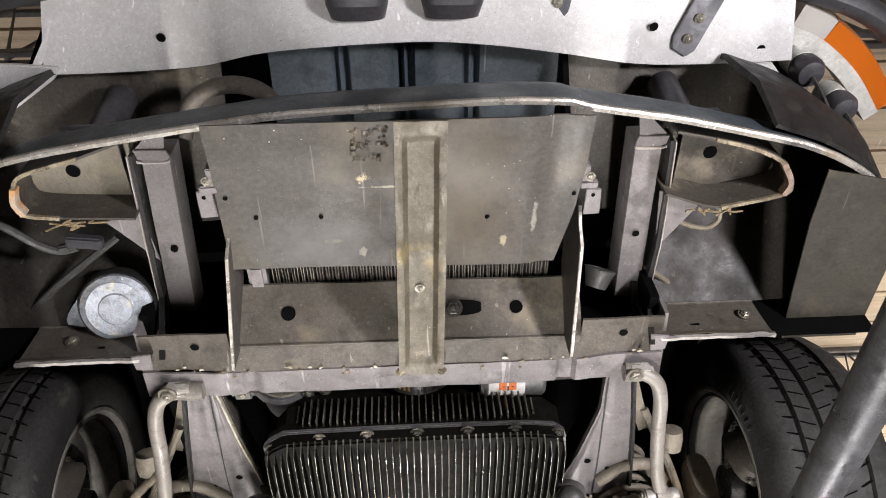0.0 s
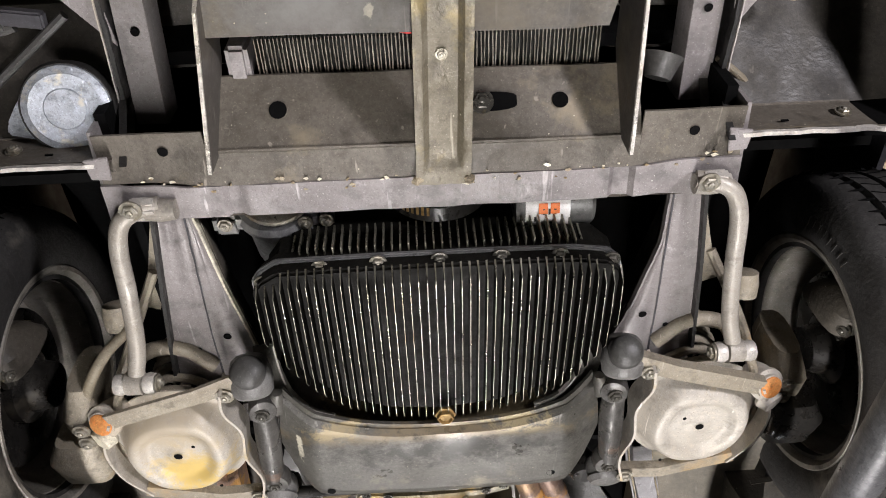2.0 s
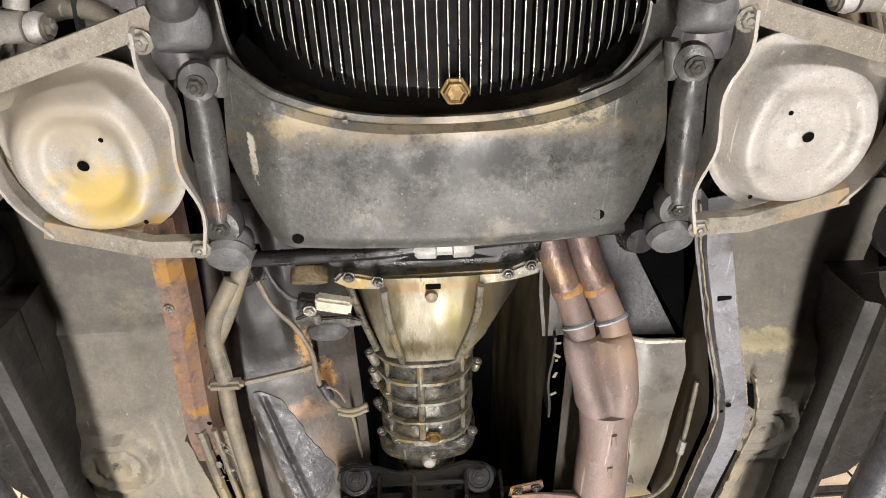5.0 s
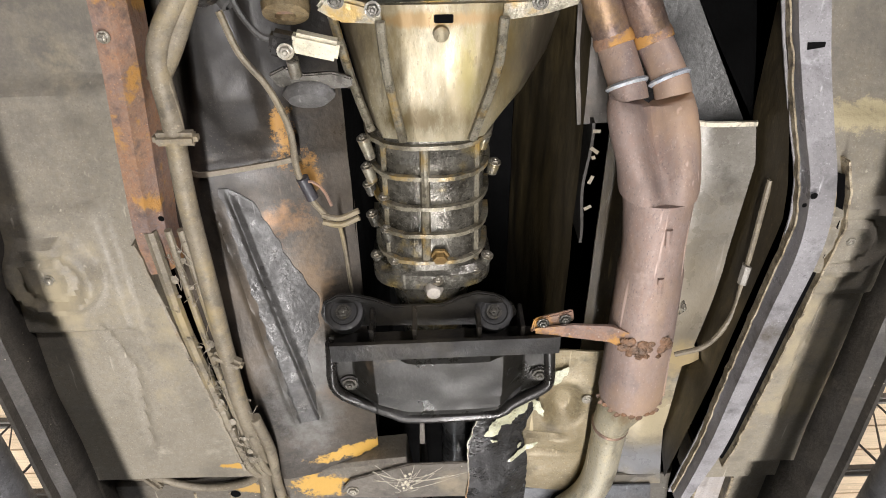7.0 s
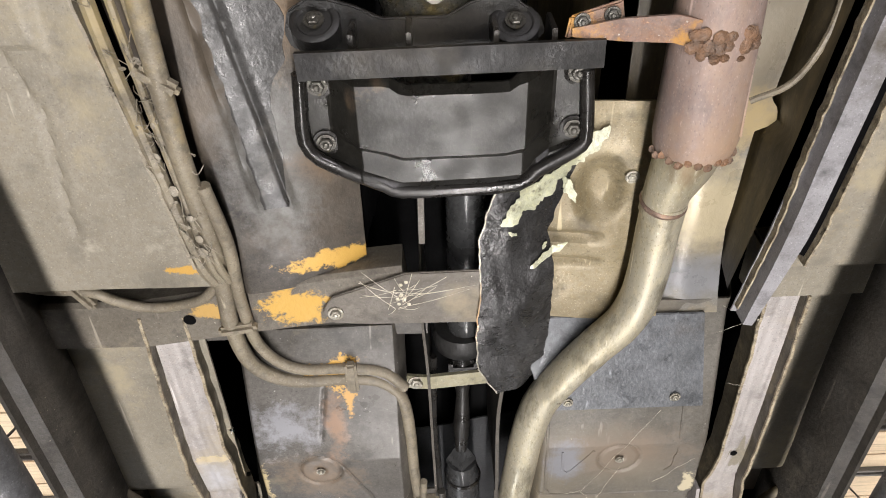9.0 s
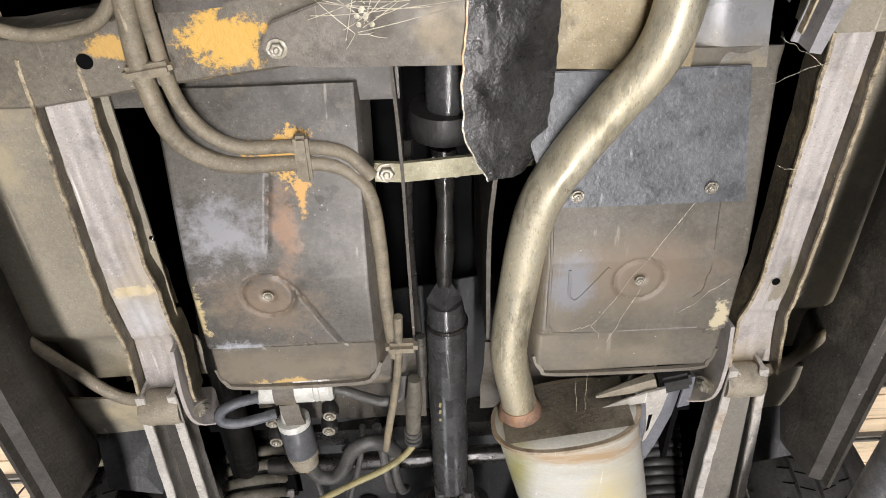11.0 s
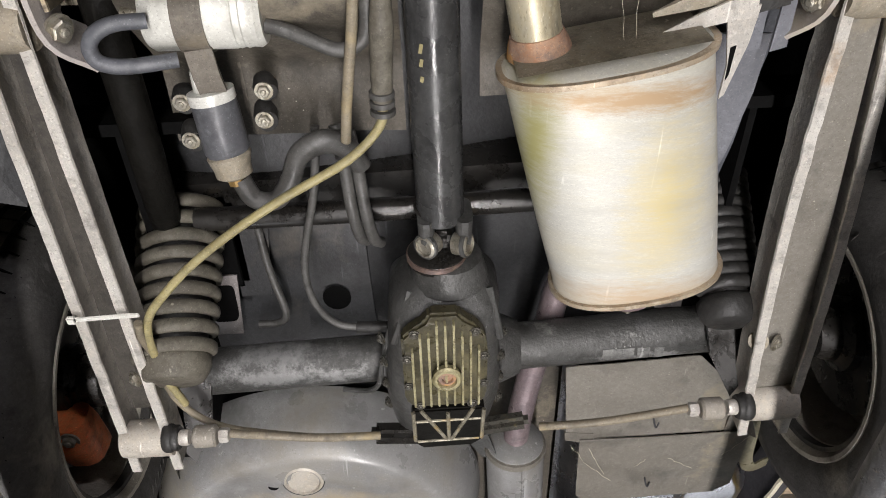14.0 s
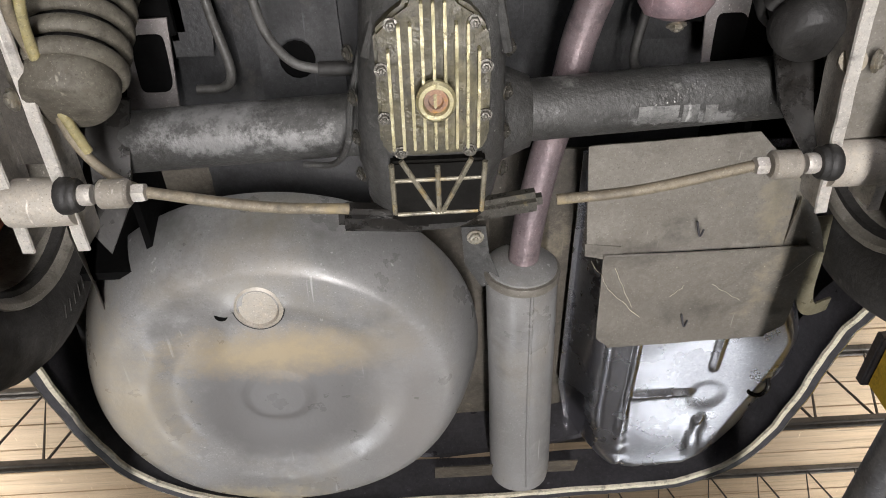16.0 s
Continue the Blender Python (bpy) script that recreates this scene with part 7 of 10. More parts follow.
# ---------- wheels ----------
def tyre_mesh():
    prof = [(-0.075, 0.188), (-0.086, 0.204), (-0.093, 0.228), (-0.091, 0.262), (-0.080, 0.287), (-0.066, 0.298)]
    grooves = [(-0.048, 0.3005), (-0.046, 0.292), (-0.036, 0.292), (-0.034, 0.302), (-0.006, 0.303), (-0.004, 0.293), (0.004, 0.293), (0.006, 0.303)]
    half = prof + grooves
    full = half + [(-a * 1.4, r) for a, r in reversed(half[:-4])]
    full = [(r, a) for a, r in full]
    return lathe(full + [(0.178, 0.075), (0.178, -0.075)], pose(0, 0, 0, 0, 90, 0), 56, loop=True)


wheel = thing("wheel", (0, 0, 0), "dusty black tyre on a dull alloy rim", "wheel", "wheels")
ty = part("tyre", tyre_mesh(), TYRE, wheel)
# Near-black bars draw the shade inside the tread cuts.
sip = bmesh.new()
for i in range(64):
    a = 2 * math.pi * i / 64
    for k, x in enumerate((-0.056, 0.056, -0.02, 0.02)):
        m = pose(0, 0, 0, math.degrees(a) + (2.8 if k > 1 else 0), 0, 0) @ Matrix.Translation((x, 0, 0.3013 if k > 1 else 0.2985)) @ pose(0, 0, 0, 0, math.copysign(24, x) if k < 2 else 0, 18 if x > 0 else -18)
        block((0.034 if k < 2 else 0.027, 0.0022, 0.004), m, 0, sip)
tagged(part("tread_pattern", sip, DARK, ty), kind="stuff")
for sgn in (-1, 1):
    rb = bmesh.new()
    for i in range(10):
        a0 = 0.9 + i * 0.07
        tube([pose(0, 0, 0, math.degrees(a0), 0, 0) @ Vector((sgn * 0.0945, 0, 0.228)), pose(0, 0, 0, math.degrees(a0 + 0.02), 0, 0) @ Vector((sgn * 0.0935, 0, 0.246))], 0.0007, 4, rb, 1)
    tagged(part("sidewall_relief", rb, TYRE, ty), kind="stuff")
rim = part("rim", lathe([(0.193, -0.086), (0.200, -0.087), (0.203, -0.083), (0.200, -0.079), (0.190, -0.074), (0.182, -0.062), (0.176, -0.058), (0.172, -0.02), (0.168, 0.03), (0.12, 0.036), (0.08, 0.034), (0.05, 0.05), (0.0, 0.052), (0.0, 0.060), (0.06, 0.060),
                         (0.12, 0.05), (0.165, 0.045), (0.178, 0.07), (0.192, 0.074), (0.192, 0.08), (0.18, 0.076), (0.174, 0.055), (0.178, -0.045), (0.184, -0.064), (0.186, -0.078)], pose(0, 0, 0, 0, 90, 0), 48, loop=True), RIM, wheel, "dull alloy rim")
for i in range(5):
    m = pose(0, 0, 0, i * 72, 0, 0)
    part("spoke_window", lathe([(0.026, -0.0008), (0.022, -0.0012), (0, -0.0012)], m @ Matrix.Translation((0.0335, 0, 0.112)) @ pose(0, 0, 0, 0, 90, 0), 16, squash=1.3), DARK, rim)
part("brake_disc", lathe([(0.06, -0.008), (0.132, -0.008), (0.122, 0.008), (0.06, 0.008)], Matrix.Translation((-0.005, 0, 0)) @ pose(0, 0, 0, 0, 90, 0), 40, loop=True), BLACK, wheel)
part("hub", lathe([(0.0, -0.075), (0.038, -0.07), (0.045, -0.04), (0.062, -0.03), (0.062, 0.03), (0, 0.03)], pose(0, 0, 0, 0, 90, 0), 24), BLACK, wheel)
for x, y, z, flip in ((0.708, 0.035, 1.765, 0), (-0.614, 2.328, 1.775, 180), (0.66, 2.312, 1.78, 0)):
    copy_thing(wheel, pose(x, y, z, 13, 0, flip))
wheel.matrix_basis = pose(-0.706, 0.032, 1.775, 0, 0, 180)
for s in (-1, 1):
    cal = thing("front_caliper", (s * 0.66, -0.08, 1.75), "dusty grey-brown brake caliper inside the front wheel", "brake caliper", "front calipers")
    part("caliper_body", loft([(-0.135, s * 0.655, 1.72, 0.022, 0.030, 3), (-0.115, s * 0.65, 1.73, 0.034, 0.050, 3), (-0.075, s * 0.65, 1.75, 0.036, 0.062, 3), (-0.055, s * 0.655, 1.755, 0.024, 0.05, 3)], 16), UNDERCOAT, cal)
    part("carrier", block((0.025, 0.05, 0.12), Matrix.Translation((s * 0.668, -0.05, 1.77)), 0.008), OILY, cal)
    bolt(cal, s * 0.635, -0.09, 1.69, 1.1, facing(-s, 0, -0.6), mesh=BOLTB)


# ---------- gearbox ----------
GX = -0.035
gb = thing("gearbox", (GX, 0.5, 1.69), "oil-soaked ribbed cast gearbox with a bright bell housing", "gearbox")


def bell_ring(y, x0, x1, zb, flat0, flat1, rise):
    """One section of the bell housing: a flat underside between two shoulders, sides that lean up and out."""
    return [(x0 - 0.006, 1.86), (x0, zb + rise + 0.03), (x0 + 0.4 * (flat0 - x0), zb + 0.45 * rise), (flat0 - 0.004, zb + 0.006), (flat0 + 0.004, zb), ((flat0 + flat1) / 2, zb - 0.002), (flat1 - 0.004, zb), (flat1 + 0.004, zb + 0.006),
            (flat1 + 0.55 * (x1 - flat1), zb + 0.45 * rise), (x1, zb + rise + 0.03), (x1 + 0.006, 1.86)], y


def bell_shell():
    bm = bmesh.new()
    rings = []
    for pts, y in (bell_ring(0.318, -0.152, 0.136, 1.706, -0.090, 0.052, 0.050), bell_ring(0.342, -0.146, 0.130, 1.706, -0.086, 0.050, 0.048), bell_ring(0.40, -0.132, 0.112, 1.706, -0.083, 0.043, 0.042),
                   bell_ring(0.45, -0.122, 0.084, 1.710, -0.077, 0.030, 0.034), bell_ring(0.492, -0.112, 0.046, 1.716, -0.068, 0.016, 0.028)):
        rings.append([bm.verts.new((x, y, z)) for x, z in pts])
    for a, b in zip(rings, rings[1:]):
        for i in range(len(a)):
            j = (i + 1) % len(a)
            bm.faces.new((a[i], a[j], b[j], b[i]))
    bm.faces.new(rings[0])
    bm.faces.new(rings[-1][::-1])
    bmesh.ops.subdivide_edges(bm, edges=bm.edges[:], cuts=2, use_grid_fill=True)
    return bm


bell = part("bell_housing", bell_shell(), BELL, gb, "bright cast bell housing streaked with oil", 50)
for pts in (((-0.088, 0.335, 1.702), (-0.083, 0.40, 1.702), (-0.069, 0.488, 1.712)), ((0.051, 0.333, 1.702), (0.044, 0.395, 1.702), (0.017, 0.488, 1.712)), ((-0.147, 0.345, 1.755), (-0.130, 0.42, 1.748), (-0.110, 0.488, 1.742))):
    part("bell_rib", tube(pts, 0.0058, 8), RIBM, bell)
part("bell_face", plate([(-0.160, 0.322), (-0.145, 0.306), (-0.10, 0.318), (0.09, 0.314), (0.125, 0.296), (0.136, 0.300), (0.138, 0.322), (0.098, 0.334), (0.05, 0.340), (-0.02, 0.338), (-0.09, 0.341), (-0.135, 0.338)], 1.708, 0.06, 0.004), RIBM, bell, "oil-yellowed flange face")
part("flywheel_cover", plate([(-0.172, 0.282), (0.138, 0.270), (0.132, 0.300), (0.100, 0.316), (-0.10, 0.320), (-0.150, 0.312), (-0.168, 0.302)], 1.722, 0.07, 0.006), BLACK, gb, "black pressed cover")
for x, y in ((-0.135, 0.312), (-0.095, 0.322), (0.09, 0.318), (0.122, 0.304)):
    bolt(gb, x, y, 1.707, 0.75, mesh=BOLTB)
part("notch", block((0.022, 0.010, 0.006), Matrix.Translation((-0.017, 0.334, 1.706)), 0.001), DARK, gb)
part("drip_boss", lathe([(0.010, -0.004), (0.009, 0.005), (0.004, 0.007), (0, 0.007)], Matrix.Translation((-0.020, 0.350, 1.703)) @ DOWN, 12), BELL, bell)
case = part("gear_case", loft([(0.488, GX, 1.805, 0.080, 0.086, 2.8), (0.500, GX, 1.805, 0.082, 0.088, 2.8), (0.512, GX, 1.805, 0.076, 0.080, 2.8), (0.60, GX - 0.002, 1.800, 0.0745, 0.079, 2.8), (0.70, GX - 0.003, 1.790, 0.0735, 0.079, 2.8), (0.715, GX - 0.003, 1.788, 0.076, 0.082, 2.8), (0.728, GX - 0.004, 1.785, 0.066, 0.074, 2.5), (0.79, GX - 0.006, 1.782, 0.052, 0.064, 2.4), (0.95, GX, 1.785, 0.038, 0.045, 2.2)], 36), GEAR, gb, "oil-soaked ribbed gear case")
for y, hw, zz in ((0.500, 0.083, 1.805), (0.548, 0.079, 1.803), (0.592, 0.078, 1.80), (0.634, 0.078, 1.797), (0.676, 0.077, 1.793)):
    pts = []
    for k in range(21):
        a = math.pi + math.pi * k / 20
        c_, s_ = math.cos(a), math.sin(a)
        pts.append((GX - 0.002 + hw * math.copysign(abs(c_) ** 0.72, c_), y + 0.002 * noise.noise(Vector((k * 0.7, y * 30, 0))), zz + (0.083 if y > 0.51 else 0.090) * math.copysign(abs(s_) ** 0.72, s_)))
    part("case_rib", sweep(bmesh.new(), pts, [(-0.0038, -0.003), (0.0038, -0.003), (0.0038, 0.003), (-0.0038, 0.003)], up=(0, 1, 0)), RIBM, case)
part("long_rib", tube([(GX - 0.008, 0.50, 1.721), (GX - 0.009, 0.60, 1.720), (GX - 0.010, 0.675, 1.714)], 0.0065, 8), RIBM, case)
part("long_rib", tube([(GX - 0.062, 0.50, 1.742), (GX - 0.062, 0.60, 1.740), (GX - 0.062, 0.70, 1.733)], 0.0042, 8), RIBM, case)
part("long_rib", tube([(GX + 0.060, 0.50, 1.745), (GX + 0.060, 0.60, 1.742), (GX + 0.060, 0.69, 1.735)], 0.0042, 8), RIBM, case)
part("sump_flange", loft([(0.690, GX - 0.003, 1.775, 0.078, 0.060, 3.4), (0.698, GX - 0.003, 1.770, 0.086, 0.064, 3.2), (0.722, GX - 0.003, 1.768, 0.085, 0.062, 3.0), (0.730, GX - 0.003, 1.77, 0.070, 0.055, 2.6)], 28), GEAR, case, "crusted rear flange")
part("drain_plug", lathe([(0.013, 0), (0.013, 0.004), (0.010, 0.005), (0.010, 0.012), (0, 0.013)], Matrix.Translation((-0.026, 0.664, 1.712)) @ facing(0, 0.3, -1), 6), BRASS, gb, "orange-stained plug")
for x, y, z, ln in ((-0.122, 0.512, 1.758, 0.026), (-0.120, 0.555, 1.760, 0.02), (-0.098, 0.592, 1.742, 0.018), (-0.120, 0.585, 1.765, 0.012), (-0.098, 0.640, 1.735, 0.016), (-0.118, 0.630, 1.758, 0.014), (-0.088, 0.685, 1.722, 0.018), (-0.115, 0.690, 1.745, 0.014), (0.035, 0.508, 1.755, 0.016), (0.050, 0.560, 1.772, 0.012), (0.040, 0.690, 1.735, 0.016), (0.022, 0.705, 1.722, 0.014), (-0.030, 0.712, 1.708, 0.012)):
    d = Vector((x - GX, -0.35, z - 1.800)).normalized()
    lug = part("boss", lathe([(0.0075, -ln), (0.0085, 0.002), (0.0075, 0.006), (0, 0.006)], Matrix.Translation((x, y, z)) @ facing(d.x, d.y, d.z), 12), RIBM if ln > 0.018 else GEAR, gb)
    bolt(gb, x + d.x * 0.005, y + d.y * 0.005, z + d.z * 0.005, 0.72, facing(d.x, d.y, d.z))
part("tail_blob", lathe([(0.012, -0.012), (0.014, 0), (0.010, 0.010), (0, 0.012)], Matrix.Translation((-0.036, 0.722, 1.706)) @ DOWN, 10), PANS, gb)
# clutch slave and sensor beside the bell housing
sl_ = thing("clutch_cylinder", (-0.165, 0.36, 1.72), "oily clutch cylinder with a pale sensor beside the bell housing", "cylinder")
part("body", lathe([(0.015, -0.05), (0.017, -0.045), (0.017, 0.03), (0.012, 0.035), (0, 0.035)], Matrix.Translation((-0.196, 0.300, 1.742)) @ facing(0.0, 1, -0.25), 16), RUST, sl_, "orange rusty cylinder")
part("collar", lathe([(0.012, -0.012), (0.026, -0.012), (0.028, 0.0), (0.026, 0.010), (0.012, 0.012)], Matrix.Translation((-0.194, 0.324, 1.728)) @ facing(0.0, 0.8, -0.8), 18, loop=True), FLAKE, sl_, "tan crusted collar")
part("sensor", block((0.054, 0.024, 0.02), Matrix.Translation((-0.163, 0.364, 1.712)) @ pose(0, 0, 0, 0, 0, 14), 0.004), worn("pale_sensor_plastic", (0.60, 0.57, 0.45), (0.5, 0.46, 0.35), (0.2, 0.18, 0.14), 0.5, 0.2, 20, 0.1), sl_, "pale sensor block")
part("sensor_head", block((0.030, 0.028, 0.022), Matrix.Translation((-0.200, 0.362, 1.713)) @ pose(0, 0, 0, 0, 0, 14), 0.004), BLACK, sl_)
bolt(sl_, -0.196, 0.366, 1.701, 0.8)
part("fork", plate([(-0.226, 0.404), (-0.205, 0.394), (-0.185, 0.404), (-0.150, 0.402), (-0.126, 0.410), (-0.128, 0.422), (-0.160, 0.424), (-0.19, 0.420), (-0.215, 0.420)], 1.724, 0.008, 0.002), OILY, sl_, "forked clutch lever")
part("fork_pin", tube([(-0.192, 0.380, 1.712), (-0.192, 0.404, 1.722)], 0.0075, 10, smooth=1), BOLTM, sl_)
part("fork_rubber", lathe([(0.030, -0.006), (0.032, 0.004), (0.024, 0.014), (0, 0.016)], Matrix.Translation((-0.180, 0.428, 1.728)) @ facing(0, 0.5, -1), 18, squash=0.55), GREYRUB, sl_, "perished grey rubber pad")
part("hose", tube([(-0.262, 0.27, 1.735), (-0.250, 0.32, 1.726), (-0.228, 0.35, 1.716), (-0.208, 0.358, 1.713)], 0.0042, 8), HOSEB, sl_)
part("hose_stub", lathe([(0.006, -0.03), (0.0095, -0.028), (0.0095, 0.01), (0.006, 0.012), (0.005, 0.0), (0, 0.0)], Matrix.Translation((-0.264, 0.315, 1.732)) @ facing(0.6, 0.5, -0.4), 14), HOSEB, sl_)
# speedometer cable down the tunnel side
cab = thing("speedometer_cable", (-0.2, 0.45, 1.73), "thin dark cable bracketed to the gearbox", "cable")
part("sheath", tube([(-0.272, 0.33, 1.735), (-0.256, 0.379, 1.73), (-0.229, 0.422, 1.73), (-0.211, 0.478, 1.73), (-0.209, 0.538, 1.73), (-0.195, 0.583, 1.73), (-0.176, 0.612, 1.73)], 0.0045, 8), HOSE, cab)
part("tail", tube([(-0.164, 0.612, 1.73), (-0.160, 0.66, 1.735), (-0.158, 0.757, 1.745)], 0.003, 8), HOSE, cab)
part("wire", tube([(-0.205, 0.556, 1.73), (-0.19, 0.552, 1.725), (-0.178, 0.566, 1.727), (-0.170, 0.592, 1.73)], 0.0022, 6), RUST, cab)
for dy in (0.0, 0.011):
    part("cable_bracket", tube([(-0.184, 0.606 + dy, 1.728), (-0.160, 0.610 + dy, 1.726), (-0.134, 0.600 + dy, 1.728)], 0.0042, 8), HOSE, cab)
part("tape_wrap", tube([(-0.204, 0.548, 1.73), (-0.194, 0.580, 1.73)], 0.0085, 10, smooth=1), PLAST, cab)
SETTLE[0] = lambda v: Vector((v.x - 0.004, v.y - 0.006, v.z))
# gearbox mount: black plate on two rubbers, angle bar and a pressed tray
mnt = thing("gearbox_mount", (-0.02, 0.8, 1.66), "black greasy gearbox mount with rubber discs and a pressed tray", "gearbox mount")
part("mount_plate", plate([(-0.196, 0.765), (-0.19, 0.742), (-0.168, 0.728), (-0.145, 0.73), (-0.118, 0.738), (-0.09, 0.752), (-0.02, 0.752), (0.005, 0.738), (0.03, 0.73), (0.055, 0.735), (0.082, 0.755), (0.088, 0.772), (0.07, 0.792), (-0.17, 0.788), (-0.19, 0.782)], 1.698, 0.008, 0.002), GREASE, mnt)
for x, y in ((-0.160, 0.757), (0.053, 0.764)):
    rbm = part("rubber_disc", lathe([(0.027, -0.02), (0.027, 0.002), (0.024, 0.004), (0.020, 0.004), (0.018, 0.002), (0.010, 0.002), (0.009, 0.006), (0, 0.006)], Matrix.Translation((x, y - 0.006, 1.688)) @ facing(0, -1, -0.62), 26), RUBBER, mnt, "rubber mount disc")
    bolt(mnt, x, y - 0.010, 1.684, 0.9, facing(0, -1, -0.62), mesh=BOLTB)
part("angle_bar", sweep(bmesh.new(), [(-0.176, 0.776, 1.632), (0.140, 0.772, 1.634)], [(-0.015, -0.003), (0.015, -0.003), (0.015, 0.003), (-0.010, 0.003), (-0.010, 0.05), (-0.015, 0.05)][::-1]), GREASE, mnt, "black angle bar")
for x in (-0.12, -0.06, 0.03, 0.09):
    part("bar_web", block((0.006, 0.03, 0.05), Matrix.Translation((x, 0.765, 1.672)), 0.001), BLACK, mnt)


def tray_edge(x):
    return lerp(((-0.190, 0.893), (-0.174, 0.914), (-0.097, 0.946), (-0.08, 0.954), (0.065, 0.949), (0.082, 0.932), (0.137, 0.906), (0.145, 0.886)), x)


def tray(x, v):
    """A pressed tray: a flat lowered panel between two slanted facets, a raised foot at the rear edge."""
    y0 = 0.800 + 0.012 * step(0.066 - abs(x + 0.013), 0.02)
    y = y0 + (tray_edge(x) - y0) * v
    d = abs(x + 0.028)
    down = max(0.0, min(1.0, (0.128 - d) / 0.034))
    foot = max(0.0, min(1.0, (v - 0.60) / 0.10))
    lip = max(0.0, min(1.0, (v - 0.90) / 0.05))
    front = max(0.0, min(1.0, (0.06 - v) / 0.06))
    return (x, y, 1.690 - 0.040 * down * (1 - 0.45 * foot) + 0.010 * front * down - 0.008 * lip + dent(x, y, 0.0015, 24))


part("tray_bead", tube([(-0.184, 0.805, 1.682), (-0.187, 0.85, 1.682), (-0.188, 0.888, 1.680), (-0.172, 0.911, 1.677), (-0.130, 0.930, 1.671), (-0.096, 0.944, 1.667), (-0.078, 0.951, 1.665), (-0.01, 0.950, 1.664), (0.062, 0.946, 1.665), (0.082, 0.931, 1.668), (0.112, 0.917, 1.674), (0.136, 0.903, 1.678), (0.141, 0.882, 1.681), (0.135, 0.81, 1.684)], 0.0085, 10, smooth=2), BLACK, mnt, "rolled black tray edge")
tp_ = part("pressed_tray", sheet(tray, span(-0.187, -0.158, 6) + span(-0.155, -0.123, 8) + span(-0.121, 0.065, 20) + span(0.067, 0.099, 8) + span(0.103, 0.141, 6), span(0, 0.06, 3) + span(0.1, 0.6, 12) + span(0.62, 0.70, 4) + span(0.74, 1, 8), 0.004), worn("greasy_black_pressing", (0.034, 0.032, 0.027), (0.018, 0.017, 0.014), (0.12, 0.085, 0.055), 0.36, 0.3, 7, 0.10, 0.66, 8, grime=0.4), mnt, "greasy pressed tray with slanted facets", 12)
for x, y in ((-0.166, 0.822), (-0.164, 0.894), (0.126, 0.815), (0.126, 0.885)):
    part("washer", lathe([(0.0, 0.0), (0.016, 0.0), (0.016, 0.003), (0.0, 0.003)], Matrix.Translation((x, y, 1.690)) @ DOWN, 18), BLACK, mnt)
    bolt(mnt, x, y, 1.687, 0.95, mesh=BOLTB)
part("strap", sweep(bmesh.new(), [(0.106, 0.752, 1.640), (0.156, 0.748, 1.634), (0.205, 0.744, 1.622), (0.225, 0.746, 1.610)], [(-0.013, -0.002), (0.013, -0.002), (0.013, 0.002), (-0.013, 0.002)], scale=[0.35, 0.9, 1.1, 1.1]), RUST, mnt, "rusty exhaust strap")
part("strap_block", plate([(0.100, 0.762), (0.104, 0.738), (0.156, 0.722), (0.160, 0.742), (0.130, 0.752)], 1.646, 0.006, 0.002), RUST, mnt, "rusty bracket plate")
for x in (0.116, 0.146):
    bolt(mnt, x, 0.742 - 0.2 * (x - 0.116), 1.644, 0.7, mesh=BOLTB)

SETTLE[0] = None

# ---------- exhaust ----------
ex = thing("exhaust_system", (0.2, 1.2, 1.65), "exhaust with browned front pipe, straw pipe and satin silencer", "exhaust")
for q in (((0.120, 0.20, 1.775), (0.146, 0.27, 1.758), (0.166, 0.33, 1.742), (0.184, 0.376, 1.728), (0.197, 0.415, 1.700), (0.201, 0.432, 1.690)),
          ((0.165, 0.20, 1.775), (0.192, 0.27, 1.758), (0.212, 0.33, 1.742), (0.230, 0.374, 1.728), (0.246, 0.408, 1.700), (0.251, 0.426, 1.690))):
    part("down_pipe", tube(q[:4], 0.0225, 20), BLUED, ex, "heat-blued rusty down pipe")
    part("branch_pipe", tube(q[3:], 0.0218, 20), HOT, ex)
    d = (Vector(q[4]) - Vector(q[2])).normalized()
    part("pipe_collar", lathe([(0.019, -0.009), (0.0232, -0.008), (0.0248, -0.001), (0.0238, 0.006), (0.019, 0.008)], Matrix.Translation(Vector(q[3]) - d * 0.004) @ facing(*d), 22, loop=True), RUST, ex, "rusty flared collar")
    d = (Vector(q[5]) - Vector(q[3])).normalized()
    part("weld_bead", lathe([(0.017, -0.003), (0.0235, -0.003), (0.026, 0), (0.0235, 0.003), (0.017, 0.003)], Matrix.Translation(Vector(q[4])) @ facing(*d), 18, loop=True), HORN, ex)


def yz(sections, n=28):
    return loft(sections, n)


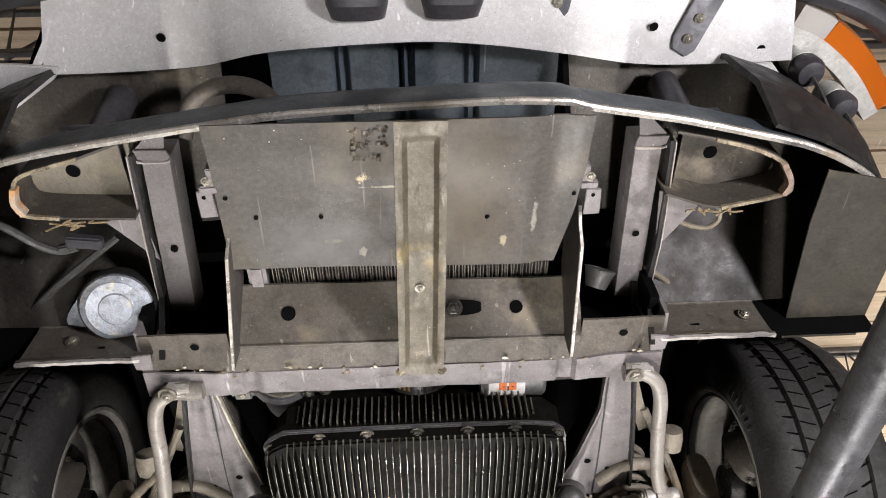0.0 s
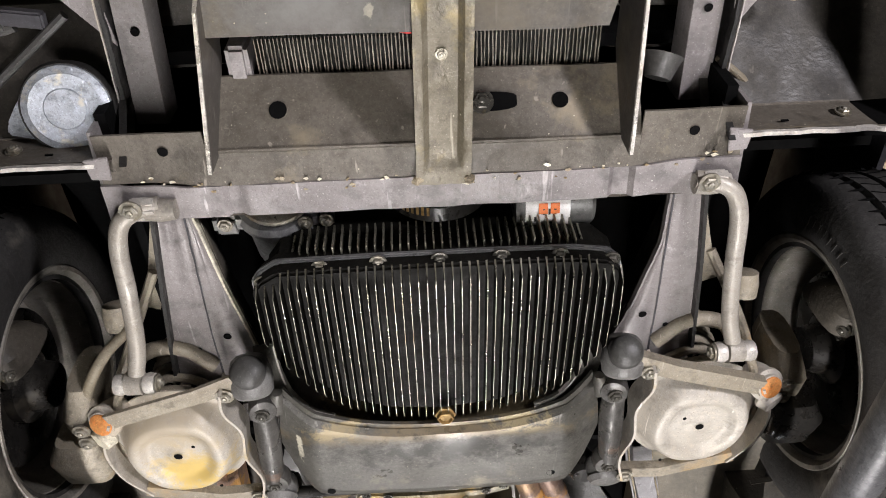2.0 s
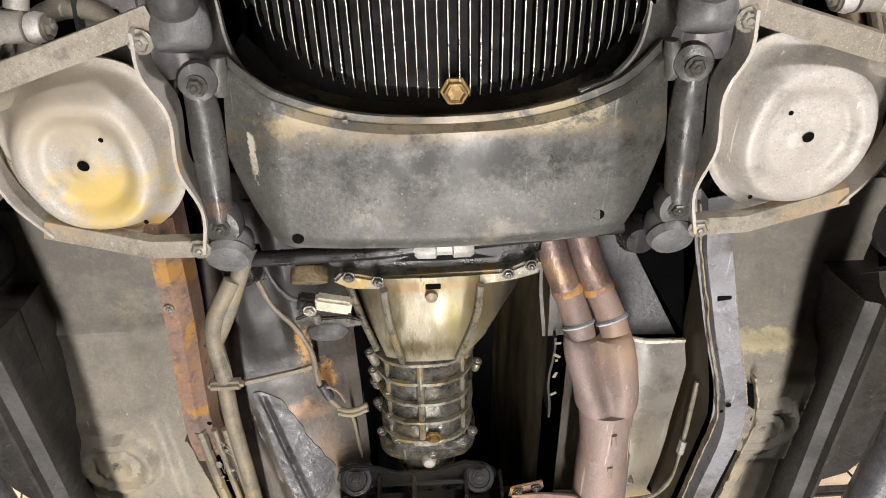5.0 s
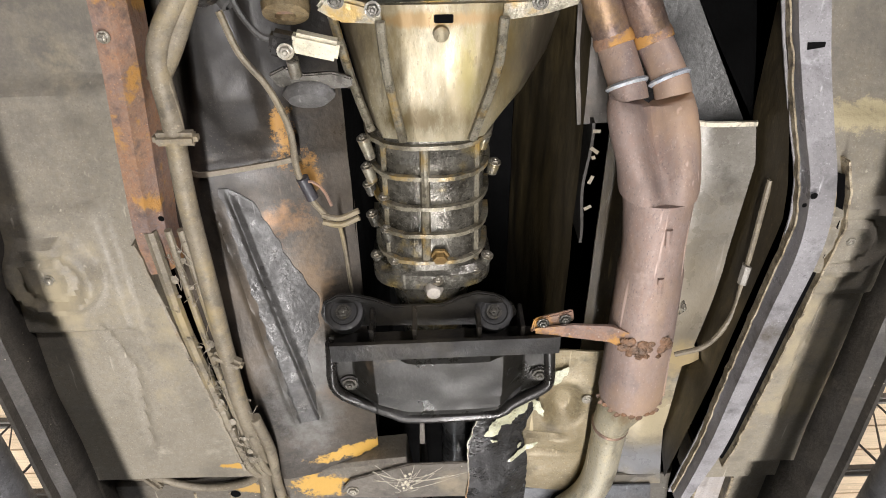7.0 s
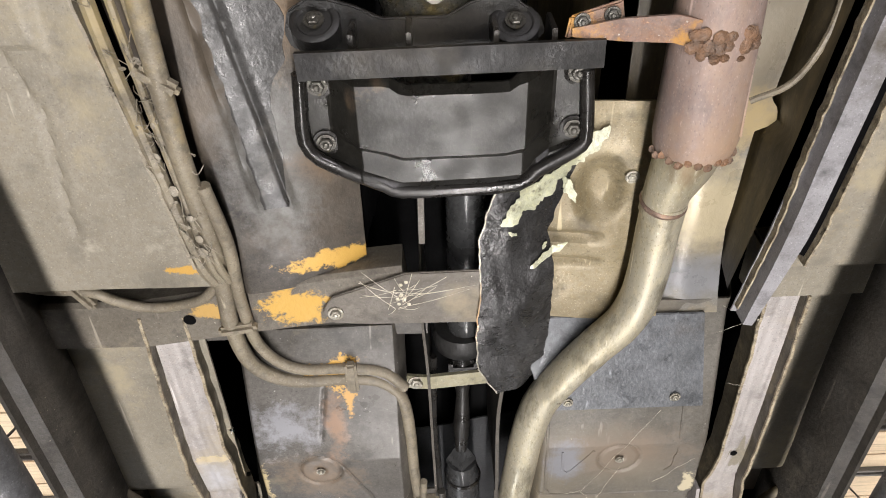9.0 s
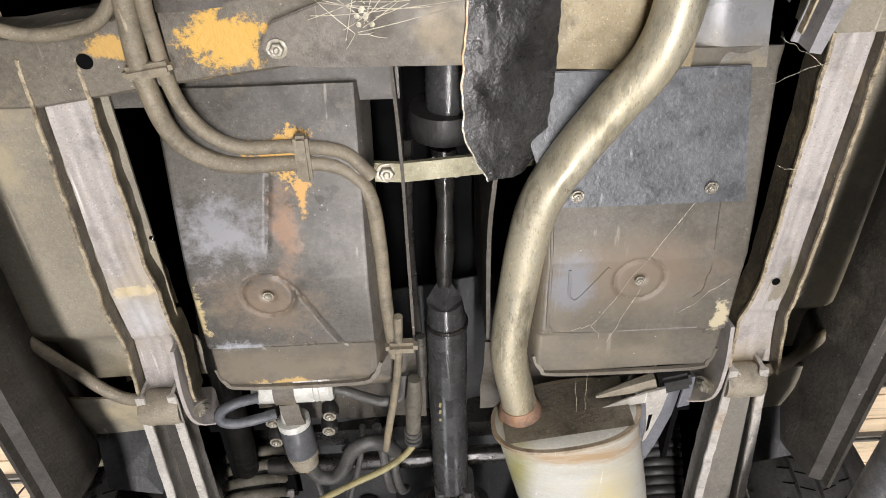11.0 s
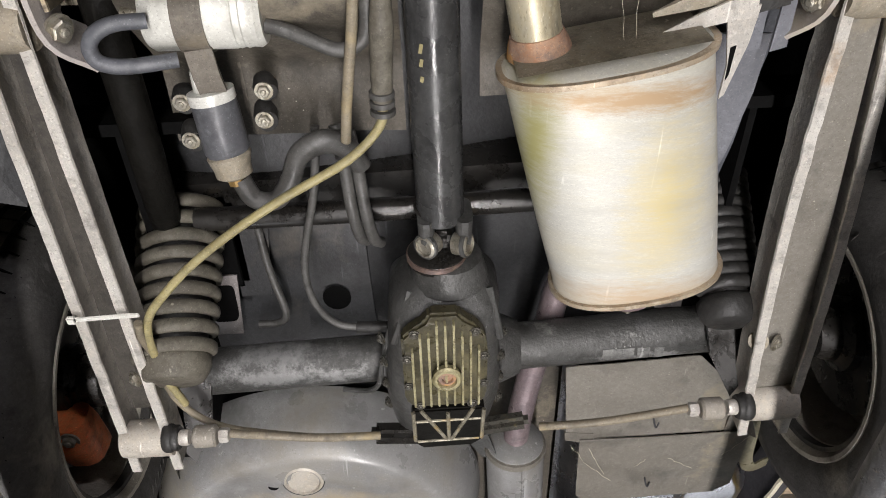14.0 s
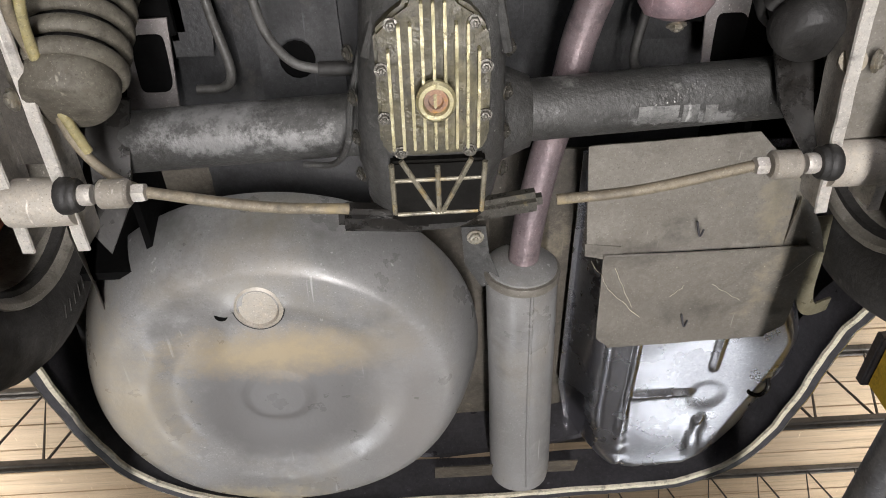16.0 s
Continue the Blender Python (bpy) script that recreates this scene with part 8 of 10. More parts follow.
def collector():
    """Two pipes that melt into one: the section goes from two lobes to a circle."""
    bm = bmesh.new()
    rings = []
    for y, cx, half, r, n_ in ((0.424, 0.2245, 0.0255, 0.0240, 1.690), (0.438, 0.226, 0.0255, 0.0275, 1.684), (0.455, 0.229, 0.0245, 0.0295, 1.678), (0.47, 0.232, 0.0225, 0.031, 1.673), (0.485, 0.235, 0.018, 0.034, 1.668), (0.50, 0.238, 0.013, 0.0375, 1.664), (0.515, 0.240, 0.009, 0.041, 1.661), (0.528, 0.241, 0.006, 0.043, 1.658), (0.536, 0.2415, 0.004, 0.0435, 1.657)):
        ring = []
        for k in range(40):
            a = 2 * math.pi * k / 40
            c_, s_ = math.cos(a), math.sin(a)
            x = half * math.copysign(min(1, abs(c_) * 1.6), c_) + r * c_
            sag = 1 - 0.80 * math.exp(-(c_ / (0.20 + 0.10 * (0.0245 - half) / 0.0245)) ** 2) * min(1, half / 0.020)
            ring.append(bm.verts.new((cx + x, y + 0.012 * s_ * s_ * (half / 0.0245) * math.exp(-(c_ / 0.3) ** 2), n_ + r * s_ * sag)))
        rings.append(ring)
    for a, b in zip(rings, rings[1:]):
        for k in range(40):
            bm.faces.new((a[k], a[(k + 1) % 40], b[(k + 1) % 40], b[k]))
    bm.faces.new(rings[0])
    bm.faces.new(rings[-1][::-1])
    return bm


col_ = part("collector", collector(), HOT, ex, "pinched two-into-one collector", 60)
part("front_silencer", yz([(0.534, 0.2415, 1.656, 0.0440, 0.0420, 2.1), (0.552, 0.2425, 1.653, 0.0420, 0.0410, 2.1), (0.60, 0.2445, 1.648, 0.0392, 0.039, 2.1), (0.64, 0.246, 1.645, 0.0400, 0.040, 2.1), (0.644, 0.246, 1.645, 0.0420, 0.042, 2.1), (0.75, 0.249, 1.644, 0.0445, 0.044, 2.1), (0.868, 0.251, 1.646, 0.0470, 0.046, 2.1), (0.886, 0.251, 1.647, 0.044, 0.043, 2.0)]), HOT, ex, "browned round front silencer")
part("lap_seam", tube([(0.275, 0.56, 1.628), (0.281, 0.70, 1.620), (0.291, 0.86, 1.620)], 0.002, 6), HOT, ex)
for y in (0.562, 0.632):
    part("weld_tear", tube([(0.247, y, 1.611 if y < 0.6 else 1.606), (0.249, y + 0.022, 1.610 if y < 0.6 else 1.605)], 0.0045, 8, smooth=1), HOT, ex)
wl = bmesh.new()
for k in range(30):
    random.seed(k + 70)
    x, y = random.uniform(0.212, 0.282), 0.752 + random.uniform(-0.016, 0.014)
    lathe([(0, -0.005), (random.uniform(0.005, 0.009), 0), (0, 0.004)], Matrix.Translation((x, y, 1.6000 + 10 * (x - 0.249) ** 2)), 7, wl, random.uniform(0.7, 1.2))
tagged(part("weld_crust", wl, WELD, ex, "crusty burnt weld"), kind="stuff")
for k in range(14):
    a = math.pi + math.pi * k / 13
    part("weld_drop", lathe([(0, -0.003), (0.0055, 0), (0, 0.003)], Matrix.Translation((0.251 + 0.044 * math.cos(a), 0.887 + 0.003 * math.sin(k * 2.1), 1.647 + 0.043 * math.sin(a))), 7), WELD, ex)
bolt(ex, 0.290, 0.700, 1.628, 0.8, facing(0.8, 0, -0.6))
part("reducer", yz([(0.886, 0.251, 1.650, 0.038, 0.037, 2.0), (0.92, 0.247, 1.656, 0.036, 0.035, 2.0), (0.96, 0.238, 1.663, 0.0285, 0.0285, 2.0), (0.985, 0.236, 1.667, 0.027, 0.027, 2.0)], 24), PIPE, ex, "straw-tinted reducing cone")
part("weld_ring", lathe([(0.022, -0.004), (0.0285, -0.004), (0.030, 0), (0.0285, 0.004), (0.022, 0.004)], Matrix.Translation((0.237, 0.972, 1.665)) @ facing(-0.1, 1, 0.2), 24, loop=True), BLUED, ex)
PP = [(0.238, 0.965, 1.663), (0.239, 1.02, 1.672), (0.239, 1.09, 1.678), (0.234, 1.145, 1.682), (0.218, 1.190, 1.684), (0.184, 1.238, 1.687), (0.143, 1.302, 1.691), (0.111, 1.367, 1.695), (0.097, 1.44, 1.698), (0.089, 1.52, 1.70), (0.081, 1.62, 1.702), (0.085, 1.67, 1.702), (0.095, 1.72, 1.702), (0.103, 1.762, 1.702)]
part("centre_pipe", tube(PP, 0.0275, 24, smooth=8), PIPE, ex, "straw-tinted bent pipe")
part("pipe_joint", lathe([(0.020, -0.012), (0.029, -0.010), (0.033, 0.0), (0.036, 0.012), (0.030, 0.016), (0.02, 0.016)], Matrix.Translation((0.103, 1.764, 1.702)) @ facing(0.2, 1, 0.0), 24, loop=True), RUST, ex, "browned flared joint")
# main silencer: a flattened oval can set slightly askew
ax0, ax1 = Vector((0.172, 1.764, 1.690)), Vector((0.247, 2.088, 1.686))
ad = (ax1 - ax0).normalized()


def oval(f, k):
    ring = []
    q = ax0 + (ax1 - ax0) * f
    side = Vector((1, -0.16, 0)).normalized()
    for i in range(40):
        a = 2 * math.pi * i / 40
        c_, s_ = math.cos(a), math.sin(a)
        u, v = math.copysign(abs(c_) ** 0.8, c_), math.copysign(abs(s_) ** 0.85, s_)
        ring.append(q + side * (0.114 - 0.007 * f) * k * u + Vector((0, 0, 1)) * 0.066 * k * v)
    return ring


mb = bmesh.new()
rings = [[mb.verts.new(p) for p in oval(f, k)] for f, k in ((0.02, 0.93), (0.03, 1.0), (0.06, 0.99), (0.35, 1.0), (0.65, 1.0), (0.93, 0.985), (0.97, 1.0), (0.98, 0.92))]
for a, b in zip(rings, rings[1:]):
    for i in range(40):
        mb.faces.new((a[i], a[(i + 1) % 40], b[(i + 1) % 40], b[i]))
mb.faces.new(rings[0])
mb.faces.new(rings[-1])
sil = part("main_silencer", mb, MUFF, ex, "satin silver oval silencer with straw tint")
for f in (0.035, 0.965):
    part("end_seam", sweep(bmesh.new(), oval(f, 1.008) + oval(f, 1.008)[:1], [(-0.004, -0.003), (0.004, -0.003), (0.004, 0.003), (-0.004, 0.003)], up=(0, 1, 0)), worn("browned_seam", (0.47, 0.41, 0.32), (0.33, 0.25, 0.165), (0.56, 0.53, 0.46), 0.5, 0.4, 18, 0.2), sil)
part("end_plate", sheet(lambda x, z: (x, 1.764 - 0.16 * (x - 0.172) - 0.002, z), span(0.075, 0.27, 6), span(1.64, 1.74, 3), 0.002), ARM, sil)
hb = part("hanger_bracket", sweep(bmesh.new(), [(0.220, 1.737, 1.690), (0.265, 1.724, 1.690), (0.310, 1.711, 1.690)], [(-0.012, -0.002), (0.012, -0.002), (0.012, 0.012), (-0.012, 0.012)], scale=[0.2, 0.7, 1.0]), ARM, ex, "torn pale hanger bracket")
part("hanger_tongue", sweep(bmesh.new(), [(0.226, 1.757, 1.682), (0.262, 1.744, 1.682), (0.296, 1.733, 1.682), (0.326, 1.728, 1.684)], [(-0.012, -0.002), (0.012, -0.002), (0.012, 0.002), (-0.012, 0.002)], scale=[0.15, 0.6, 0.9, 1.1]), TARM, hb)
part("hanger_leg", plate([(0.296, 1.742, 1.680), (0.330, 1.728, 1.684), (0.325, 1.768, 1.682), (0.306, 1.822, 1.672), (0.300, 1.826, 1.670), (0.303, 1.79, 1.674)], 0, 0.003), TARM, hb)
part("leg_gap", plate([(0.3035, 1.770, 1.6755), (0.310, 1.768, 1.677), (0.307, 1.800, 1.6735), (0.3035, 1.806, 1.672)], 0, 0.001), DARK, hb)
part("hanger_rubber", block((0.05, 0.035, 0.04), Matrix.Translation((0.345, 1.722, 1.712)) @ pose(0, 0, 0, 0, 0, -14), 0.006), RUBBER, ex)
for x in (0.338, 0.368):
    part("rubber_cheek", plate([(x - 0.007, 1.715, 1.70), (x + 0.007, 1.712, 1.70), (x + 0.012, 1.785, 1.706), (x - 0.006, 1.79, 1.706)], 0, 0.004), BLUEG, ex)
part("hanger_plate", plate([(0.304, 1.782, 1.745), (0.380, 1.785, 1.745), (0.378, 1.86, 1.750), (0.366, 1.945, 1.757), (0.354, 2.000, 1.762), (0.31, 2.01, 1.762)], 0, 0.004), BLUEG, ex, "smooth blue-grey hanger plate")
BACK = along((1.9, 0.05, 0), (2.05, 0.065, 0), (2.2, 0.080, 0), (2.31, 0.090, 0), (2.45, 0.107, 0.01), (2.6, 0.13, 0.03), (2.75, 0.16, 0.05), (2.9, 0.195, 0.08))
SETTLE[0] = BACK
SETTLE[0] = None
PURPLE = worn("purple_heat_steel", (0.36, 0.27, 0.275), (0.27, 0.20, 0.215), (0.45, 0.40, 0.38), 0.45, 0.4, 9, 0.2, 0.64)
part("outlet_cup", lathe([(0.0, -0.04), (0.040, -0.04), (0.043, 0.0), (0.041, 0.022), (0.033, 0.034), (0.015, 0.040), (0.0, 0.041)], Matrix.Translation((0.258, 2.140, 1.735)) @ facing(0, 1, -0.15), 26, squash=0.8), PURPLE, ex, "purplish outlet cup")
part("cup_collar", lathe([(0.030, -0.006), (0.047, -0.005), (0.049, 0.004), (0.044, 0.008), (0.030, 0.008)], Matrix.Translation((0.256, 2.122, 1.728)) @ facing(0, 1, -0.15), 26, loop=True, squash=0.8), PURPLE, ex)
bolt(ex, 0.262, 2.186, 1.730, 0.9, facing(0, 0.8, -0.6))
part("tail_pipe", tube([(0.238, 2.10, 1.79), (0.208, 2.17, 1.84), (0.186, 2.245, 1.85), (0.169, 2.33, 1.838), (0.148, 2.41, 1.826), (0.130, 2.50, 1.81), (0.121, 2.58, 1.80)], 0.0225, 18), worn("mauve_tail_pipe", (0.29, 0.235, 0.24), (0.21, 0.17, 0.18), (0.46, 0.42, 0.42), 0.45, 0.35, 12, 0.3, 0.64), ex, "mauve heat-tinted tail pipe")
SETTLE[0] = BACK
part("rear_resonator", loft([(2.455, 0.120, 1.805, 0.03, 0.03, 2), (2.468, 0.120, 1.805, 0.052, 0.052, 2), (2.478, 0.120, 1.805, 0.054, 0.054, 2), (2.66, 0.125, 1.805, 0.052, 0.052, 2), (2.87, 0.130, 1.805, 0.052, 0.052, 2), (2.895, 0.130, 1.805, 0.05, 0.05, 2)], 28), WELL, ex, "grey round rear resonator with a seam")
part("resonator_collar", lathe([(0.050, -0.008), (0.0565, -0.006), (0.058, 0.0), (0.0565, 0.006), (0.050, 0.008)], Matrix.Translation((0.120, 2.478, 1.805)) @ facing(0, 1, 0), 30, loop=True), SHIELD, ex, "rolled collar with tan dust")
part("resonator_seam", tube([(0.128, 2.48, 1.7515), (0.131, 2.66, 1.753), (0.136, 2.88, 1.753)], 0.003, 6), WELL, ex)
part("resonator_bracket", plate([(0.03, 2.40, 1.80), (0.065, 2.40, 1.80), (0.07, 2.44, 1.795), (0.085, 2.47, 1.77), (0.06, 2.50, 1.80), (0.035, 2.46, 1.80)], 0, 0.004), AXLE, ex)
bolt(ex, 0.05, 2.415, 1.799, 1.0)

SETTLE[0] = None
# ---------- heat blanket and shield beside the tunnel ----------
B_L = ((0.90, 0.055), (0.977, 0.028), (1.043, 0.012), (1.116, 0.016), (1.20, 0.010), (1.274, 0.013), (1.34, 0.045))
B_R = ((0.90, 0.15), (0.98, 0.12), (1.03, 0.105), (1.10, 0.118), (1.20, 0.118), (1.30, 0.112), (1.34, 0.088))


def blanket(u, v):
    y = 0.92 + 0.415 * v
    a, b = lerp(B_L, y), lerp(B_R, y)
    x = a + (b - a) * u + 0.003 * noise.noise(Vector((u * 2, v * 24, 5)))
    return (x, y + 0.01 * u * (1 - v), 1.692 - 0.010 * math.sin(v * 3.1) + 0.022 * u * u + 0.005 * noise.noise(Vector((u * 2, v * 6, 2))) + 0.0015 * noise.noise(Vector((u * 6, v * 16, 7))))


hb_ = thing("heat_blanket", (0.09, 1.1, 1.70), "torn black heat blanket with flaking cream foil", "heat blanket")
bl = part("sheet", sheet(blanket, span(0, 1, 36), span(0, 1, 90), 0.003), FOIL, hb_)
part("torn_edge", sweep(bmesh.new(), [Vector(blanket(0, v)) + Vector((0.002 * noise.noise(Vector((v * 60, 0, 0))), 0, -0.001)) for v in span(0, 1, 60)], [(-0.001, -0.001), (0.001, -0.001), (0.001, 0.002), (-0.001, 0.002)]), BOLTM, hb_)


def cream_z(x, y):
    """A shield hollowed round the pipe, with a round pocket and two cross folds."""
    z = 1.712 + 0.25 * max(0, 0.2 - x) * step(x - 0.09, 0.02) * 0.4 + dent(x, y, 0.006, 12)
    z += 0.020 * step(0.026 - math.hypot((x - 0.172) * 1.0, (y - 0.985) * 0.7), 0.03)
    z += 0.010 * (step(0.006 - abs(y - 1.06), 0.012) + step(0.005 - abs(y - 1.105), 0.012)) * step(0.175 - x, 0.03)
    return z


part("cream_shield", sheet(cream_z, span(0.085, 0.275, 50), span(0.86, 1.205, 90), 0.003), CREAM, hb_, "crumpled cream heat shield")
FLK = worn("flaking_foil", (0.60, 0.60, 0.47), (0.46, 0.46, 0.32), (0.16, 0.15, 0.10), 0.4, 0.25, 14, 0.3, 0.62, 20, soft=0.03)
for k, (ax_, ay_, bx_, by_, w) in enumerate(((0.040, 1.012, 0.120, 0.940, 0.020), (0.105, 0.960, 0.172, 0.890, 0.016), (0.118, 0.955, 0.138, 0.995, 0.008), (0.050, 1.022, 0.062, 1.03, 0.004), (0.082, 1.089, 0.132, 1.056, 0.007), (0.098, 1.062, 0.104, 1.052, 0.004))):
    a, b = Vector((ax_, ay_, 0)), Vector((bx_, by_, 0))
    d = (b - a).normalized()
    sd = Vector((-d.y, d.x, 0))
    left_, right_ = [], []
    for i_ in range(49):
        f = i_ / 48
        h = 1.25 * w * math.sin(math.pi * min(0.99, max(0.01, f))) ** 0.6
        q = a + (b - a) * f
        left_.append(q + sd * h * (0.6 + 0.6 * noise.noise(Vector((f * 5, k * 3.1, 0))) + 0.22 * noise.noise(Vector((f * 21, k * 3.1, 2)))))
        right_.append(q - sd * h * (0.6 + 0.6 * noise.noise(Vector((f * 5, k * 3.1, 7))) + 0.22 * noise.noise(Vector((f * 21, k * 3.1, 9)))))
    fb = bmesh.new()
    def rest(q):
        zb = blanket(max(0, min(1, (q.x - lerp(B_L, q.y)) / (lerp(B_R, q.y) - lerp(B_L, q.y)))), (q.y - 0.92) / 0.415)[2]
        return Vector((q.x, q.y, min(zb, cream_z(q.x, q.y)) - 0.0055))
    rows = [[fb.verts.new(rest(p + (q - p) * (m_ / 8)) + Vector((0, 0, dz))) for m_ in range(9)] for p, q in zip(left_, right_) for dz in (0,)]
    tops = [[fb.verts.new(v.co + Vector((0, 0, 0.001))) for v in r] for r in rows]
    for A, B, C, E in zip(rows, rows[1:], tops, tops[1:]):
        for m_ in range(8):
            fb.faces.new((A[m_], A[m_ + 1], B[m_ + 1], B[m_]))
            fb.faces.new((C[m_], E[m_], E[m_ + 1], C[m_ + 1]))
    part("foil_flake", fb, FLK, hb_, smooth=0)
part("rivet", bolt_mesh(0.006, 0.004), BOLTM, hb_).matrix_basis = Matrix.Translation((0.208, 0.962, 1.71)) @ DOWN

# ---------- pipes and hoses along the floor ----------
hl = thing("coolant_pipe", (-0.3, 0.8, 1.64), "pair of dusty pipes clipped along the floor", "pipes")
part("main_pipe", tube([(-0.285, 0.28, 1.67), (-0.318, 0.34, 1.645), (-0.318, 0.42, 1.636), (-0.324, 0.52, 1.636), (-0.324, 0.66, 1.637), (-0.326, 0.78, 1.642), (-0.327, 0.88, 1.648), (-0.325, 1.0, 1.665), (-0.330, 1.10, 1.682), (-0.335, 1.18, 1.69), (-0.322, 1.265, 1.70), (-0.270, 1.305, 1.705), (-0.185, 1.308, 1.708), (-0.135, 1.318, 1.708), (-0.105, 1.355, 1.705), (-0.096, 1.43, 1.70), (-0.094, 1.53, 1.70), (-0.088, 1.64, 1.705)], 0.0115, 12, radii=[0.012, 0.012, 0.012, 0.0105, 0.009]), HOSE, hl)
part("second_pipe", tube([(-0.312, 0.92, 1.652), (-0.305, 1.02, 1.668), (-0.312, 1.13, 1.685), (-0.305, 1.225, 1.698), (-0.262, 1.28, 1.705), (-0.185, 1.286, 1.707), (-0.13, 1.296, 1.706), (-0.098, 1.33, 1.704)], 0.0085, 12), HOSE, hl)
part("branch_pipe", tube([(-0.335, 1.09, 1.682), (-0.37, 1.125, 1.688), (-0.434, 1.135, 1.688), (-0.479, 1.122, 1.688), (-0.514, 1.103, 1.688), (-0.585, 1.098, 1.692), (-0.66, 1.085, 1.71)], 0.0075, 10), HOSE, hl, "branch pipe over the cross beam")
part("upper_hose", tube([(-0.26, 0.24, 1.69), (-0.30, 0.33, 1.66), (-0.325, 0.375, 1.64)], 0.012, 10), HOSE, hl)
for x, y, z, a in ((-0.316, 0.435, 1.63, 0), (-0.327, 0.783, 1.640, 35), (-0.325, 1.175, 1.684, -8), (-0.525, 1.105, 1.686, 60)):
    part("pipe_clip", block((0.05 if y < 1 else 0.055, 0.016, 0.018), Matrix.Translation((x, y, z)) @ pose(0, 0, 0, 0, 0, a), 0.005), HOSE, hl, "folded metal clip")
for x, y, a in ((-0.178, 1.298, 0),):
    part("pipe_clip", block((0.018, 0.062, 0.016), Matrix.Translation((x, y, 1.70)), 0.004), HOSE, hl)
wire = thing("brake_hose", (0.38, 0.85, 1.66), "thin curved brake line beside the floor rail", "brake line")
part("line", tube([(0.40, 0.55, 1.70), (0.397, 0.70, 1.69), (0.392, 0.77, 1.685), (0.37, 0.83, 1.69), (0.33, 0.858, 1.70)], 0.004, 8), HOSE, wire)
part("line_grip", tube([(0.398, 0.68, 1.69), (0.396, 0.71, 1.688)], 0.008, 8, smooth=1), RIM, wire)


# ---------- propeller shaft ----------
shaft_at = along((1.0, 0.0, 0), (1.27, 0.03, 0), (1.57, 0.018, 0), (1.95, 0.055, 0), (2.1, 0.05, 0))
SETTLE[0] = lambda v: shaft_at(v) + Vector((-0.011, 0, 0))
ps = thing("propeller_shaft", (0, 1.6, 1.72), "black painted propeller shaft with a centre bearing and joint", "propeller shaft")
part("front_shaft", tube([(0.012, 0.90, 1.80), (0.012, 1.15, 1.79), (0.010, 1.27, 1.785)], 0.029, 20, smooth=1), SHAFT, ps)
part("centre_bearing", lathe([(0.02, -0.02), (0.045, -0.018), (0.048, 0.0), (0.045, 0.018), (0.02, 0.02), (0, 0.02)], Matrix.Translation((0.005, 1.27, 1.79)) @ facing(0, 1, 0), 26), RUBBER, ps, "rubber centre bearing")
part("bearing_strap", sweep(bmesh.new(), [(-0.085, 1.305, 1.722), (-0.05, 1.305, 1.718), (0.06, 1.30, 1.724), (0.12, 1.30, 1.74)], [(-0.014, -0.003), (0.014, -0.003), (0.014, 0.003), (-0.014, 0.003)]), worn("olive_strap_paint", (0.36, 0.34, 0.24), (0.26, 0.24, 0.16), None, 0.5, 0.2, 12, 0.2), ps, "olive bearing strap")
bolt(ps, -0.070, 1.305, 1.719, 1.1)
part("splined_stub", tube([(0.004, 1.31, 1.785), (0.004, 1.40, 1.772), (0.002, 1.47, 1.766), (0.0, 1.545, 1.76)], 0.011, 14, radii=[0.018, 0.011, 0.015, 0.010]), BLACK, ps)
part("joint_cross", block((0.05, 0.035, 0.03), Matrix.Translation((0.006, 1.335, 1.78)), 0.008), BLACK, ps)
part("neck", sweep(bmesh.new(), [(0.0, 1.53, 1.76), (0.0, 1.56, 1.757), (0.001, 1.578, 1.756)], circle(0.014, 4), scale=[0.7, 1.9, 1.9]), SHAFT, ps)
part("rear_shaft", tube([(0.001, 1.565, 1.756), (0.002, 1.60, 1.755), (0.004, 1.80, 1.752), (0.006, 1.965, 1.748)], 0.0315, 26, smooth=1, radii=[0.026, 0.0315, 0.0315, 0.0315]), SHAFT, ps, "black shaft tube with faint paint marks")
for y in (1.60, 1.95):
    part("weld_ring", lathe([(0.028, -0.003), (0.0325, -0.003), (0.0328, 0.003), (0.028, 0.003)], Matrix.Translation((0.003, y, 1.754)) @ facing(0, 1, 0), 24, loop=True), BLACK, ps)
for k, (y, w) in enumerate(((1.742, 0.010), (1.757, 0.008), (1.775, 0.006))):
    part("paint_mark", block((0.004, w, 0.0008), Matrix.Translation((-0.011, y, 1.7232)) @ pose(0, 0, 0, 0, 20, 12), 0), CABLEY, ps)
for dx, turn_ in ((-0.020, facing(-0.75, -0.15, -1)), (0.030, facing(1, -0.2, -0.55))):
    part("yoke_ear", loft([(1.955, 0.006 + dx, 1.745, 0.012, 0.030, 3), (1.99, 0.006 + dx, 1.742, 0.011, 0.024, 2.4), (2.016, 0.006 + dx, 1.740, 0.010, 0.014, 2)], 14), AXLE, ps)
    part("bearing_cup", lathe([(0.016, -0.014), (0.016, 0.006), (0.0125, 0.008), (0.0125, 0.004), (0, 0.004)], Matrix.Translation((0.006 + dx, 1.995, 1.722)) @ turn_, 18), BOLTM, ps, "dull bearing cup")
    part("cup_rim", lathe([(0.012, 0.0), (0.0185, 0.0), (0.0185, 0.005), (0.013, 0.007)], Matrix.Translation((0.006 + dx, 1.995, 1.722)) @ turn_, 18, loop=True), AXLE, ps)
part("universal_cross", block((0.03, 0.03, 0.03), Matrix.Translation((0.006, 1.998, 1.745)), 0.008), BLACK, ps)
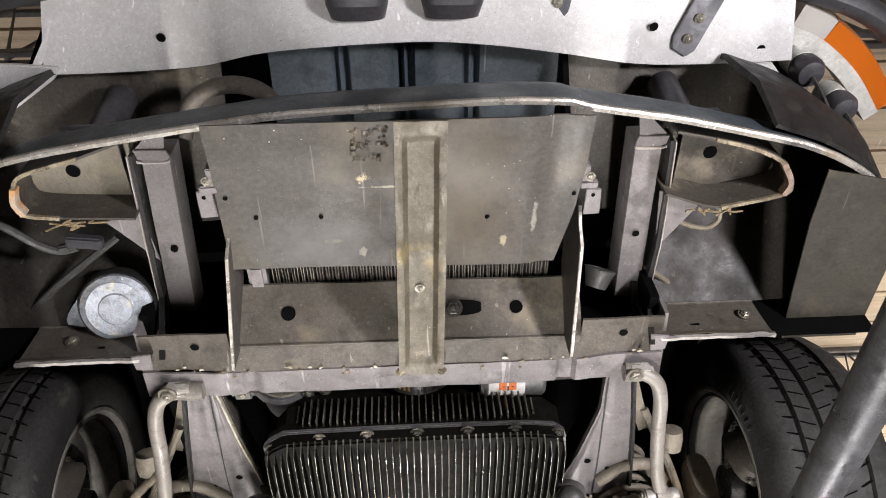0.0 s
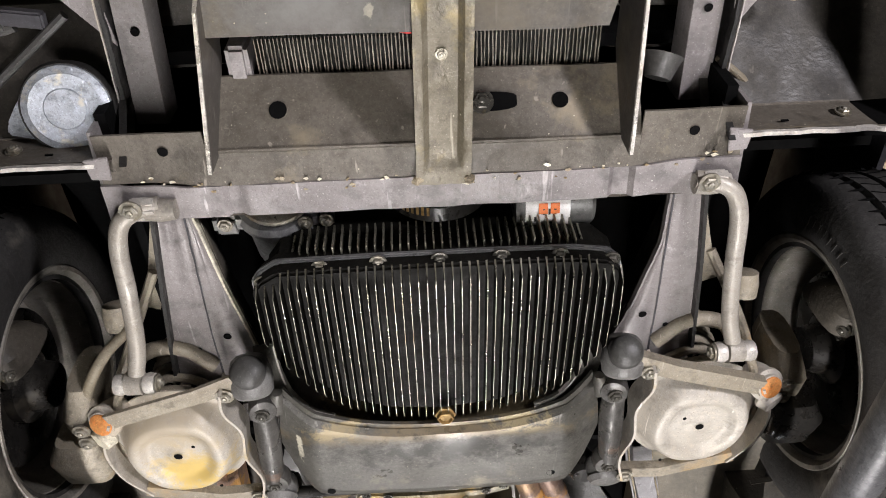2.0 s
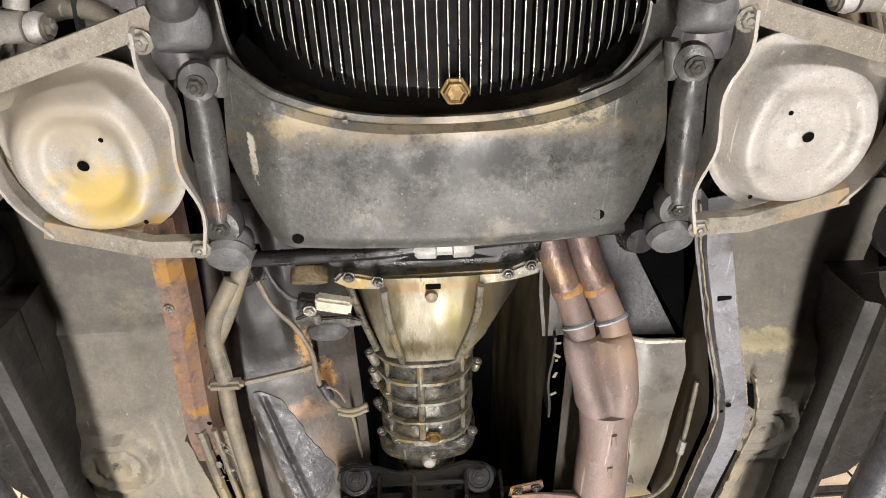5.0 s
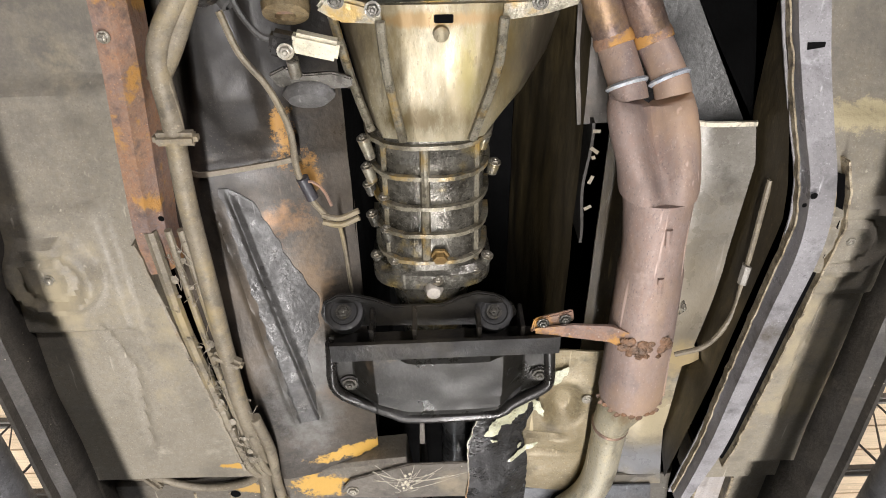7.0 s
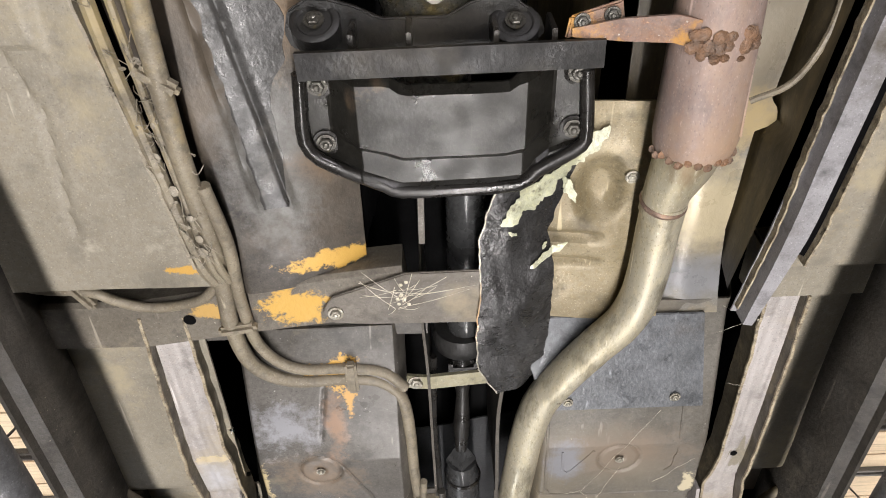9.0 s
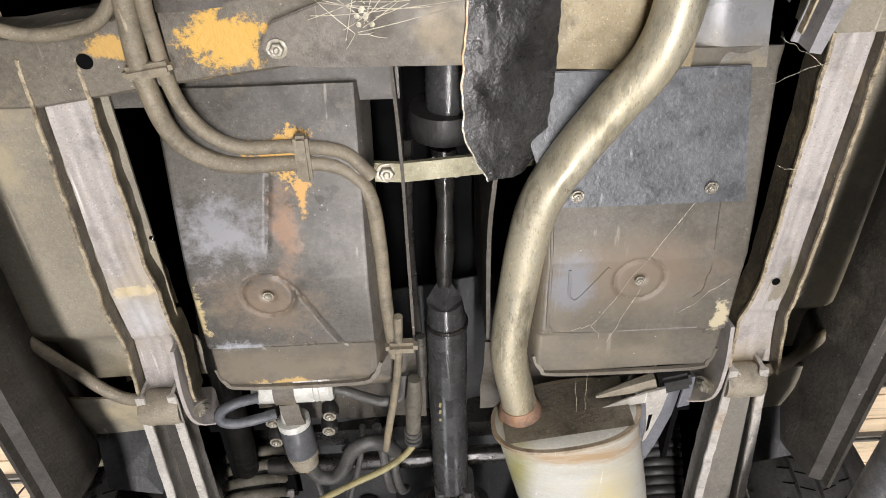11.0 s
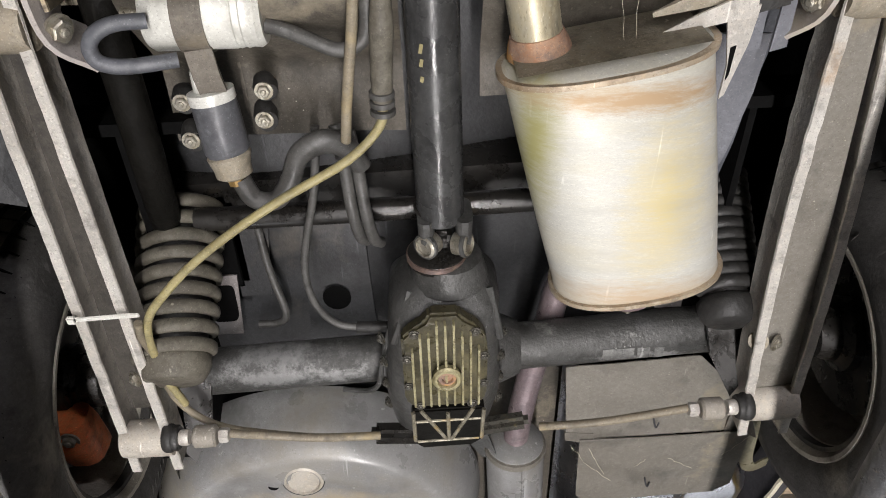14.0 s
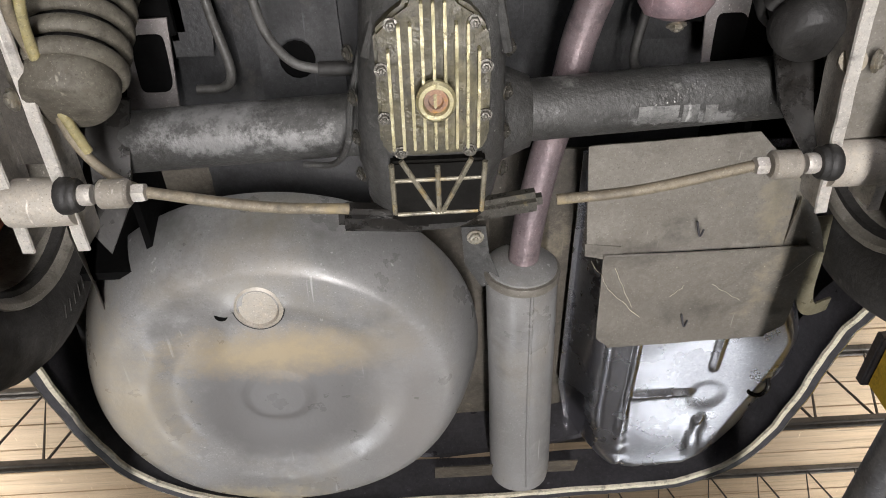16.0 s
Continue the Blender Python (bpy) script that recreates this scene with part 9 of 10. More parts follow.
part("flange", lathe([(0.026, -0.012), (0.040, -0.008), (0.041, 0.0), (0.039, 0.008), (0, 0.01)], Matrix.Translation((-0.001, 2.028, 1.742)) @ facing(0, 1, 0), 28), BLACK, ps, "dark joint flange")
part("flange_rim", lathe([(0.038, -0.008), (0.042, -0.006), (0.042, 0.001), (0.038, 0.002)], Matrix.Translation((-0.001, 2.028, 1.742)) @ facing(0, 1, 0), 28, loop=True), BLUED, ps, "rusty rim")
for a in range(4):
    bolt(ps, -0.001 + 0.032 * math.cos(a * 1.57 + 0.78), 2.034, 1.742 + 0.032 * math.sin(a * 1.57 + 0.78), 0.7, facing(0, 1, 0), mesh=BOLTB)

SETTLE[0] = None
cw2 = bmesh.new()
for a, b in (((0.30, 1.37, 1.676), (0.19, 1.565, 1.668)), ((0.19, 1.56, 1.668), (0.165, 1.575, 1.672)), ((0.25, 1.50, 1.67), (0.215, 1.60, 1.672)), ((0.19, 1.565, 1.668), (0.205, 1.59, 1.672)), ((0.40, 1.33, 1.69), (0.43, 1.335, 1.688)), ((0.31, 1.55, 1.672), (0.375, 1.49, 1.674)), ((0.185, 1.69, 1.70), (0.195, 1.80, 1.67)), ((0.205, 1.69, 1.70), (0.20, 1.79, 1.67)), ((0.37, 1.12, 1.67), (0.41, 1.10, 1.66)), ((0.355, 1.16, 1.68), (0.42, 1.20, 1.69)), ((0.36, 1.22, 1.69), (0.43, 1.19, 1.69))):
    a, b = Vector(a), Vector(b)
    tube([a + (b - a) * f + Vector((0.004 * noise.noise(a * 30 + Vector((f * 4, 0, 0))), 0.004 * noise.noise(b * 30 + Vector((f * 5, 1, 0))), 0)) for f in span(0, 1, 7)], 0.00022, 4, cw2, 3)
tagged(solo("cobweb", cw2, DUSTW, "pale cobweb threads below the seat pan", "cobweb"), kind="stuff")
SETTLE[0] = BACK

# ---------- rear axle ----------
ra = thing("rear_axle", (0, 2.22, 1.74), "dark grey rear axle with a finned differential cover", "rear axle")
AY, AZ = 2.238, 1.792
part("axle_tube", tube([(-0.47, AY + 0.018, AZ), (-0.09, AY + 0.003, AZ)], 0.0365, 26, smooth=1), AXLE, ra, "scuffed axle tube")
part("axle_tube", tube([(0.09, AY - 0.004, AZ), (0.44, AY - 0.022, AZ)], 0.0365, 26, smooth=1), AXLE, ra, "scuffed axle tube")
for x0, x1, y in ((-0.10, -0.06, AY + 0.003), (0.06, 0.115, AY - 0.004)):
    part("tube_flange", tube([(x0, y, AZ), (x1, y, AZ)], 0.058, 28, smooth=1, radii=[0.045, 0.062] if x0 < 0 else [0.064, 0.042]), AXLE, ra)
for x, w in ((0.27, 0.05), (0.31, 0.02), (0.335, 0.015)):
    part("label_scrap", sheet(lambda u, v: (x + u, AY - 0.012 + 0.0372 * math.sin(v), AZ - 0.0372 * math.cos(v)), span(-w / 2, w / 2, 3), span(-0.25, 0.35, 6), 0.0005), worn("label_scrap_paint", (0.26, 0.26, 0.25), (0.12, 0.12, 0.117), None, 0.5, 0.1, 60, 0.1) if x < 0.28 else bpy.data.materials["label_scrap_paint"], ra)
part("differential_case", loft([(2.045, 0.002, 1.755, 0.055, 0.050, 2.4), (2.062, -0.002, 1.755, 0.070, 0.064, 3.4), (2.075, -0.004, 1.755, 0.078, 0.074, 4.0), (2.11, -0.006, 1.755, 0.080, 0.080, 4.0), (2.17, -0.008, 1.755, 0.084, 0.086, 3.6), (2.24, -0.010, 1.758, 0.088, 0.090, 3.2), (2.30, -0.012, 1.765, 0.080, 0.082, 3.0), (2.345, -0.012, 1.775, 0.064, 0.06, 2.6)], 36), AXLE, ra, "oily dark grey differential case")
part("pinion_nose", lathe([(0.030, 0.035), (0.046, 0.03), (0.052, 0.01), (0.056, -0.004), (0.048, -0.012), (0, -0.012)], Matrix.Translation((0.004, 2.05, 1.745)) @ facing(0, -1, 0) @ pose(0, 0, 0, 0, 0, 0), 28), AXLE, ra)
for x0, x1 in ((-0.052, -0.078), (0.058, 0.072)):
    part("case_rib", tube([(x0, 2.055, 1.715), ((x0 + x1) / 2, 2.085, 1.695), (x1, 2.12, 1.69)], 0.006, 8), AXLE, ra)
COV = [(-0.066, 2.085), (-0.05, 2.07), (-0.034, 2.06), (-0.028, 2.047), (0.012, 2.047), (0.02, 2.058), (0.036, 2.068), (0.048, 2.085), (0.052, 2.11), (0.051, 2.195), (0.042, 2.212), (-0.054, 2.214), (-0.066, 2.198)]
COV = [(x - 0.0005, y) for x, y in COV]
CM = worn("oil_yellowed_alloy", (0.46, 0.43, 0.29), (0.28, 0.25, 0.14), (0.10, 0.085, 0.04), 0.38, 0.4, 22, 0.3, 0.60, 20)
# The cover is a dark tone, the fins on it a pale one.
cov = part("finned_cover", plate(COV, 1.656, 0.022, 0.004), worn("dark_cover_alloy", (0.085, 0.075, 0.04), (0.035, 0.031, 0.017), (0.16, 0.14, 0.07), 0.4, 0.15, 22, 0.3, 0.62), ra, "oil-yellowed finned cover")
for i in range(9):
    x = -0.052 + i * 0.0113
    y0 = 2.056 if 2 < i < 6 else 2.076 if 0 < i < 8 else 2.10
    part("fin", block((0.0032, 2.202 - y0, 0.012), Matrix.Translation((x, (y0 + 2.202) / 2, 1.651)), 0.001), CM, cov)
part("plug_boss", lathe([(0.012, 0.0), (0.020, 0.0), (0.021, 0.008), (0.018, 0.011), (0.014, 0.011), (0.012, 0.006)], Matrix.Translation((-0.006, 2.149, 1.652)) @ DOWN, 26, loop=True), CM, cov)
part("drain_plug", lathe([(0.0125, 0.0), (0.0125, 0.007), (0.008, 0.008), (0.007, 0.004), (0, 0.004)], Matrix.Translation((-0.006, 2.149, 1.652)) @ DOWN, 18), RUST, cov, "rusty drain plug")
for x, y in ((-0.048, 2.078), (0.034, 2.078), (-0.060, 2.12), (0.046, 2.12), (-0.060, 2.17), (0.046, 2.17), (-0.045, 2.208), (0.030, 2.208)):
    bolt(ra, x, y, 1.656, 0.62, name="cover_bolt", mesh=BOLTB)
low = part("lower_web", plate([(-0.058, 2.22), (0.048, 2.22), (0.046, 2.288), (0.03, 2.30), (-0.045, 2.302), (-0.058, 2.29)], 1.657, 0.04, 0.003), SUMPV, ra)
for a, b in (((-0.046, 2.218), (-0.008, 2.285)), ((0.032, 2.218), (-0.002, 2.285)), ((-0.006, 2.225), (-0.005, 2.284)), ((-0.055, 2.242), (0.045, 2.242)), ((-0.053, 2.284), (0.040, 2.284)), ((-0.057, 2.222), (-0.056, 2.284)), ((0.047, 2.222), (0.044, 2.284))):
    part("web_rib", tube([(a[0], a[1], 1.656), (b[0], b[1], 1.658)], 0.0032 if a[1] != b[1] else 0.0024, 8, smooth=1), RIBM, low)
part("bright_foot", block((0.024, 0.02, 0.014), Matrix.Translation((0.035, 2.292, 1.684)), 0.003), RIBM, ra)
for s in (-1, 1):
    for k in range(4):
        bolt(ra, (-0.095 if s < 0 else 0.075), 2.12 + k * 0.05, 1.70 + 0.008 * k, 0.8, facing(s, 0, -0.6), mesh=BOLTB)
part("bracket", block((0.11, 0.03, 0.03), Matrix.Translation((-0.072, 2.315, 1.70)) @ pose(0, 0, 0, 0, 0, 4), 0.008), BLACK, ra, "greasy cable bracket")
part("bracket", block((0.09, 0.026, 0.026), Matrix.Translation((0.078, 2.305, 1.70)) @ pose(0, 0, 0, 0, 0, -8), 0.008), OILY, ra, "greasy cable bracket")
part("vent_pipe", tube([(-0.085, 2.13, 1.73), (-0.10, 2.18, 1.72), (-0.108, 2.23, 1.725), (-0.13, 2.27, 1.75), (-0.17, 2.275, 1.76)], 0.004, 8), AXLE, ra)
SETTLE[0] = None
part("vent_hose", tube([(-0.160, 1.90, 1.79), (-0.164, 1.94, 1.785), (-0.174, 2.0, 1.78), (-0.201, 2.112, 1.78), (-0.197, 2.187, 1.78), (-0.171, 2.232, 1.78), (-0.136, 2.244, 1.78), (-0.10, 2.242, 1.775)], 0.0058, 10), HOSEB, ra, "grey axle vent hose")
part("hose_end", tube([(-0.138, 2.244, 1.78), (-0.088, 2.242, 1.774)], 0.009, 10, smooth=1), RUBBER, ra)
SETTLE[0] = BACK
for s in (-1, 1):
    c = lambda x: (s * x + 0.012)
    # drop bracket at each axle end
    part("end_bracket", plate([(c(0.385), 2.20, 1.79), (c(0.43), 2.19, 1.79), (c(0.45), 2.30, 1.70), (c(0.415), 2.335, 1.68), (c(0.39), 2.29, 1.72)], 0, 0.008), BLACK, ra)
    SETTLE[0] = None
    rod = thing("handbrake_rod", (s * 0.25, 2.30, 1.66), "dusty thin rod with rubber bushes along the axle", "rod", "axle rods")
    y0 = 2.318 if s < 0 else 2.318
    part("rod", tube([(c(0.345), y0 + 0.004, 1.652), (c(0.22), y0 + 0.038, 1.662), (c(0.122), y0 + 0.052, 1.67)], 0.0065, 10), HOSE, rod)
    for k, (d, r, m_) in enumerate(((0.345, 0.011, TARM), (0.372, 0.0165, BARP), (0.402, 0.012, TARM), (0.416, 0.019, RUBBER), (0.424, 0.021, RUBBER))):
        part("bush" if k in (1, 3, 4) else "nut", lathe([(r * 0.8, -0.017), (r, -0.014), (r, 0.014), (r * 0.8, 0.017), (0, 0.017)] if k == 1 else [(r * 0.9, -0.007), (r, -0.004), (r, 0.004), (r * 0.9, 0.007), (0, 0.007)], Matrix.Translation((c(d), y0 + 0.002, 1.647)) @ facing(s, 0, 0), 18 if k != 0 else 6), m_, rod)
    # trailing arm: a deep channel, mouth down, with bushes at both ends
    arm = thing("trailing_arm", (s * 0.44, 2.0, 1.67), "pale dusty channel-section trailing arm with chipped edges", "trailing arm", "trailing arms")
    P0 = Vector((-0.447, 1.69, 1.69)) if s < 0 else Vector((0.450, 1.69, 1.69))
    P1 = Vector((-0.4495, 2.398, 1.652)) if s < 0 else Vector((0.480, 2.392, 1.652))
    for k in (-1, 1):
        fb = bmesh.new()
        pts = [P0 + (P1 - P0) * f + Vector((k * (0.0235 + 0.008 * f + (0.0 if s < 0 else 0.011 * math.sin(math.pi * f))) + 0.001 * noise.noise(Vector((f * 20, k, s))), 0, 0.0015 * noise.noise(Vector((f * 30, k * 3, s))))) for f in span(0, 1, 40)]
        sweep(fb, pts, [(-0.0075, 0.0), (-0.0065, -0.003), (0.0065, -0.003), (0.0075, 0.0), (0.003, 0.006), (0.003, 0.05), (-0.003, 0.05), (-0.003, 0.006)])
        part("flange", fb, TARM, arm)
    # Left web takes the shaded brown, right web a lit grey tone.
    part("web", sweep(bmesh.new(), [P0 + Vector((0, 0.03, 0.045 if s < 0 else 0.016)), P1 + Vector((0, -0.09, 0.045 if s < 0 else 0.016))], [(-0.028, 0), (0.028, 0), (0.028, 0.004), (-0.028, 0.004)], scale=[0.8, 1.0]), SILL if s < 0 else SHIELD, arm)
    part("front_bush", lathe([(0.012, -0.03), (0.026, -0.03), (0.028, -0.02), (0.028, 0.02), (0.026, 0.03), (0.012, 0.03), (0, 0.028)], Matrix.Translation(P0 + Vector((0, 0.035, 0.012))) @ facing(1, 0, 0), 22), ARM, arm, "dusty bush sleeve")
    part("rear_bush", lathe([(0.012, -0.036), (0.027, -0.036), (0.028, -0.026), (0.028, 0.026), (0.027, 0.036), (0.012, 0.036), (0, 0.034)], Matrix.Translation(P1 + Vector((0, -0.06, 0.012))) @ facing(1, 0, 0), 22), PANS, arm, "pale rusty bush sleeve")
    sp = P0 + (P1 - P0) * 0.74 + Vector((-s * 0.014, 0, 0.010))
    part("spacer", tube([sp + Vector((-s * 0.02, 0.0, 0)), sp + Vector((-s * 0.005, 0.02, 0.03))], 0.014, 14, smooth=1), ARM, arm)
    bolt(arm, sp.x + s * 0.002, sp.y, sp.z - 0.004, 1.0, facing(0.8 * s, -0.2, -1))
    br = part("pivot_bracket", sweep(bmesh.new(), glide([(P0.x - s * 0.046, 1.60, 1.70), (P0.x - s * 0.045, 1.67, 1.688), (P0.x - s * 0.05, 1.735, 1.69), (P0.x - s * 0.075, 1.775, 1.72)], 5), [(-0.003, -0.012), (0.003, -0.012), (0.003, 0.05), (-0.003, 0.05)]), RAILP, arm, "folded pivot bracket")
    bolt(br, P0.x - s * 0.055, 1.73, 1.70, 1.4, facing(-s, 0.2, -0.6))
    # spring cup and bellows
    SETTLE[0] = None
    spg = thing("rear_spring", (s * 0.42, 2.17, 1.8), "dusty ribbed rubber-covered rear spring above the arm", "spring", "rear springs")
    top, bot = (Vector((-0.396, 2.085, 1.905)), Vector((-0.390, 2.215, 1.690))) if s < 0 else (Vector((0.424, 2.085, 1.915)), Vector((0.409, 2.192, 1.722)))
    # The right spring is coloured black for the shade it hangs in.
    tone_ = BOOT if s < 0 else RUBBER
    mS = Matrix.Translation(top) @ (bot - top).to_track_quat("Z", "Y").to_matrix().to_4x4()
    ln = (bot - top).length
    wide, turns = (0.060, 9) if s < 0 else (0.051, 11)
    part("core", lathe([(0, 0), (0.8 * wide, 0), (0.77 * wide, ln * 0.8), (0.68 * wide, ln), (0, ln)], mS, 20), RUBBER, spg)
    coil = [mS @ Vector(((wide - 0.007 * f) * math.cos(f * 2 * math.pi * turns), (wide - 0.007 * f) * math.sin(f * 2 * math.pi * turns), ln * (0.96 if s < 0 else 0.88) * f)) for f in span(0, 1, 240)]
    part("coil", sweep(bmesh.new(), coil, [(-0.004, -0.0098), (0.001, -0.0098), (0.005, -0.006), (0.006, 0.0), (0.005, 0.006), (0.001, 0.0098), (-0.004, 0.0098)], up=tuple(bot - top)), tone_, spg, "dusty flat coil", 60)
    part("lower_cup", lathe([(r_ * wide, ln * h_) for r_, h_ in ((0.7, 0.92), (0.85, 0.95), (0.86, 1.00), (0.80, 1.05), (0.68, 1.09), (0.60, 1.10), (0.2, 1.105), (0, 1.105))], mS, 28), tone_, spg, "smooth dusty lower cup", 70)
SETTLE[0] = lambda v: v + Vector((0.0, 0.028, 0))
tie = part("cable_tie", block((0.085, 0.007, 0.003), Matrix.Translation((-0.437, 2.060, 1.657)) @ pose(0, 0, 0, 0, 0, -2), 0.001), WHITEM, [o for o in scene.objects if o.name == "trailing_arm"][0], "white cable tie")
part("tie_lock", block((0.012, 0.012, 0.007), Matrix.Translation((-0.481, 2.062, 1.657)), 0.002), WHITEM, tie)

SETTLE[0] = along((1.66, 0.0, 0), (1.75, 0.02, 0), (2.0, 0.05, 0), (2.3, 0.085, 0), (2.5, 0.1, 0))

# ---------- rear floor and fuel gear ----------
part("rear_beam", sweep(bmesh.new(), [(-0.42, 2.02, 1.90), (0.42, 2.0, 1.90)], [(-0.02, 0), (0.02, 0), (0.024, 0.02), (0.02, 0.1), (-0.02, 0.1), (-0.024, 0.02)]), BLACK, body, "dark tube-like cross beam")
part("rear_bulkhead", sheet(lambda x, y: 1.95 + 0.03 * math.sin(x * 7) + dent(x, y, 0.01, 5), span(-0.42, 0.42, 30), span(1.70, 2.46, 40), 0.004), ARCHG, body, "blue-grey sheet above the axle, coloured for shade")
part("bearing_panel", sheet(lambda x, y: 1.84 - 0.10 * step(1.76 - y, 0.12) + 0.02 * noise.noise(Vector((x * 9, y * 9, 4))), span(-0.35, -0.045, 26), span(1.655, 1.90, 26), 0.004), UNDERCOAT, body, "dusty rear seat panel")
part("bearing_panel", sheet(lambda x, y: 1.80 - 0.06 * step(1.75 - y, 0.12) + 0.015 * noise.noise(Vector((x * 9, y * 9, 8))), span(0.05, 0.40, 26), span(1.66, 1.84, 20), 0.004), UNDERCOAT, body)
SETTLE[0] = None
hw = part("hanger_wall", plate([(0.325, 1.74, 1.765), (0.405, 1.74, 1.765), (0.403, 1.803, 1.78), (0.394, 1.867, 1.785), (0.388, 1.953, 1.79), (0.377, 2.025, 1.795), (0.350, 2.03, 1.81), (0.325, 1.90, 1.80)], 0, 0.004), worn("blue_grey_shield", (0.115, 0.122, 0.14), (0.07, 0.075, 0.088), (0.16, 0.165, 0.18), 0.45, 0.2, 6, 0.1), body, "slate blue inner panel")
SETTLE[0] = along((1.66, 0.0, 0), (1.75, 0.02, 0), (2.0, 0.05, 0), (2.3, 0.085, 0), (2.5, 0.1, 0))
up = part("upright_bracket", plate([(-0.225, 2.06, 1.905), (-0.125, 2.06, 1.905), (-0.115, 2.34, 1.885), (-0.235, 2.34, 1.885)], 0, 0.004), ARCHG, body, "grey bracket with a round hole")
hole(up, -0.180, 2.205, 1.8915, 0.024)
for s in (-1, 1):
    # The tower is a near-black block that holds the shade above the spring.
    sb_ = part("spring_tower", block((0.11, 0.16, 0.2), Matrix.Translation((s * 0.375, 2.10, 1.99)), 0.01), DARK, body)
    part("tower_plate", plate([(s * 0.30 - 0.03, 2.05), (s * 0.30 + 0.03, 2.05), (s * 0.31 + 0.02, 2.20), (s * 0.31 - 0.03, 2.20)], 1.90, 0.004), ARCHG, body)
    part("side_bracket", plate([(s * 0.47, 1.80, 1.76), (s * 0.60, 1.80, 1.76), (s * 0.585, 1.885, 1.70), (s * 0.50, 1.905, 1.70)], 0, 0.004), ARCHG, body, "folded bracket beside the arm")
    part("inner_sill_end", sheet(lambda x, y: 1.73 + 0.3 * (y - 1.75) * (y > 1.75) + dent(x, y, 0.01, 7), [s * v for v in span(0.47, 0.70, 10)], span(1.72, 1.92, 10), 0.004), FLOORP, body)
    part("brake_line", tube([(s * 0.66, 1.52, 1.72), (s * 0.58, 1.63, 1.715), (s * 0.52, 1.70, 1.715), (s * 0.46, 1.72, 1.72)], 0.009, 10), HOSE, body)
    if s < 0:
        part("trim_pipe", tube([(-0.372, 1.60, 1.80), (-0.374, 1.70, 1.78), (-0.370, 1.84, 1.768), (-0.384, 1.95, 1.80), (-0.41, 2.05, 1.86)], 0.022, 14), SUMPV, body, "black arch stiffener")
PUMP_AT = along((1.6, 0.0, 0.03), (1.72, 0.003, 0.03), (1.84, 0.012, 0.035), (1.9, 0.030, 0.04), (2.1, 0.028, 0.04), (2.2, 0.03, 0.03))
SETTLE[0] = PUMP_AT
fp = thing("fuel_pump", (-0.25, 1.74, 1.74), "white fuel pump canister in a brown metal clamp", "fuel pump")
fm2 = Matrix.Translation((-0.248, 1.735, 1.762)) @ facing(1, 0.0, 0)
part("can", lathe([(0, -0.062), (0.034, -0.062), (0.038, -0.056), (0.0385, 0.03), (0.037, 0.032), (0.0385, 0.034), (0.037, 0.040), (0.0385, 0.042), (0.037, 0.048), (0.038, 0.056), (0.034, 0.062), (0, 0.062)], fm2, 32), WHITEM, fp, "white enamelled can")
part("clamp_band", lathe([(0.039, -0.016), (0.041, -0.016), (0.041, 0.016), (0.039, 0.016)], fm2 @ Matrix.Translation((0, 0, -0.012)), 32, loop=True), CROSS, fp, "brown clamp band")
part("clamp_tail", sweep(bmesh.new(), [(-0.258, 1.765, 1.735), (-0.255, 1.795, 1.735), (-0.252, 1.815, 1.738)], [(-0.015, -0.002), (0.015, -0.002), (0.015, 0.002), (-0.015, 0.002)]), CROSS, fp)
for x in (-0.315, -0.180):
    part("pump_port", tube([(x, 1.735, 1.755), (x - 0.02 if x < -0.25 else x + 0.03, 1.732, 1.755)], 0.008, 10, smooth=1), BOLTM, fp)
SETTLE[0] = None
part("feed_hose", tube([(-0.306, 1.730, 1.715), (-0.335, 1.728, 1.705), (-0.355, 1.735, 1.700), (-0.366, 1.750, 1.700), (-0.361, 1.767, 1.700), (-0.335, 1.775, 1.705), (-0.285, 1.776, 1.72)], 0.0085, 12), worn("blue_grey_hose", (0.13, 0.135, 0.15), (0.09, 0.094, 0.105), None, 0.5, 0.0, 14, 0.1), fp, "looped blue-grey hose")
part("outlet_hose", tube([(-0.190, 1.751, 1.745), (-0.168, 1.757, 1.742), (-0.141, 1.769, 1.740), (-0.113, 1.781, 1.740), (-0.090, 1.774, 1.740), (-0.080, 1.755, 1.740), (-0.078, 1.715, 1.740)], 0.0085, 12), HOSEB, fp, "grey fuel hose")
SETTLE[0] = PUMP_AT
part("port_bolt", block((0.03, 0.014, 0.014), Matrix.Translation((-0.150, 1.712, 1.76)), 0.003), BLACK, fp)
ff = thing("fuel_filter", (-0.25, 1.86, 1.75), "grey cylindrical fuel filter with a pale yellow end", "fuel filter")
fm3 = Matrix.Translation((-0.258, 1.838, 1.752)) @ facing(0.12, 1, -0.12)
part("body", lathe([(0, -0.022), (0.024, -0.02), (0.026, -0.012), (0.026, 0.0), (0.0265, 0.002), (0.0265, 0.042), (0.024, 0.046), (0, 0.046)], fm3, 24), worn("slate_filter_paint", (0.13, 0.135, 0.145), (0.10, 0.10, 0.108), None, 0.45, 0.1, 14, 0.05), ff)
part("pale_cap", lathe([(0.0, -0.045), (0.016, -0.044), (0.018, -0.022), (0.0268, -0.020), (0.0268, -0.008), (0.02, -0.006)], fm3, 24), WHITEM, ff, "pale cap")
part("crimp_band", lathe([(0.024, 0.046), (0.0265, 0.048), (0.022, 0.062), (0.022, 0.07), (0.016, 0.074), (0, 0.074)], fm3, 20), ARM, ff)
part("yellow_end", lathe([(0.011, 0.072), (0.011, 0.084), (0, 0.086)], fm3, 8), BRASS, ff)
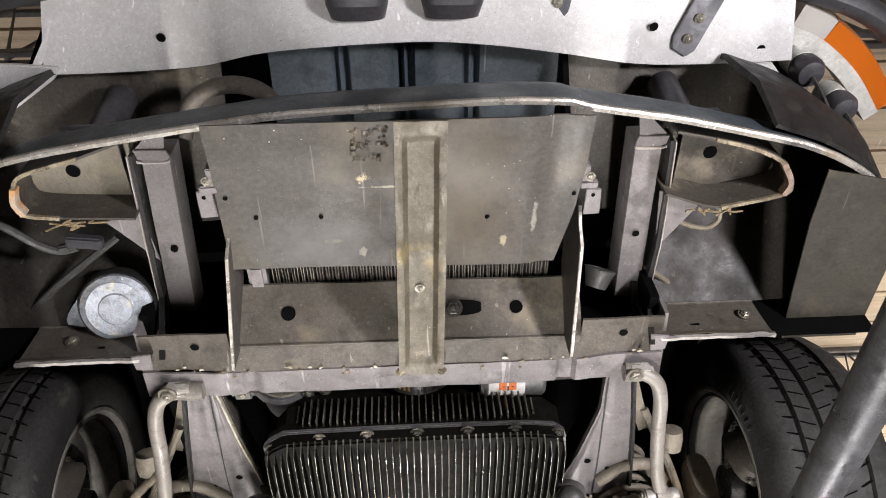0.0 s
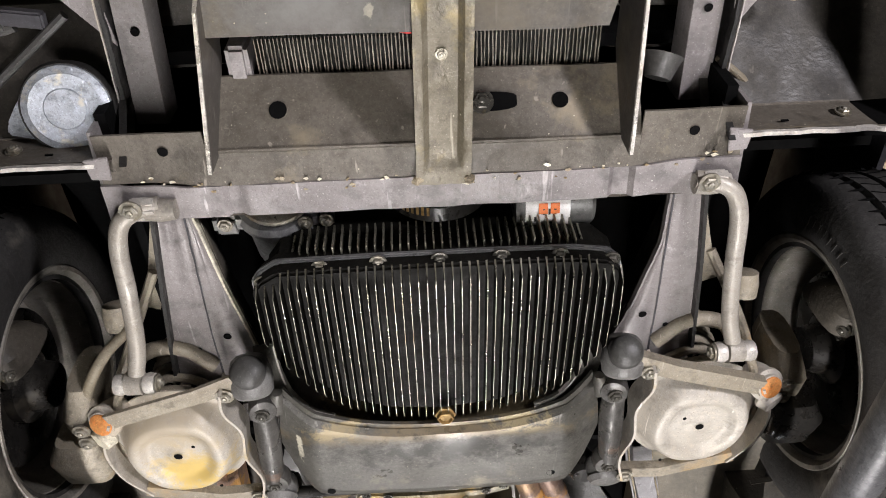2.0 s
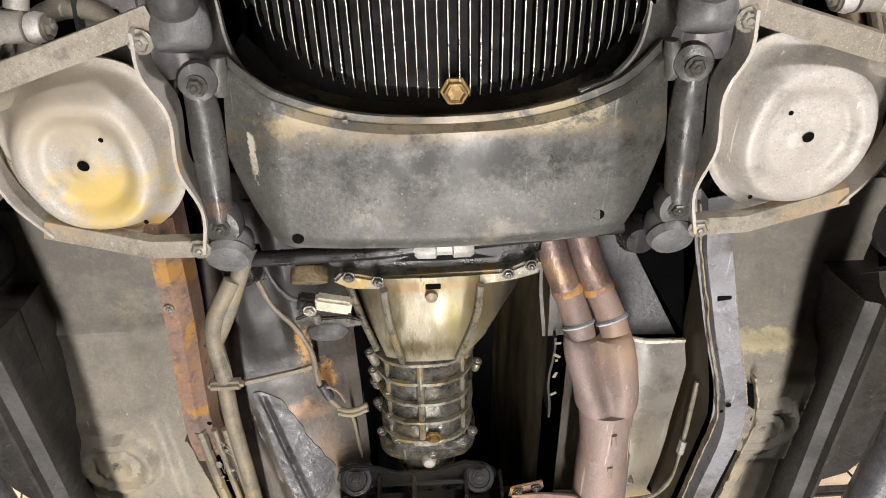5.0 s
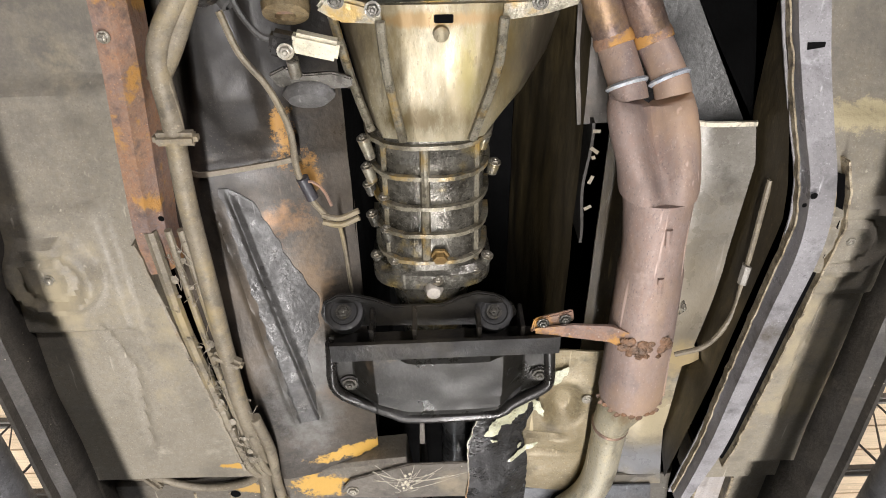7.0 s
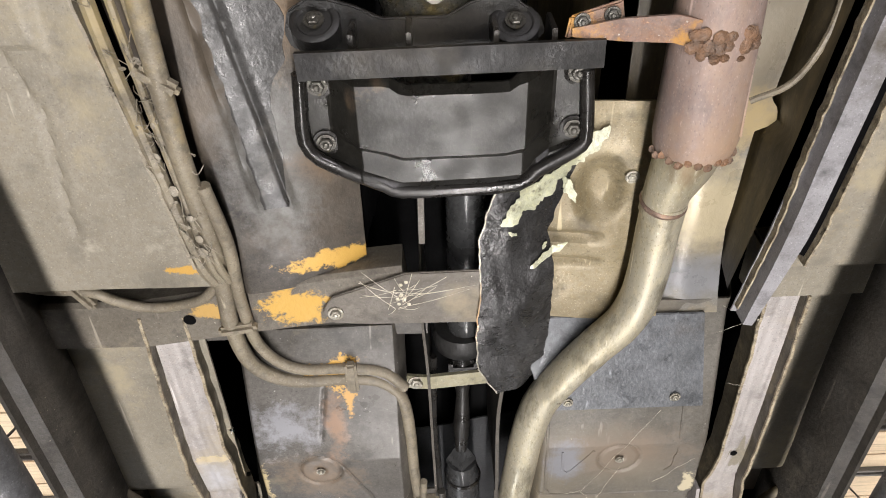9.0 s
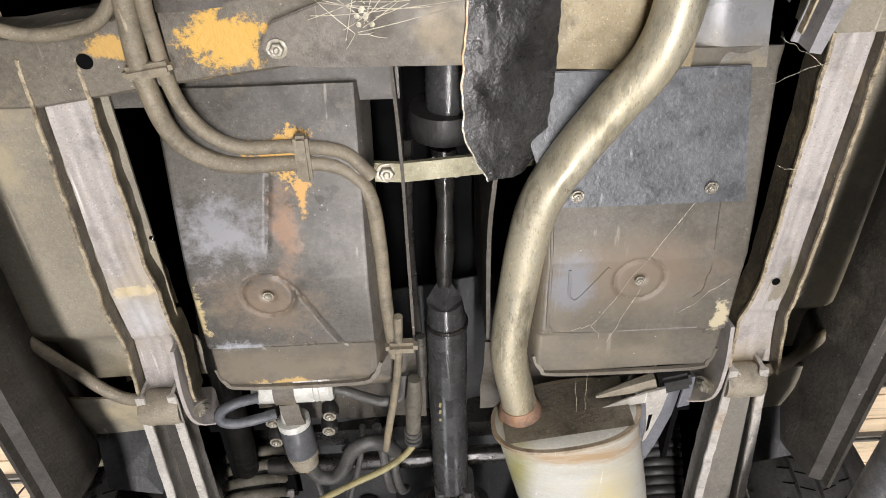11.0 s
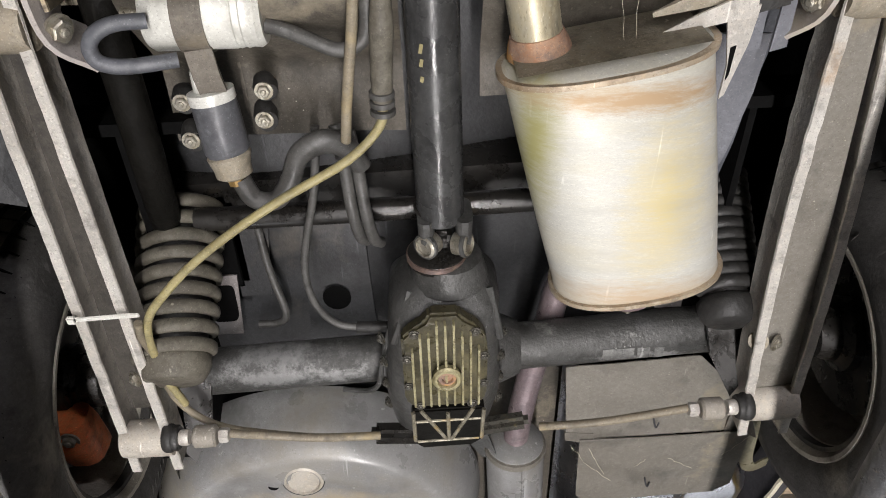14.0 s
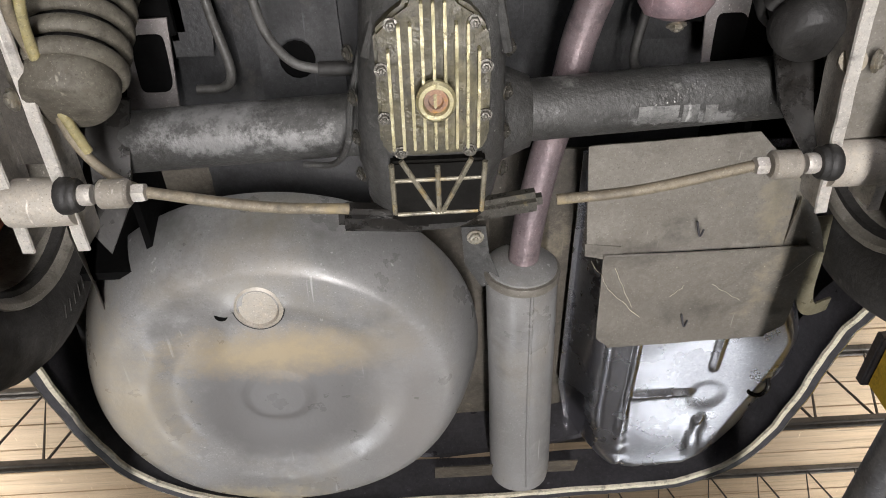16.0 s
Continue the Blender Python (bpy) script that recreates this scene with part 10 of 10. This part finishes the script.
for dx, dy in ((-0.045, -0.01), (-0.045, 0.03), (0.05, -0.02), (0.045, 0.012)):
    part("rubber_stand", lathe([(0.012, -0.012), (0.015, 0), (0.012, 0.012), (0, 0.012)], Matrix.Translation((-0.252 + dx, 1.845 + dy, 1.775)) @ facing(0.3, 0.3, -1), 14), RUBBER, ff)
    bolt(ff, -0.252 + dx, 1.845 + dy, 1.762, 0.9)
part("filter_hose", tube([(-0.245, 1.915, 1.745), (-0.232, 1.945, 1.742), (-0.205, 1.948, 1.742), (-0.185, 1.92, 1.745), (-0.172, 1.892, 1.75), (-0.142, 1.880, 1.755), (-0.114, 1.890, 1.76), (-0.10, 1.92, 1.77)], 0.0125, 12), HOSEB, ff, "grey bent fuel hose")
hb2 = thing("handbrake_cable", (-0.2, 1.9, 1.7), "yellowed handbrake cable sweeping across the axle space", "cable")
SETTLE[0] = None
part("sheath", tube([(-0.068, 1.835, 1.708), (-0.071, 1.856, 1.706), (-0.090, 1.880, 1.702), (-0.124, 1.906, 1.698), (-0.192, 1.942, 1.692), (-0.262, 1.984, 1.684), (-0.322, 2.028, 1.676), (-0.364, 2.068, 1.668), (-0.386, 2.095, 1.664), (-0.396, 2.125, 1.664), (-0.400, 2.16, 1.668), (-0.400, 2.22, 1.674), (-0.388, 2.285, 1.68)], 0.0058, 10, smooth=8), CABLEY, hb2)
SETTLE[0] = PUMP_AT
part("lower_sheath", tube([(-0.384, 2.07, 1.655), (-0.389, 2.10, 1.66), (-0.391, 2.15, 1.675), (-0.390, 2.23, 1.68), (-0.368, 2.277, 1.678), (-0.331, 2.304, 1.674), (-0.276, 2.318, 1.67), (-0.21, 2.330, 1.667)], 0.0055, 10, smooth=8), HOSE, hb2, "grey-brown lower cable")
SETTLE[0] = None
boot = part("boot", tube([(-0.061, 1.70, 1.712), (-0.063, 1.745, 1.712), (-0.066, 1.79, 1.712), (-0.068, 1.835, 1.710)], 0.0125, 14, radii=[0.010, 0.0135, 0.0125, 0.0115]), BOOT, hb2, "ribbed rubber boot")
for k in range(3):
    part("boot_collar", lathe([(0.010, -0.004), (0.0145, -0.003), (0.0145, 0.003), (0.010, 0.004)], Matrix.Translation((-0.068, 1.822 + 0.011 * k, 1.711)) @ facing(-0.03, 1, 0), 14, loop=True), HOSEB, boot)
SETTLE[0] = PUMP_AT
part("adjuster_thread", tube([(-0.047, 1.61, 1.712), (-0.047, 1.69, 1.712)], 0.0075, 10, smooth=1), OILY, hb2)
part("linkage", tube([(-0.052, 1.30, 1.74), (-0.056, 1.45, 1.73), (-0.050, 1.60, 1.715)], 0.006, 8), BLACK, hb2)
hp = thing("tunnel_hoses", (-0.1, 1.8, 1.72), "pair of dark hoses dropping behind the fuel filter", "hoses")
part("long_pipe", tube([(-0.076, 1.55, 1.69), (-0.080, 1.64, 1.70), (-0.090, 1.73, 1.715), (-0.103, 1.81, 1.722), (-0.112, 1.87, 1.73)], 0.0062, 10), HOSE, hp)
part("clip_block", block((0.045, 0.02, 0.022), Matrix.Translation((-0.074, 1.612, 1.695)), 0.006), HOSE, hp, "rubber clip block")
SETTLE[0] = None
part("hose", tube([(-0.135, 1.90, 1.79), (-0.127, 1.945, 1.775), (-0.123, 2.007, 1.765), (-0.117, 2.060, 1.77), (-0.11, 2.085, 1.79)], 0.0085, 10), HOSEB, hp)
part("hose", tube([(-0.118, 1.91, 1.79), (-0.110, 1.954, 1.775), (-0.105, 2.015, 1.765), (-0.098, 2.066, 1.77), (-0.09, 2.09, 1.79)], 0.0085, 10), HOSEB, hp)
for x, y in ((-0.128, 1.935), (-0.112, 1.940)):
    part("hose_clamp", lathe([(0.008, -0.006), (0.0105, -0.006), (0.0105, 0.006), (0.008, 0.006)], Matrix.Translation((x, y, 1.779)) @ facing(0.05, 1, -0.25), 14, loop=True), RUBBER, hp)
SETTLE[0] = None
part("tunnel_wall_edge", sweep(bmesh.new(), glide([(-0.068, 1.16, 1.70), (-0.062, 1.30, 1.71), (-0.06, 1.45, 1.715), (-0.058, 1.62, 1.72)], 5), [(-0.002, -0.01), (0.002, -0.01), (0.002, 0.2), (-0.002, 0.2)]), UNDERCOAT, body)
part("tunnel_wall_edge", sweep(bmesh.new(), glide([(0.062, 1.20, 1.72), (0.056, 1.35, 1.735), (0.05, 1.45, 1.735), (0.052, 1.63, 1.73)], 5), [(-0.003, -0.01), (0.003, -0.01), (0.003, 0.2), (-0.003, 0.2)]), UNDERCOAT, body)
part("front_tunnel_edge", sweep(bmesh.new(), [(-0.06, 0.93, 1.70), (-0.062, 1.05, 1.70)], [(-0.004, 0), (0.004, 0), (0.004, 0.25), (-0.004, 0.25)]), CROSS, body)
part("seat_floor", sheet(lambda x, y: 1.728 + dent(x, y, 0.004, 7), span(-0.40, -0.06, 24), span(1.17, 1.24, 8), 0.003), FLOORG, body)
part("white_clip", block((0.009, 0.014, 0.008), Matrix.Translation((-0.378, 1.40, 1.69)) @ pose(0, 0, 0, 0, 0, 25), 0.004), WHITEM, body)
part("white_clip", block((0.014, 0.008, 0.008), Matrix.Translation((-0.372, 1.512, 1.69)), 0.004), WHITEM, body)

SETTLE[0] = None
for s, xs4 in ((-1, ((-0.384, 2.215), (-0.335, 2.215), (-0.348, 2.345), (-0.420, 2.345))), (1, ((0.355, 2.215), (0.432, 2.215), (0.446, 2.335), (0.368, 2.335)))):
    fbk = part("spring_bracket", plate([(x, y, 1.885) for x, y in xs4], 0, 0.004, 0.0), RAIL, body, "grey bracket with a rounded window")
    cx_, cy_ = sum(p[0] for p in xs4) / 4 + (0.004 if s < 0 else -0.004), 2.275
    win = [(cx_ + (0.022 - 0.006 * s * 0) * math.copysign(abs(math.cos(a)) ** 0.4, math.cos(a)) - s * 0.0 + (-0.10 if s < 0 else 0.10) * 0.4 * math.sin(a) * 0.1, cy_ + 0.040 * math.copysign(abs(math.sin(a)) ** 0.4, math.sin(a))) for a in [2 * math.pi * k / 28 for k in range(28)]]
    part("bracket_window", plate(win, 1.8835, 0.001), DARK, fbk)
    part("damper_rod", tube([(s * 0.29, 2.10, 1.90), (s * 0.28, 2.20, 1.88), (s * 0.262, 2.275, 1.86), (s * 0.275, 2.30, 1.86), (s * 0.31, 2.302, 1.86)], 0.0065, 10), HOSEB, body)
part("cross_tube", tube([(-0.36, 2.075, 1.845), (0.0, 2.07, 1.845), (0.36, 2.06, 1.845)], 0.018, 14, smooth=1), BLACK, body, "black cross tube")
SETTLE[0] = BACK

# ---------- spare wheel well, tank and tail ----------
def well(u, v):
    a = 2 * math.pi * v
    r = u
    x = -0.258 + r * 0.320 * math.cos(a)
    y = 2.650 + r * (0.284 + 0.01 * math.cos(2 * a)) * math.sin(a)
    z = 1.752 + 0.13 * max(0, r - 0.80) ** 2 / 0.04 * 0.9 + 0.010 * step(0.56 - r, 0.16) - 0.003 * step(0.40 - r, 0.25)
    z -= 0.004 * step(0.16 - r, 0.03)
    z += 0.012 * step(0.04 - math.hypot(x + 0.372, y - 2.515), 0.05) + dent(x, y, 0.003, 6)
    return (x, y, z)


wb = dish_sheet(well, span(0.01, 1.0, 44), 84, 0.003)
ww = thing("spare_wheel_well", (-0.24, 2.63, 1.75), "dusty grey round pressed spare wheel well", "wheel well")
bowl = part("bowl", wb, WELL, ww, smooth=50)
for x, y, r in ((-0.263, 2.482, 0.030), (-0.272, 2.872, 0.026)):
    pl = part("rubber_plug", lathe([(r * 1.2, -0.002), (r * 1.2, 0.003), (r * 1.02, 0.006), (r * 0.95, 0.001), (r * 0.9, 0.004), (0, 0.0045)], Matrix.Translation((x, y, 1.757 if y < 2.6 else 1.772)) @ DOWN, 30), PANS, ww, "beige rubber plug")
part("plug_ring", lathe([(0.031, 0), (0.037, 0.0), (0.038, 0.003), (0.031, 0.003)], Matrix.Translation((-0.263, 2.482, 1.757)) @ DOWN, 30, loop=True), RUBBER, ww)
part("dimple", lathe([(0.008, 0.0), (0.010, 0.0012), (0.0, 0.001)], Matrix.Translation((-0.318, 2.494, 1.757)) @ DOWN, 12), DARK, ww)
tk = thing("fuel_tank", (0.38, 2.65, 1.79), "polished steel fuel tank with pressed ribs", "fuel tank")


TANKO = ((0.226, 2.44), (0.228, 2.95), (0.245, 3.045), (0.285, 3.105), (0.345, 3.128), (0.455, 3.126), (0.525, 3.085), (0.585, 3.0), (0.622, 2.86), (0.632, 2.76), (0.585, 2.66), (0.57, 2.44))
TANKB = ((2.44, 0.60), (2.753, 0.573), (2.82, 0.560), (2.95, 0.514), (3.10, 0.459), (3.13, 0.445))


def tank(u, v):
    c, d = Vector((0.42, 2.76)), Vector((math.cos(2 * math.pi * v), math.sin(2 * math.pi * v)))
    far, near = 0.3, 1.0
    for a, b in zip(TANKO, TANKO[1:] + TANKO[:1]):
        e = Vector(b) - Vector(a)
        k = d.x * e.y - d.y * e.x
        if abs(k) > 1e-9:
            w = Vector(a) - c
            r, m = (w.x * e.y - w.y * e.x) / k, (w.x * d.y - w.y * d.x) / k
            if r > 0 and -1e-6 <= m <= 1 + 1e-6:
                far = r
    p = c + d * far * u
    for a, b in zip(TANKO, TANKO[1:]):
        e, w = Vector(b) - Vector(a), p - Vector(a)
        near = min(near, (w - e * max(0, min(1, w.dot(e) / e.length_squared))).length)
    x, y = p
    z = 1.788 + 0.105 * max(0, 1 - near / 0.055) ** 2.2 + 0.35 * max(0, x - lerp(TANKB, y)) + 0.10 * max(0, 0.312 - x)
    rib = step(0.004 - abs(x - 0.317), 0.007) * step(3.07 - y, 0.02)
    rib += step(0.004 - abs(y - 2.873), 0.007) * step(x - 0.318, 0.01) * step(0.43 - x, 0.02)
    rib += step(0.0045 - abs(x - 0.456), 0.008) * (step(2.815 - y, 0.015) + step(y - 2.935, 0.015))
    q = math.hypot(x - 0.457, y - 2.880)
    z += 0.003 * step(0.03 - q, 0.03) - 0.006 * min(1, rib)
    return (x, y, z + dent(x, y, 0.0025, 9))


SETTLE[0] = None
part("shell", dish_sheet(tank, [0.02] + span(0.06, 0.55, 26) + span(0.565, 1.0, 34), 132, 0.003), TANK, tk, smooth=60)
part("seam_flange", sweep(bmesh.new(), [(x, y, 1.896) for x, y in TANKO] + [(TANKO[0][0], TANKO[0][1], 1.896)], [(-0.006, -0.0015), (0.010, -0.0015), (0.010, 0.0015), (-0.006, 0.0015)]), TANK, tk)
sd_ = thing("tank_shield", (0.36, 2.52, 1.77), "dusty folded sheet shield over the tank front", "heat shield")
SR = ((2.366, 0.418), (2.436, 0.492), (2.50, 0.532), (2.540, 0.546))
part("upper_sheet", sheet(lambda u, v: (0.198 + 0.010 * v + (lerp(SR, 2.372 + 0.168 * v) - 0.198 - 0.010 * v) * u, 2.372 + 0.168 * v - 0.012 * u * (1 - v), 1.790 - 0.018 * v - 0.02 * step(u - 0.97, 0.05) * v + dent(u, v, 0.003, 4)), span(0, 1, 40), span(0, 1, 16), 0.002), SHIELD, sd_)
part("lower_sheet", sheet(lambda u, v: (0.232 + 0.007 * v + 0.02 * step(v - 0.93, 0.14) * step(0.05 - u, 0.1) + (0.310 - 0.013 * v - 0.03 * step(v - 0.93, 0.14) * step(u - 0.95, 0.1)) * u, 2.540 + 0.178 * v + 0.008 * v * (1 - u), 1.768 - 0.002 * v + dent(u, v, 0.003, 4)), span(0, 1, 44), span(0, 1, 30), 0.002), SHIELD, sd_)
part("fold_line", tube([(0.232, 2.541, 1.7675), (0.38, 2.541, 1.766), (0.541, 2.539, 1.7675)], 0.0025, 6, smooth=1), SHIELD, sd_)
part("side_fold", plate([(0.204, 2.520, 1.772), (0.256, 2.526, 1.770), (0.256, 2.552, 1.768), (0.206, 2.542, 1.772)], 0, 0.004), SHIELD, sd_)
for x, y in ((0.362, 2.506), (0.372, 2.682)):
    part("cut_nick", tube([(x - 0.006, y - 0.022, 1.7655), (x, y, 1.761), (x + 0.006, y - 0.008, 1.7655)], 0.0016, 6), PLAST, sd_)
cwb = bmesh.new()
for a, b in (((0.215, 2.545), (0.245, 2.60)), ((0.245, 2.60), (0.30, 2.66)), ((0.25, 2.56), (0.285, 2.64)), ((0.40, 2.60), (0.45, 2.635)), ((0.50, 2.60), (0.54, 2.55)), ((0.34, 2.62), (0.36, 2.60))):
    tube([Vector((a[0] + (b[0] - a[0]) * f + 0.004 * noise.noise(Vector((f * 5, a[0] * 40, 0))), a[1] + (b[1] - a[1]) * f + 0.004 * noise.noise(Vector((f * 5, a[1] * 40, 3))), 1.7635)) for f in span(0, 1, 7)], 0.0004, 4, cwb, 2)
tagged(part("cobweb", cwb, DUSTW, sd_), kind="stuff")
part("side_strap", sweep(bmesh.new(), glide([(0.548, 2.50, 1.785), (0.556, 2.57, 1.785), (0.566, 2.65, 1.79), (0.59, 2.695, 1.80), (0.63, 2.70, 1.815)], 6), [(-0.013, -0.002), (0.013, -0.002), (0.013, 0.002), (-0.013, 0.002)]), worn("olive_strap_steel", (0.30, 0.28, 0.2), (0.22, 0.2, 0.14), None, 0.4, 0.3, 10, 0.1), sd_, "olive curled strap")
tail = thing("rear_valance", (0, 2.9, 1.8), "cream-edged rear valance lip of the raised car", "valance")
TL = [(-0.66, 2.66, 1.80), (-0.641, 2.735, 1.79), (-0.618, 2.843, 1.785), (-0.585, 2.948, 1.78), (-0.530, 3.03, 1.78), (-0.41, 3.10, 1.78), (-0.2, 3.13, 1.78), (0.0, 3.135, 1.78), (0.229, 3.131, 1.78), (0.44, 3.120, 1.78), (0.560, 3.055, 1.785), (0.618, 2.93, 1.79), (0.651, 2.774, 1.795), (0.69, 2.70, 1.80)]
tl = [q + Vector((0.004 * noise.noise(q * 30), 0.004 * noise.noise(q * 25), 0)) for q in glide(TL, 6)]
part("lip", sweep(bmesh.new(), tl, [(-0.0045, -0.003), (0.0045, -0.003), (0.0045, 0.003), (-0.0045, 0.003)]), DUSTW, tail, "cream chipped lip")
part("black_trim", sweep(bmesh.new(), [q + Vector((0, 0, 0.004)) + Vector((q.x, (q.y - 2.3) * 0.9, 0)).normalized() * 0.016 for q in tl], [(-0.012, 0.0), (0.012, 0.0), (0.012, 0.09), (-0.012, 0.09)]), PLAST, tail)
part("chrome_trim", sweep(bmesh.new(), [q + Vector((0, 0, 0.012)) + Vector((q.x, (q.y - 2.3) * 0.9, 0)).normalized() * 0.032 for q in tl], circle(0.006, 8)), worn("bright_trim_metal", (0.75, 0.75, 0.74), (0.6, 0.6, 0.58), None, 0.2, 0.9, 9, 0.03), tail, "bright trim strip")
SETTLE[0] = BACK
part("boot_floor", sheet(lambda x, y: 1.93 + dent(x, y, 0.01, 5), span(-0.62, 0.62, 30), span(2.36, 2.92, 16), 0.004), UNDERCOAT, body)
part("inner_apron", sheet(lambda u, v: (-0.02 + 0.25 * u, 2.86 + 0.05 * v, 1.785 + 0.02 * v), span(0, 1, 6), span(0, 1, 4), 0.003), CROSS, tail)
for s in (-1, 1):
    part("arch_lip", sheet(lambda u, v: (s * (0.49 + 0.06 * u), 2.36 + 0.30 * v, 1.76 + 0.12 * u + 0.05 * v), span(0, 1, 5), span(0, 1, 10), 0.003), SHIELD if s < 0 else UNDERCOAT, tail, "grey arch lip beside the tyre")
solo("tow_loop", tube([(0.535, 2.845, 1.80), (0.53, 2.875, 1.79), (0.55, 2.885, 1.785), (0.565, 2.87, 1.79), (0.56, 2.845, 1.80)], 0.004, 8), BLACK, "small black wire loop at the tail", "loop")
fl_c = thing("rear_caliper", (-0.56, 2.30, 1.72), "orange-red brake caliper inside the rear wheel", "brake caliper")
part("body", loft([(2.24, -0.575, 1.70, 0.025, 0.03, 3), (2.27, -0.58, 1.70, 0.035, 0.04, 3), (2.32, -0.575, 1.71, 0.03, 0.035, 3)], 14), worn("orange_caliper_paint", (0.62, 0.20, 0.07), (0.45, 0.14, 0.05), (0.12, 0.08, 0.05), 0.5, 0.1, 20, 0.2, 0.66), fl_c)
part("carrier", block((0.03, 0.10, 0.05), Matrix.Translation((-0.585, 2.26, 1.745)), 0.008), BLACK, fl_c)
bolt(fl_c, -0.57, 2.255, 1.67, 1.2)
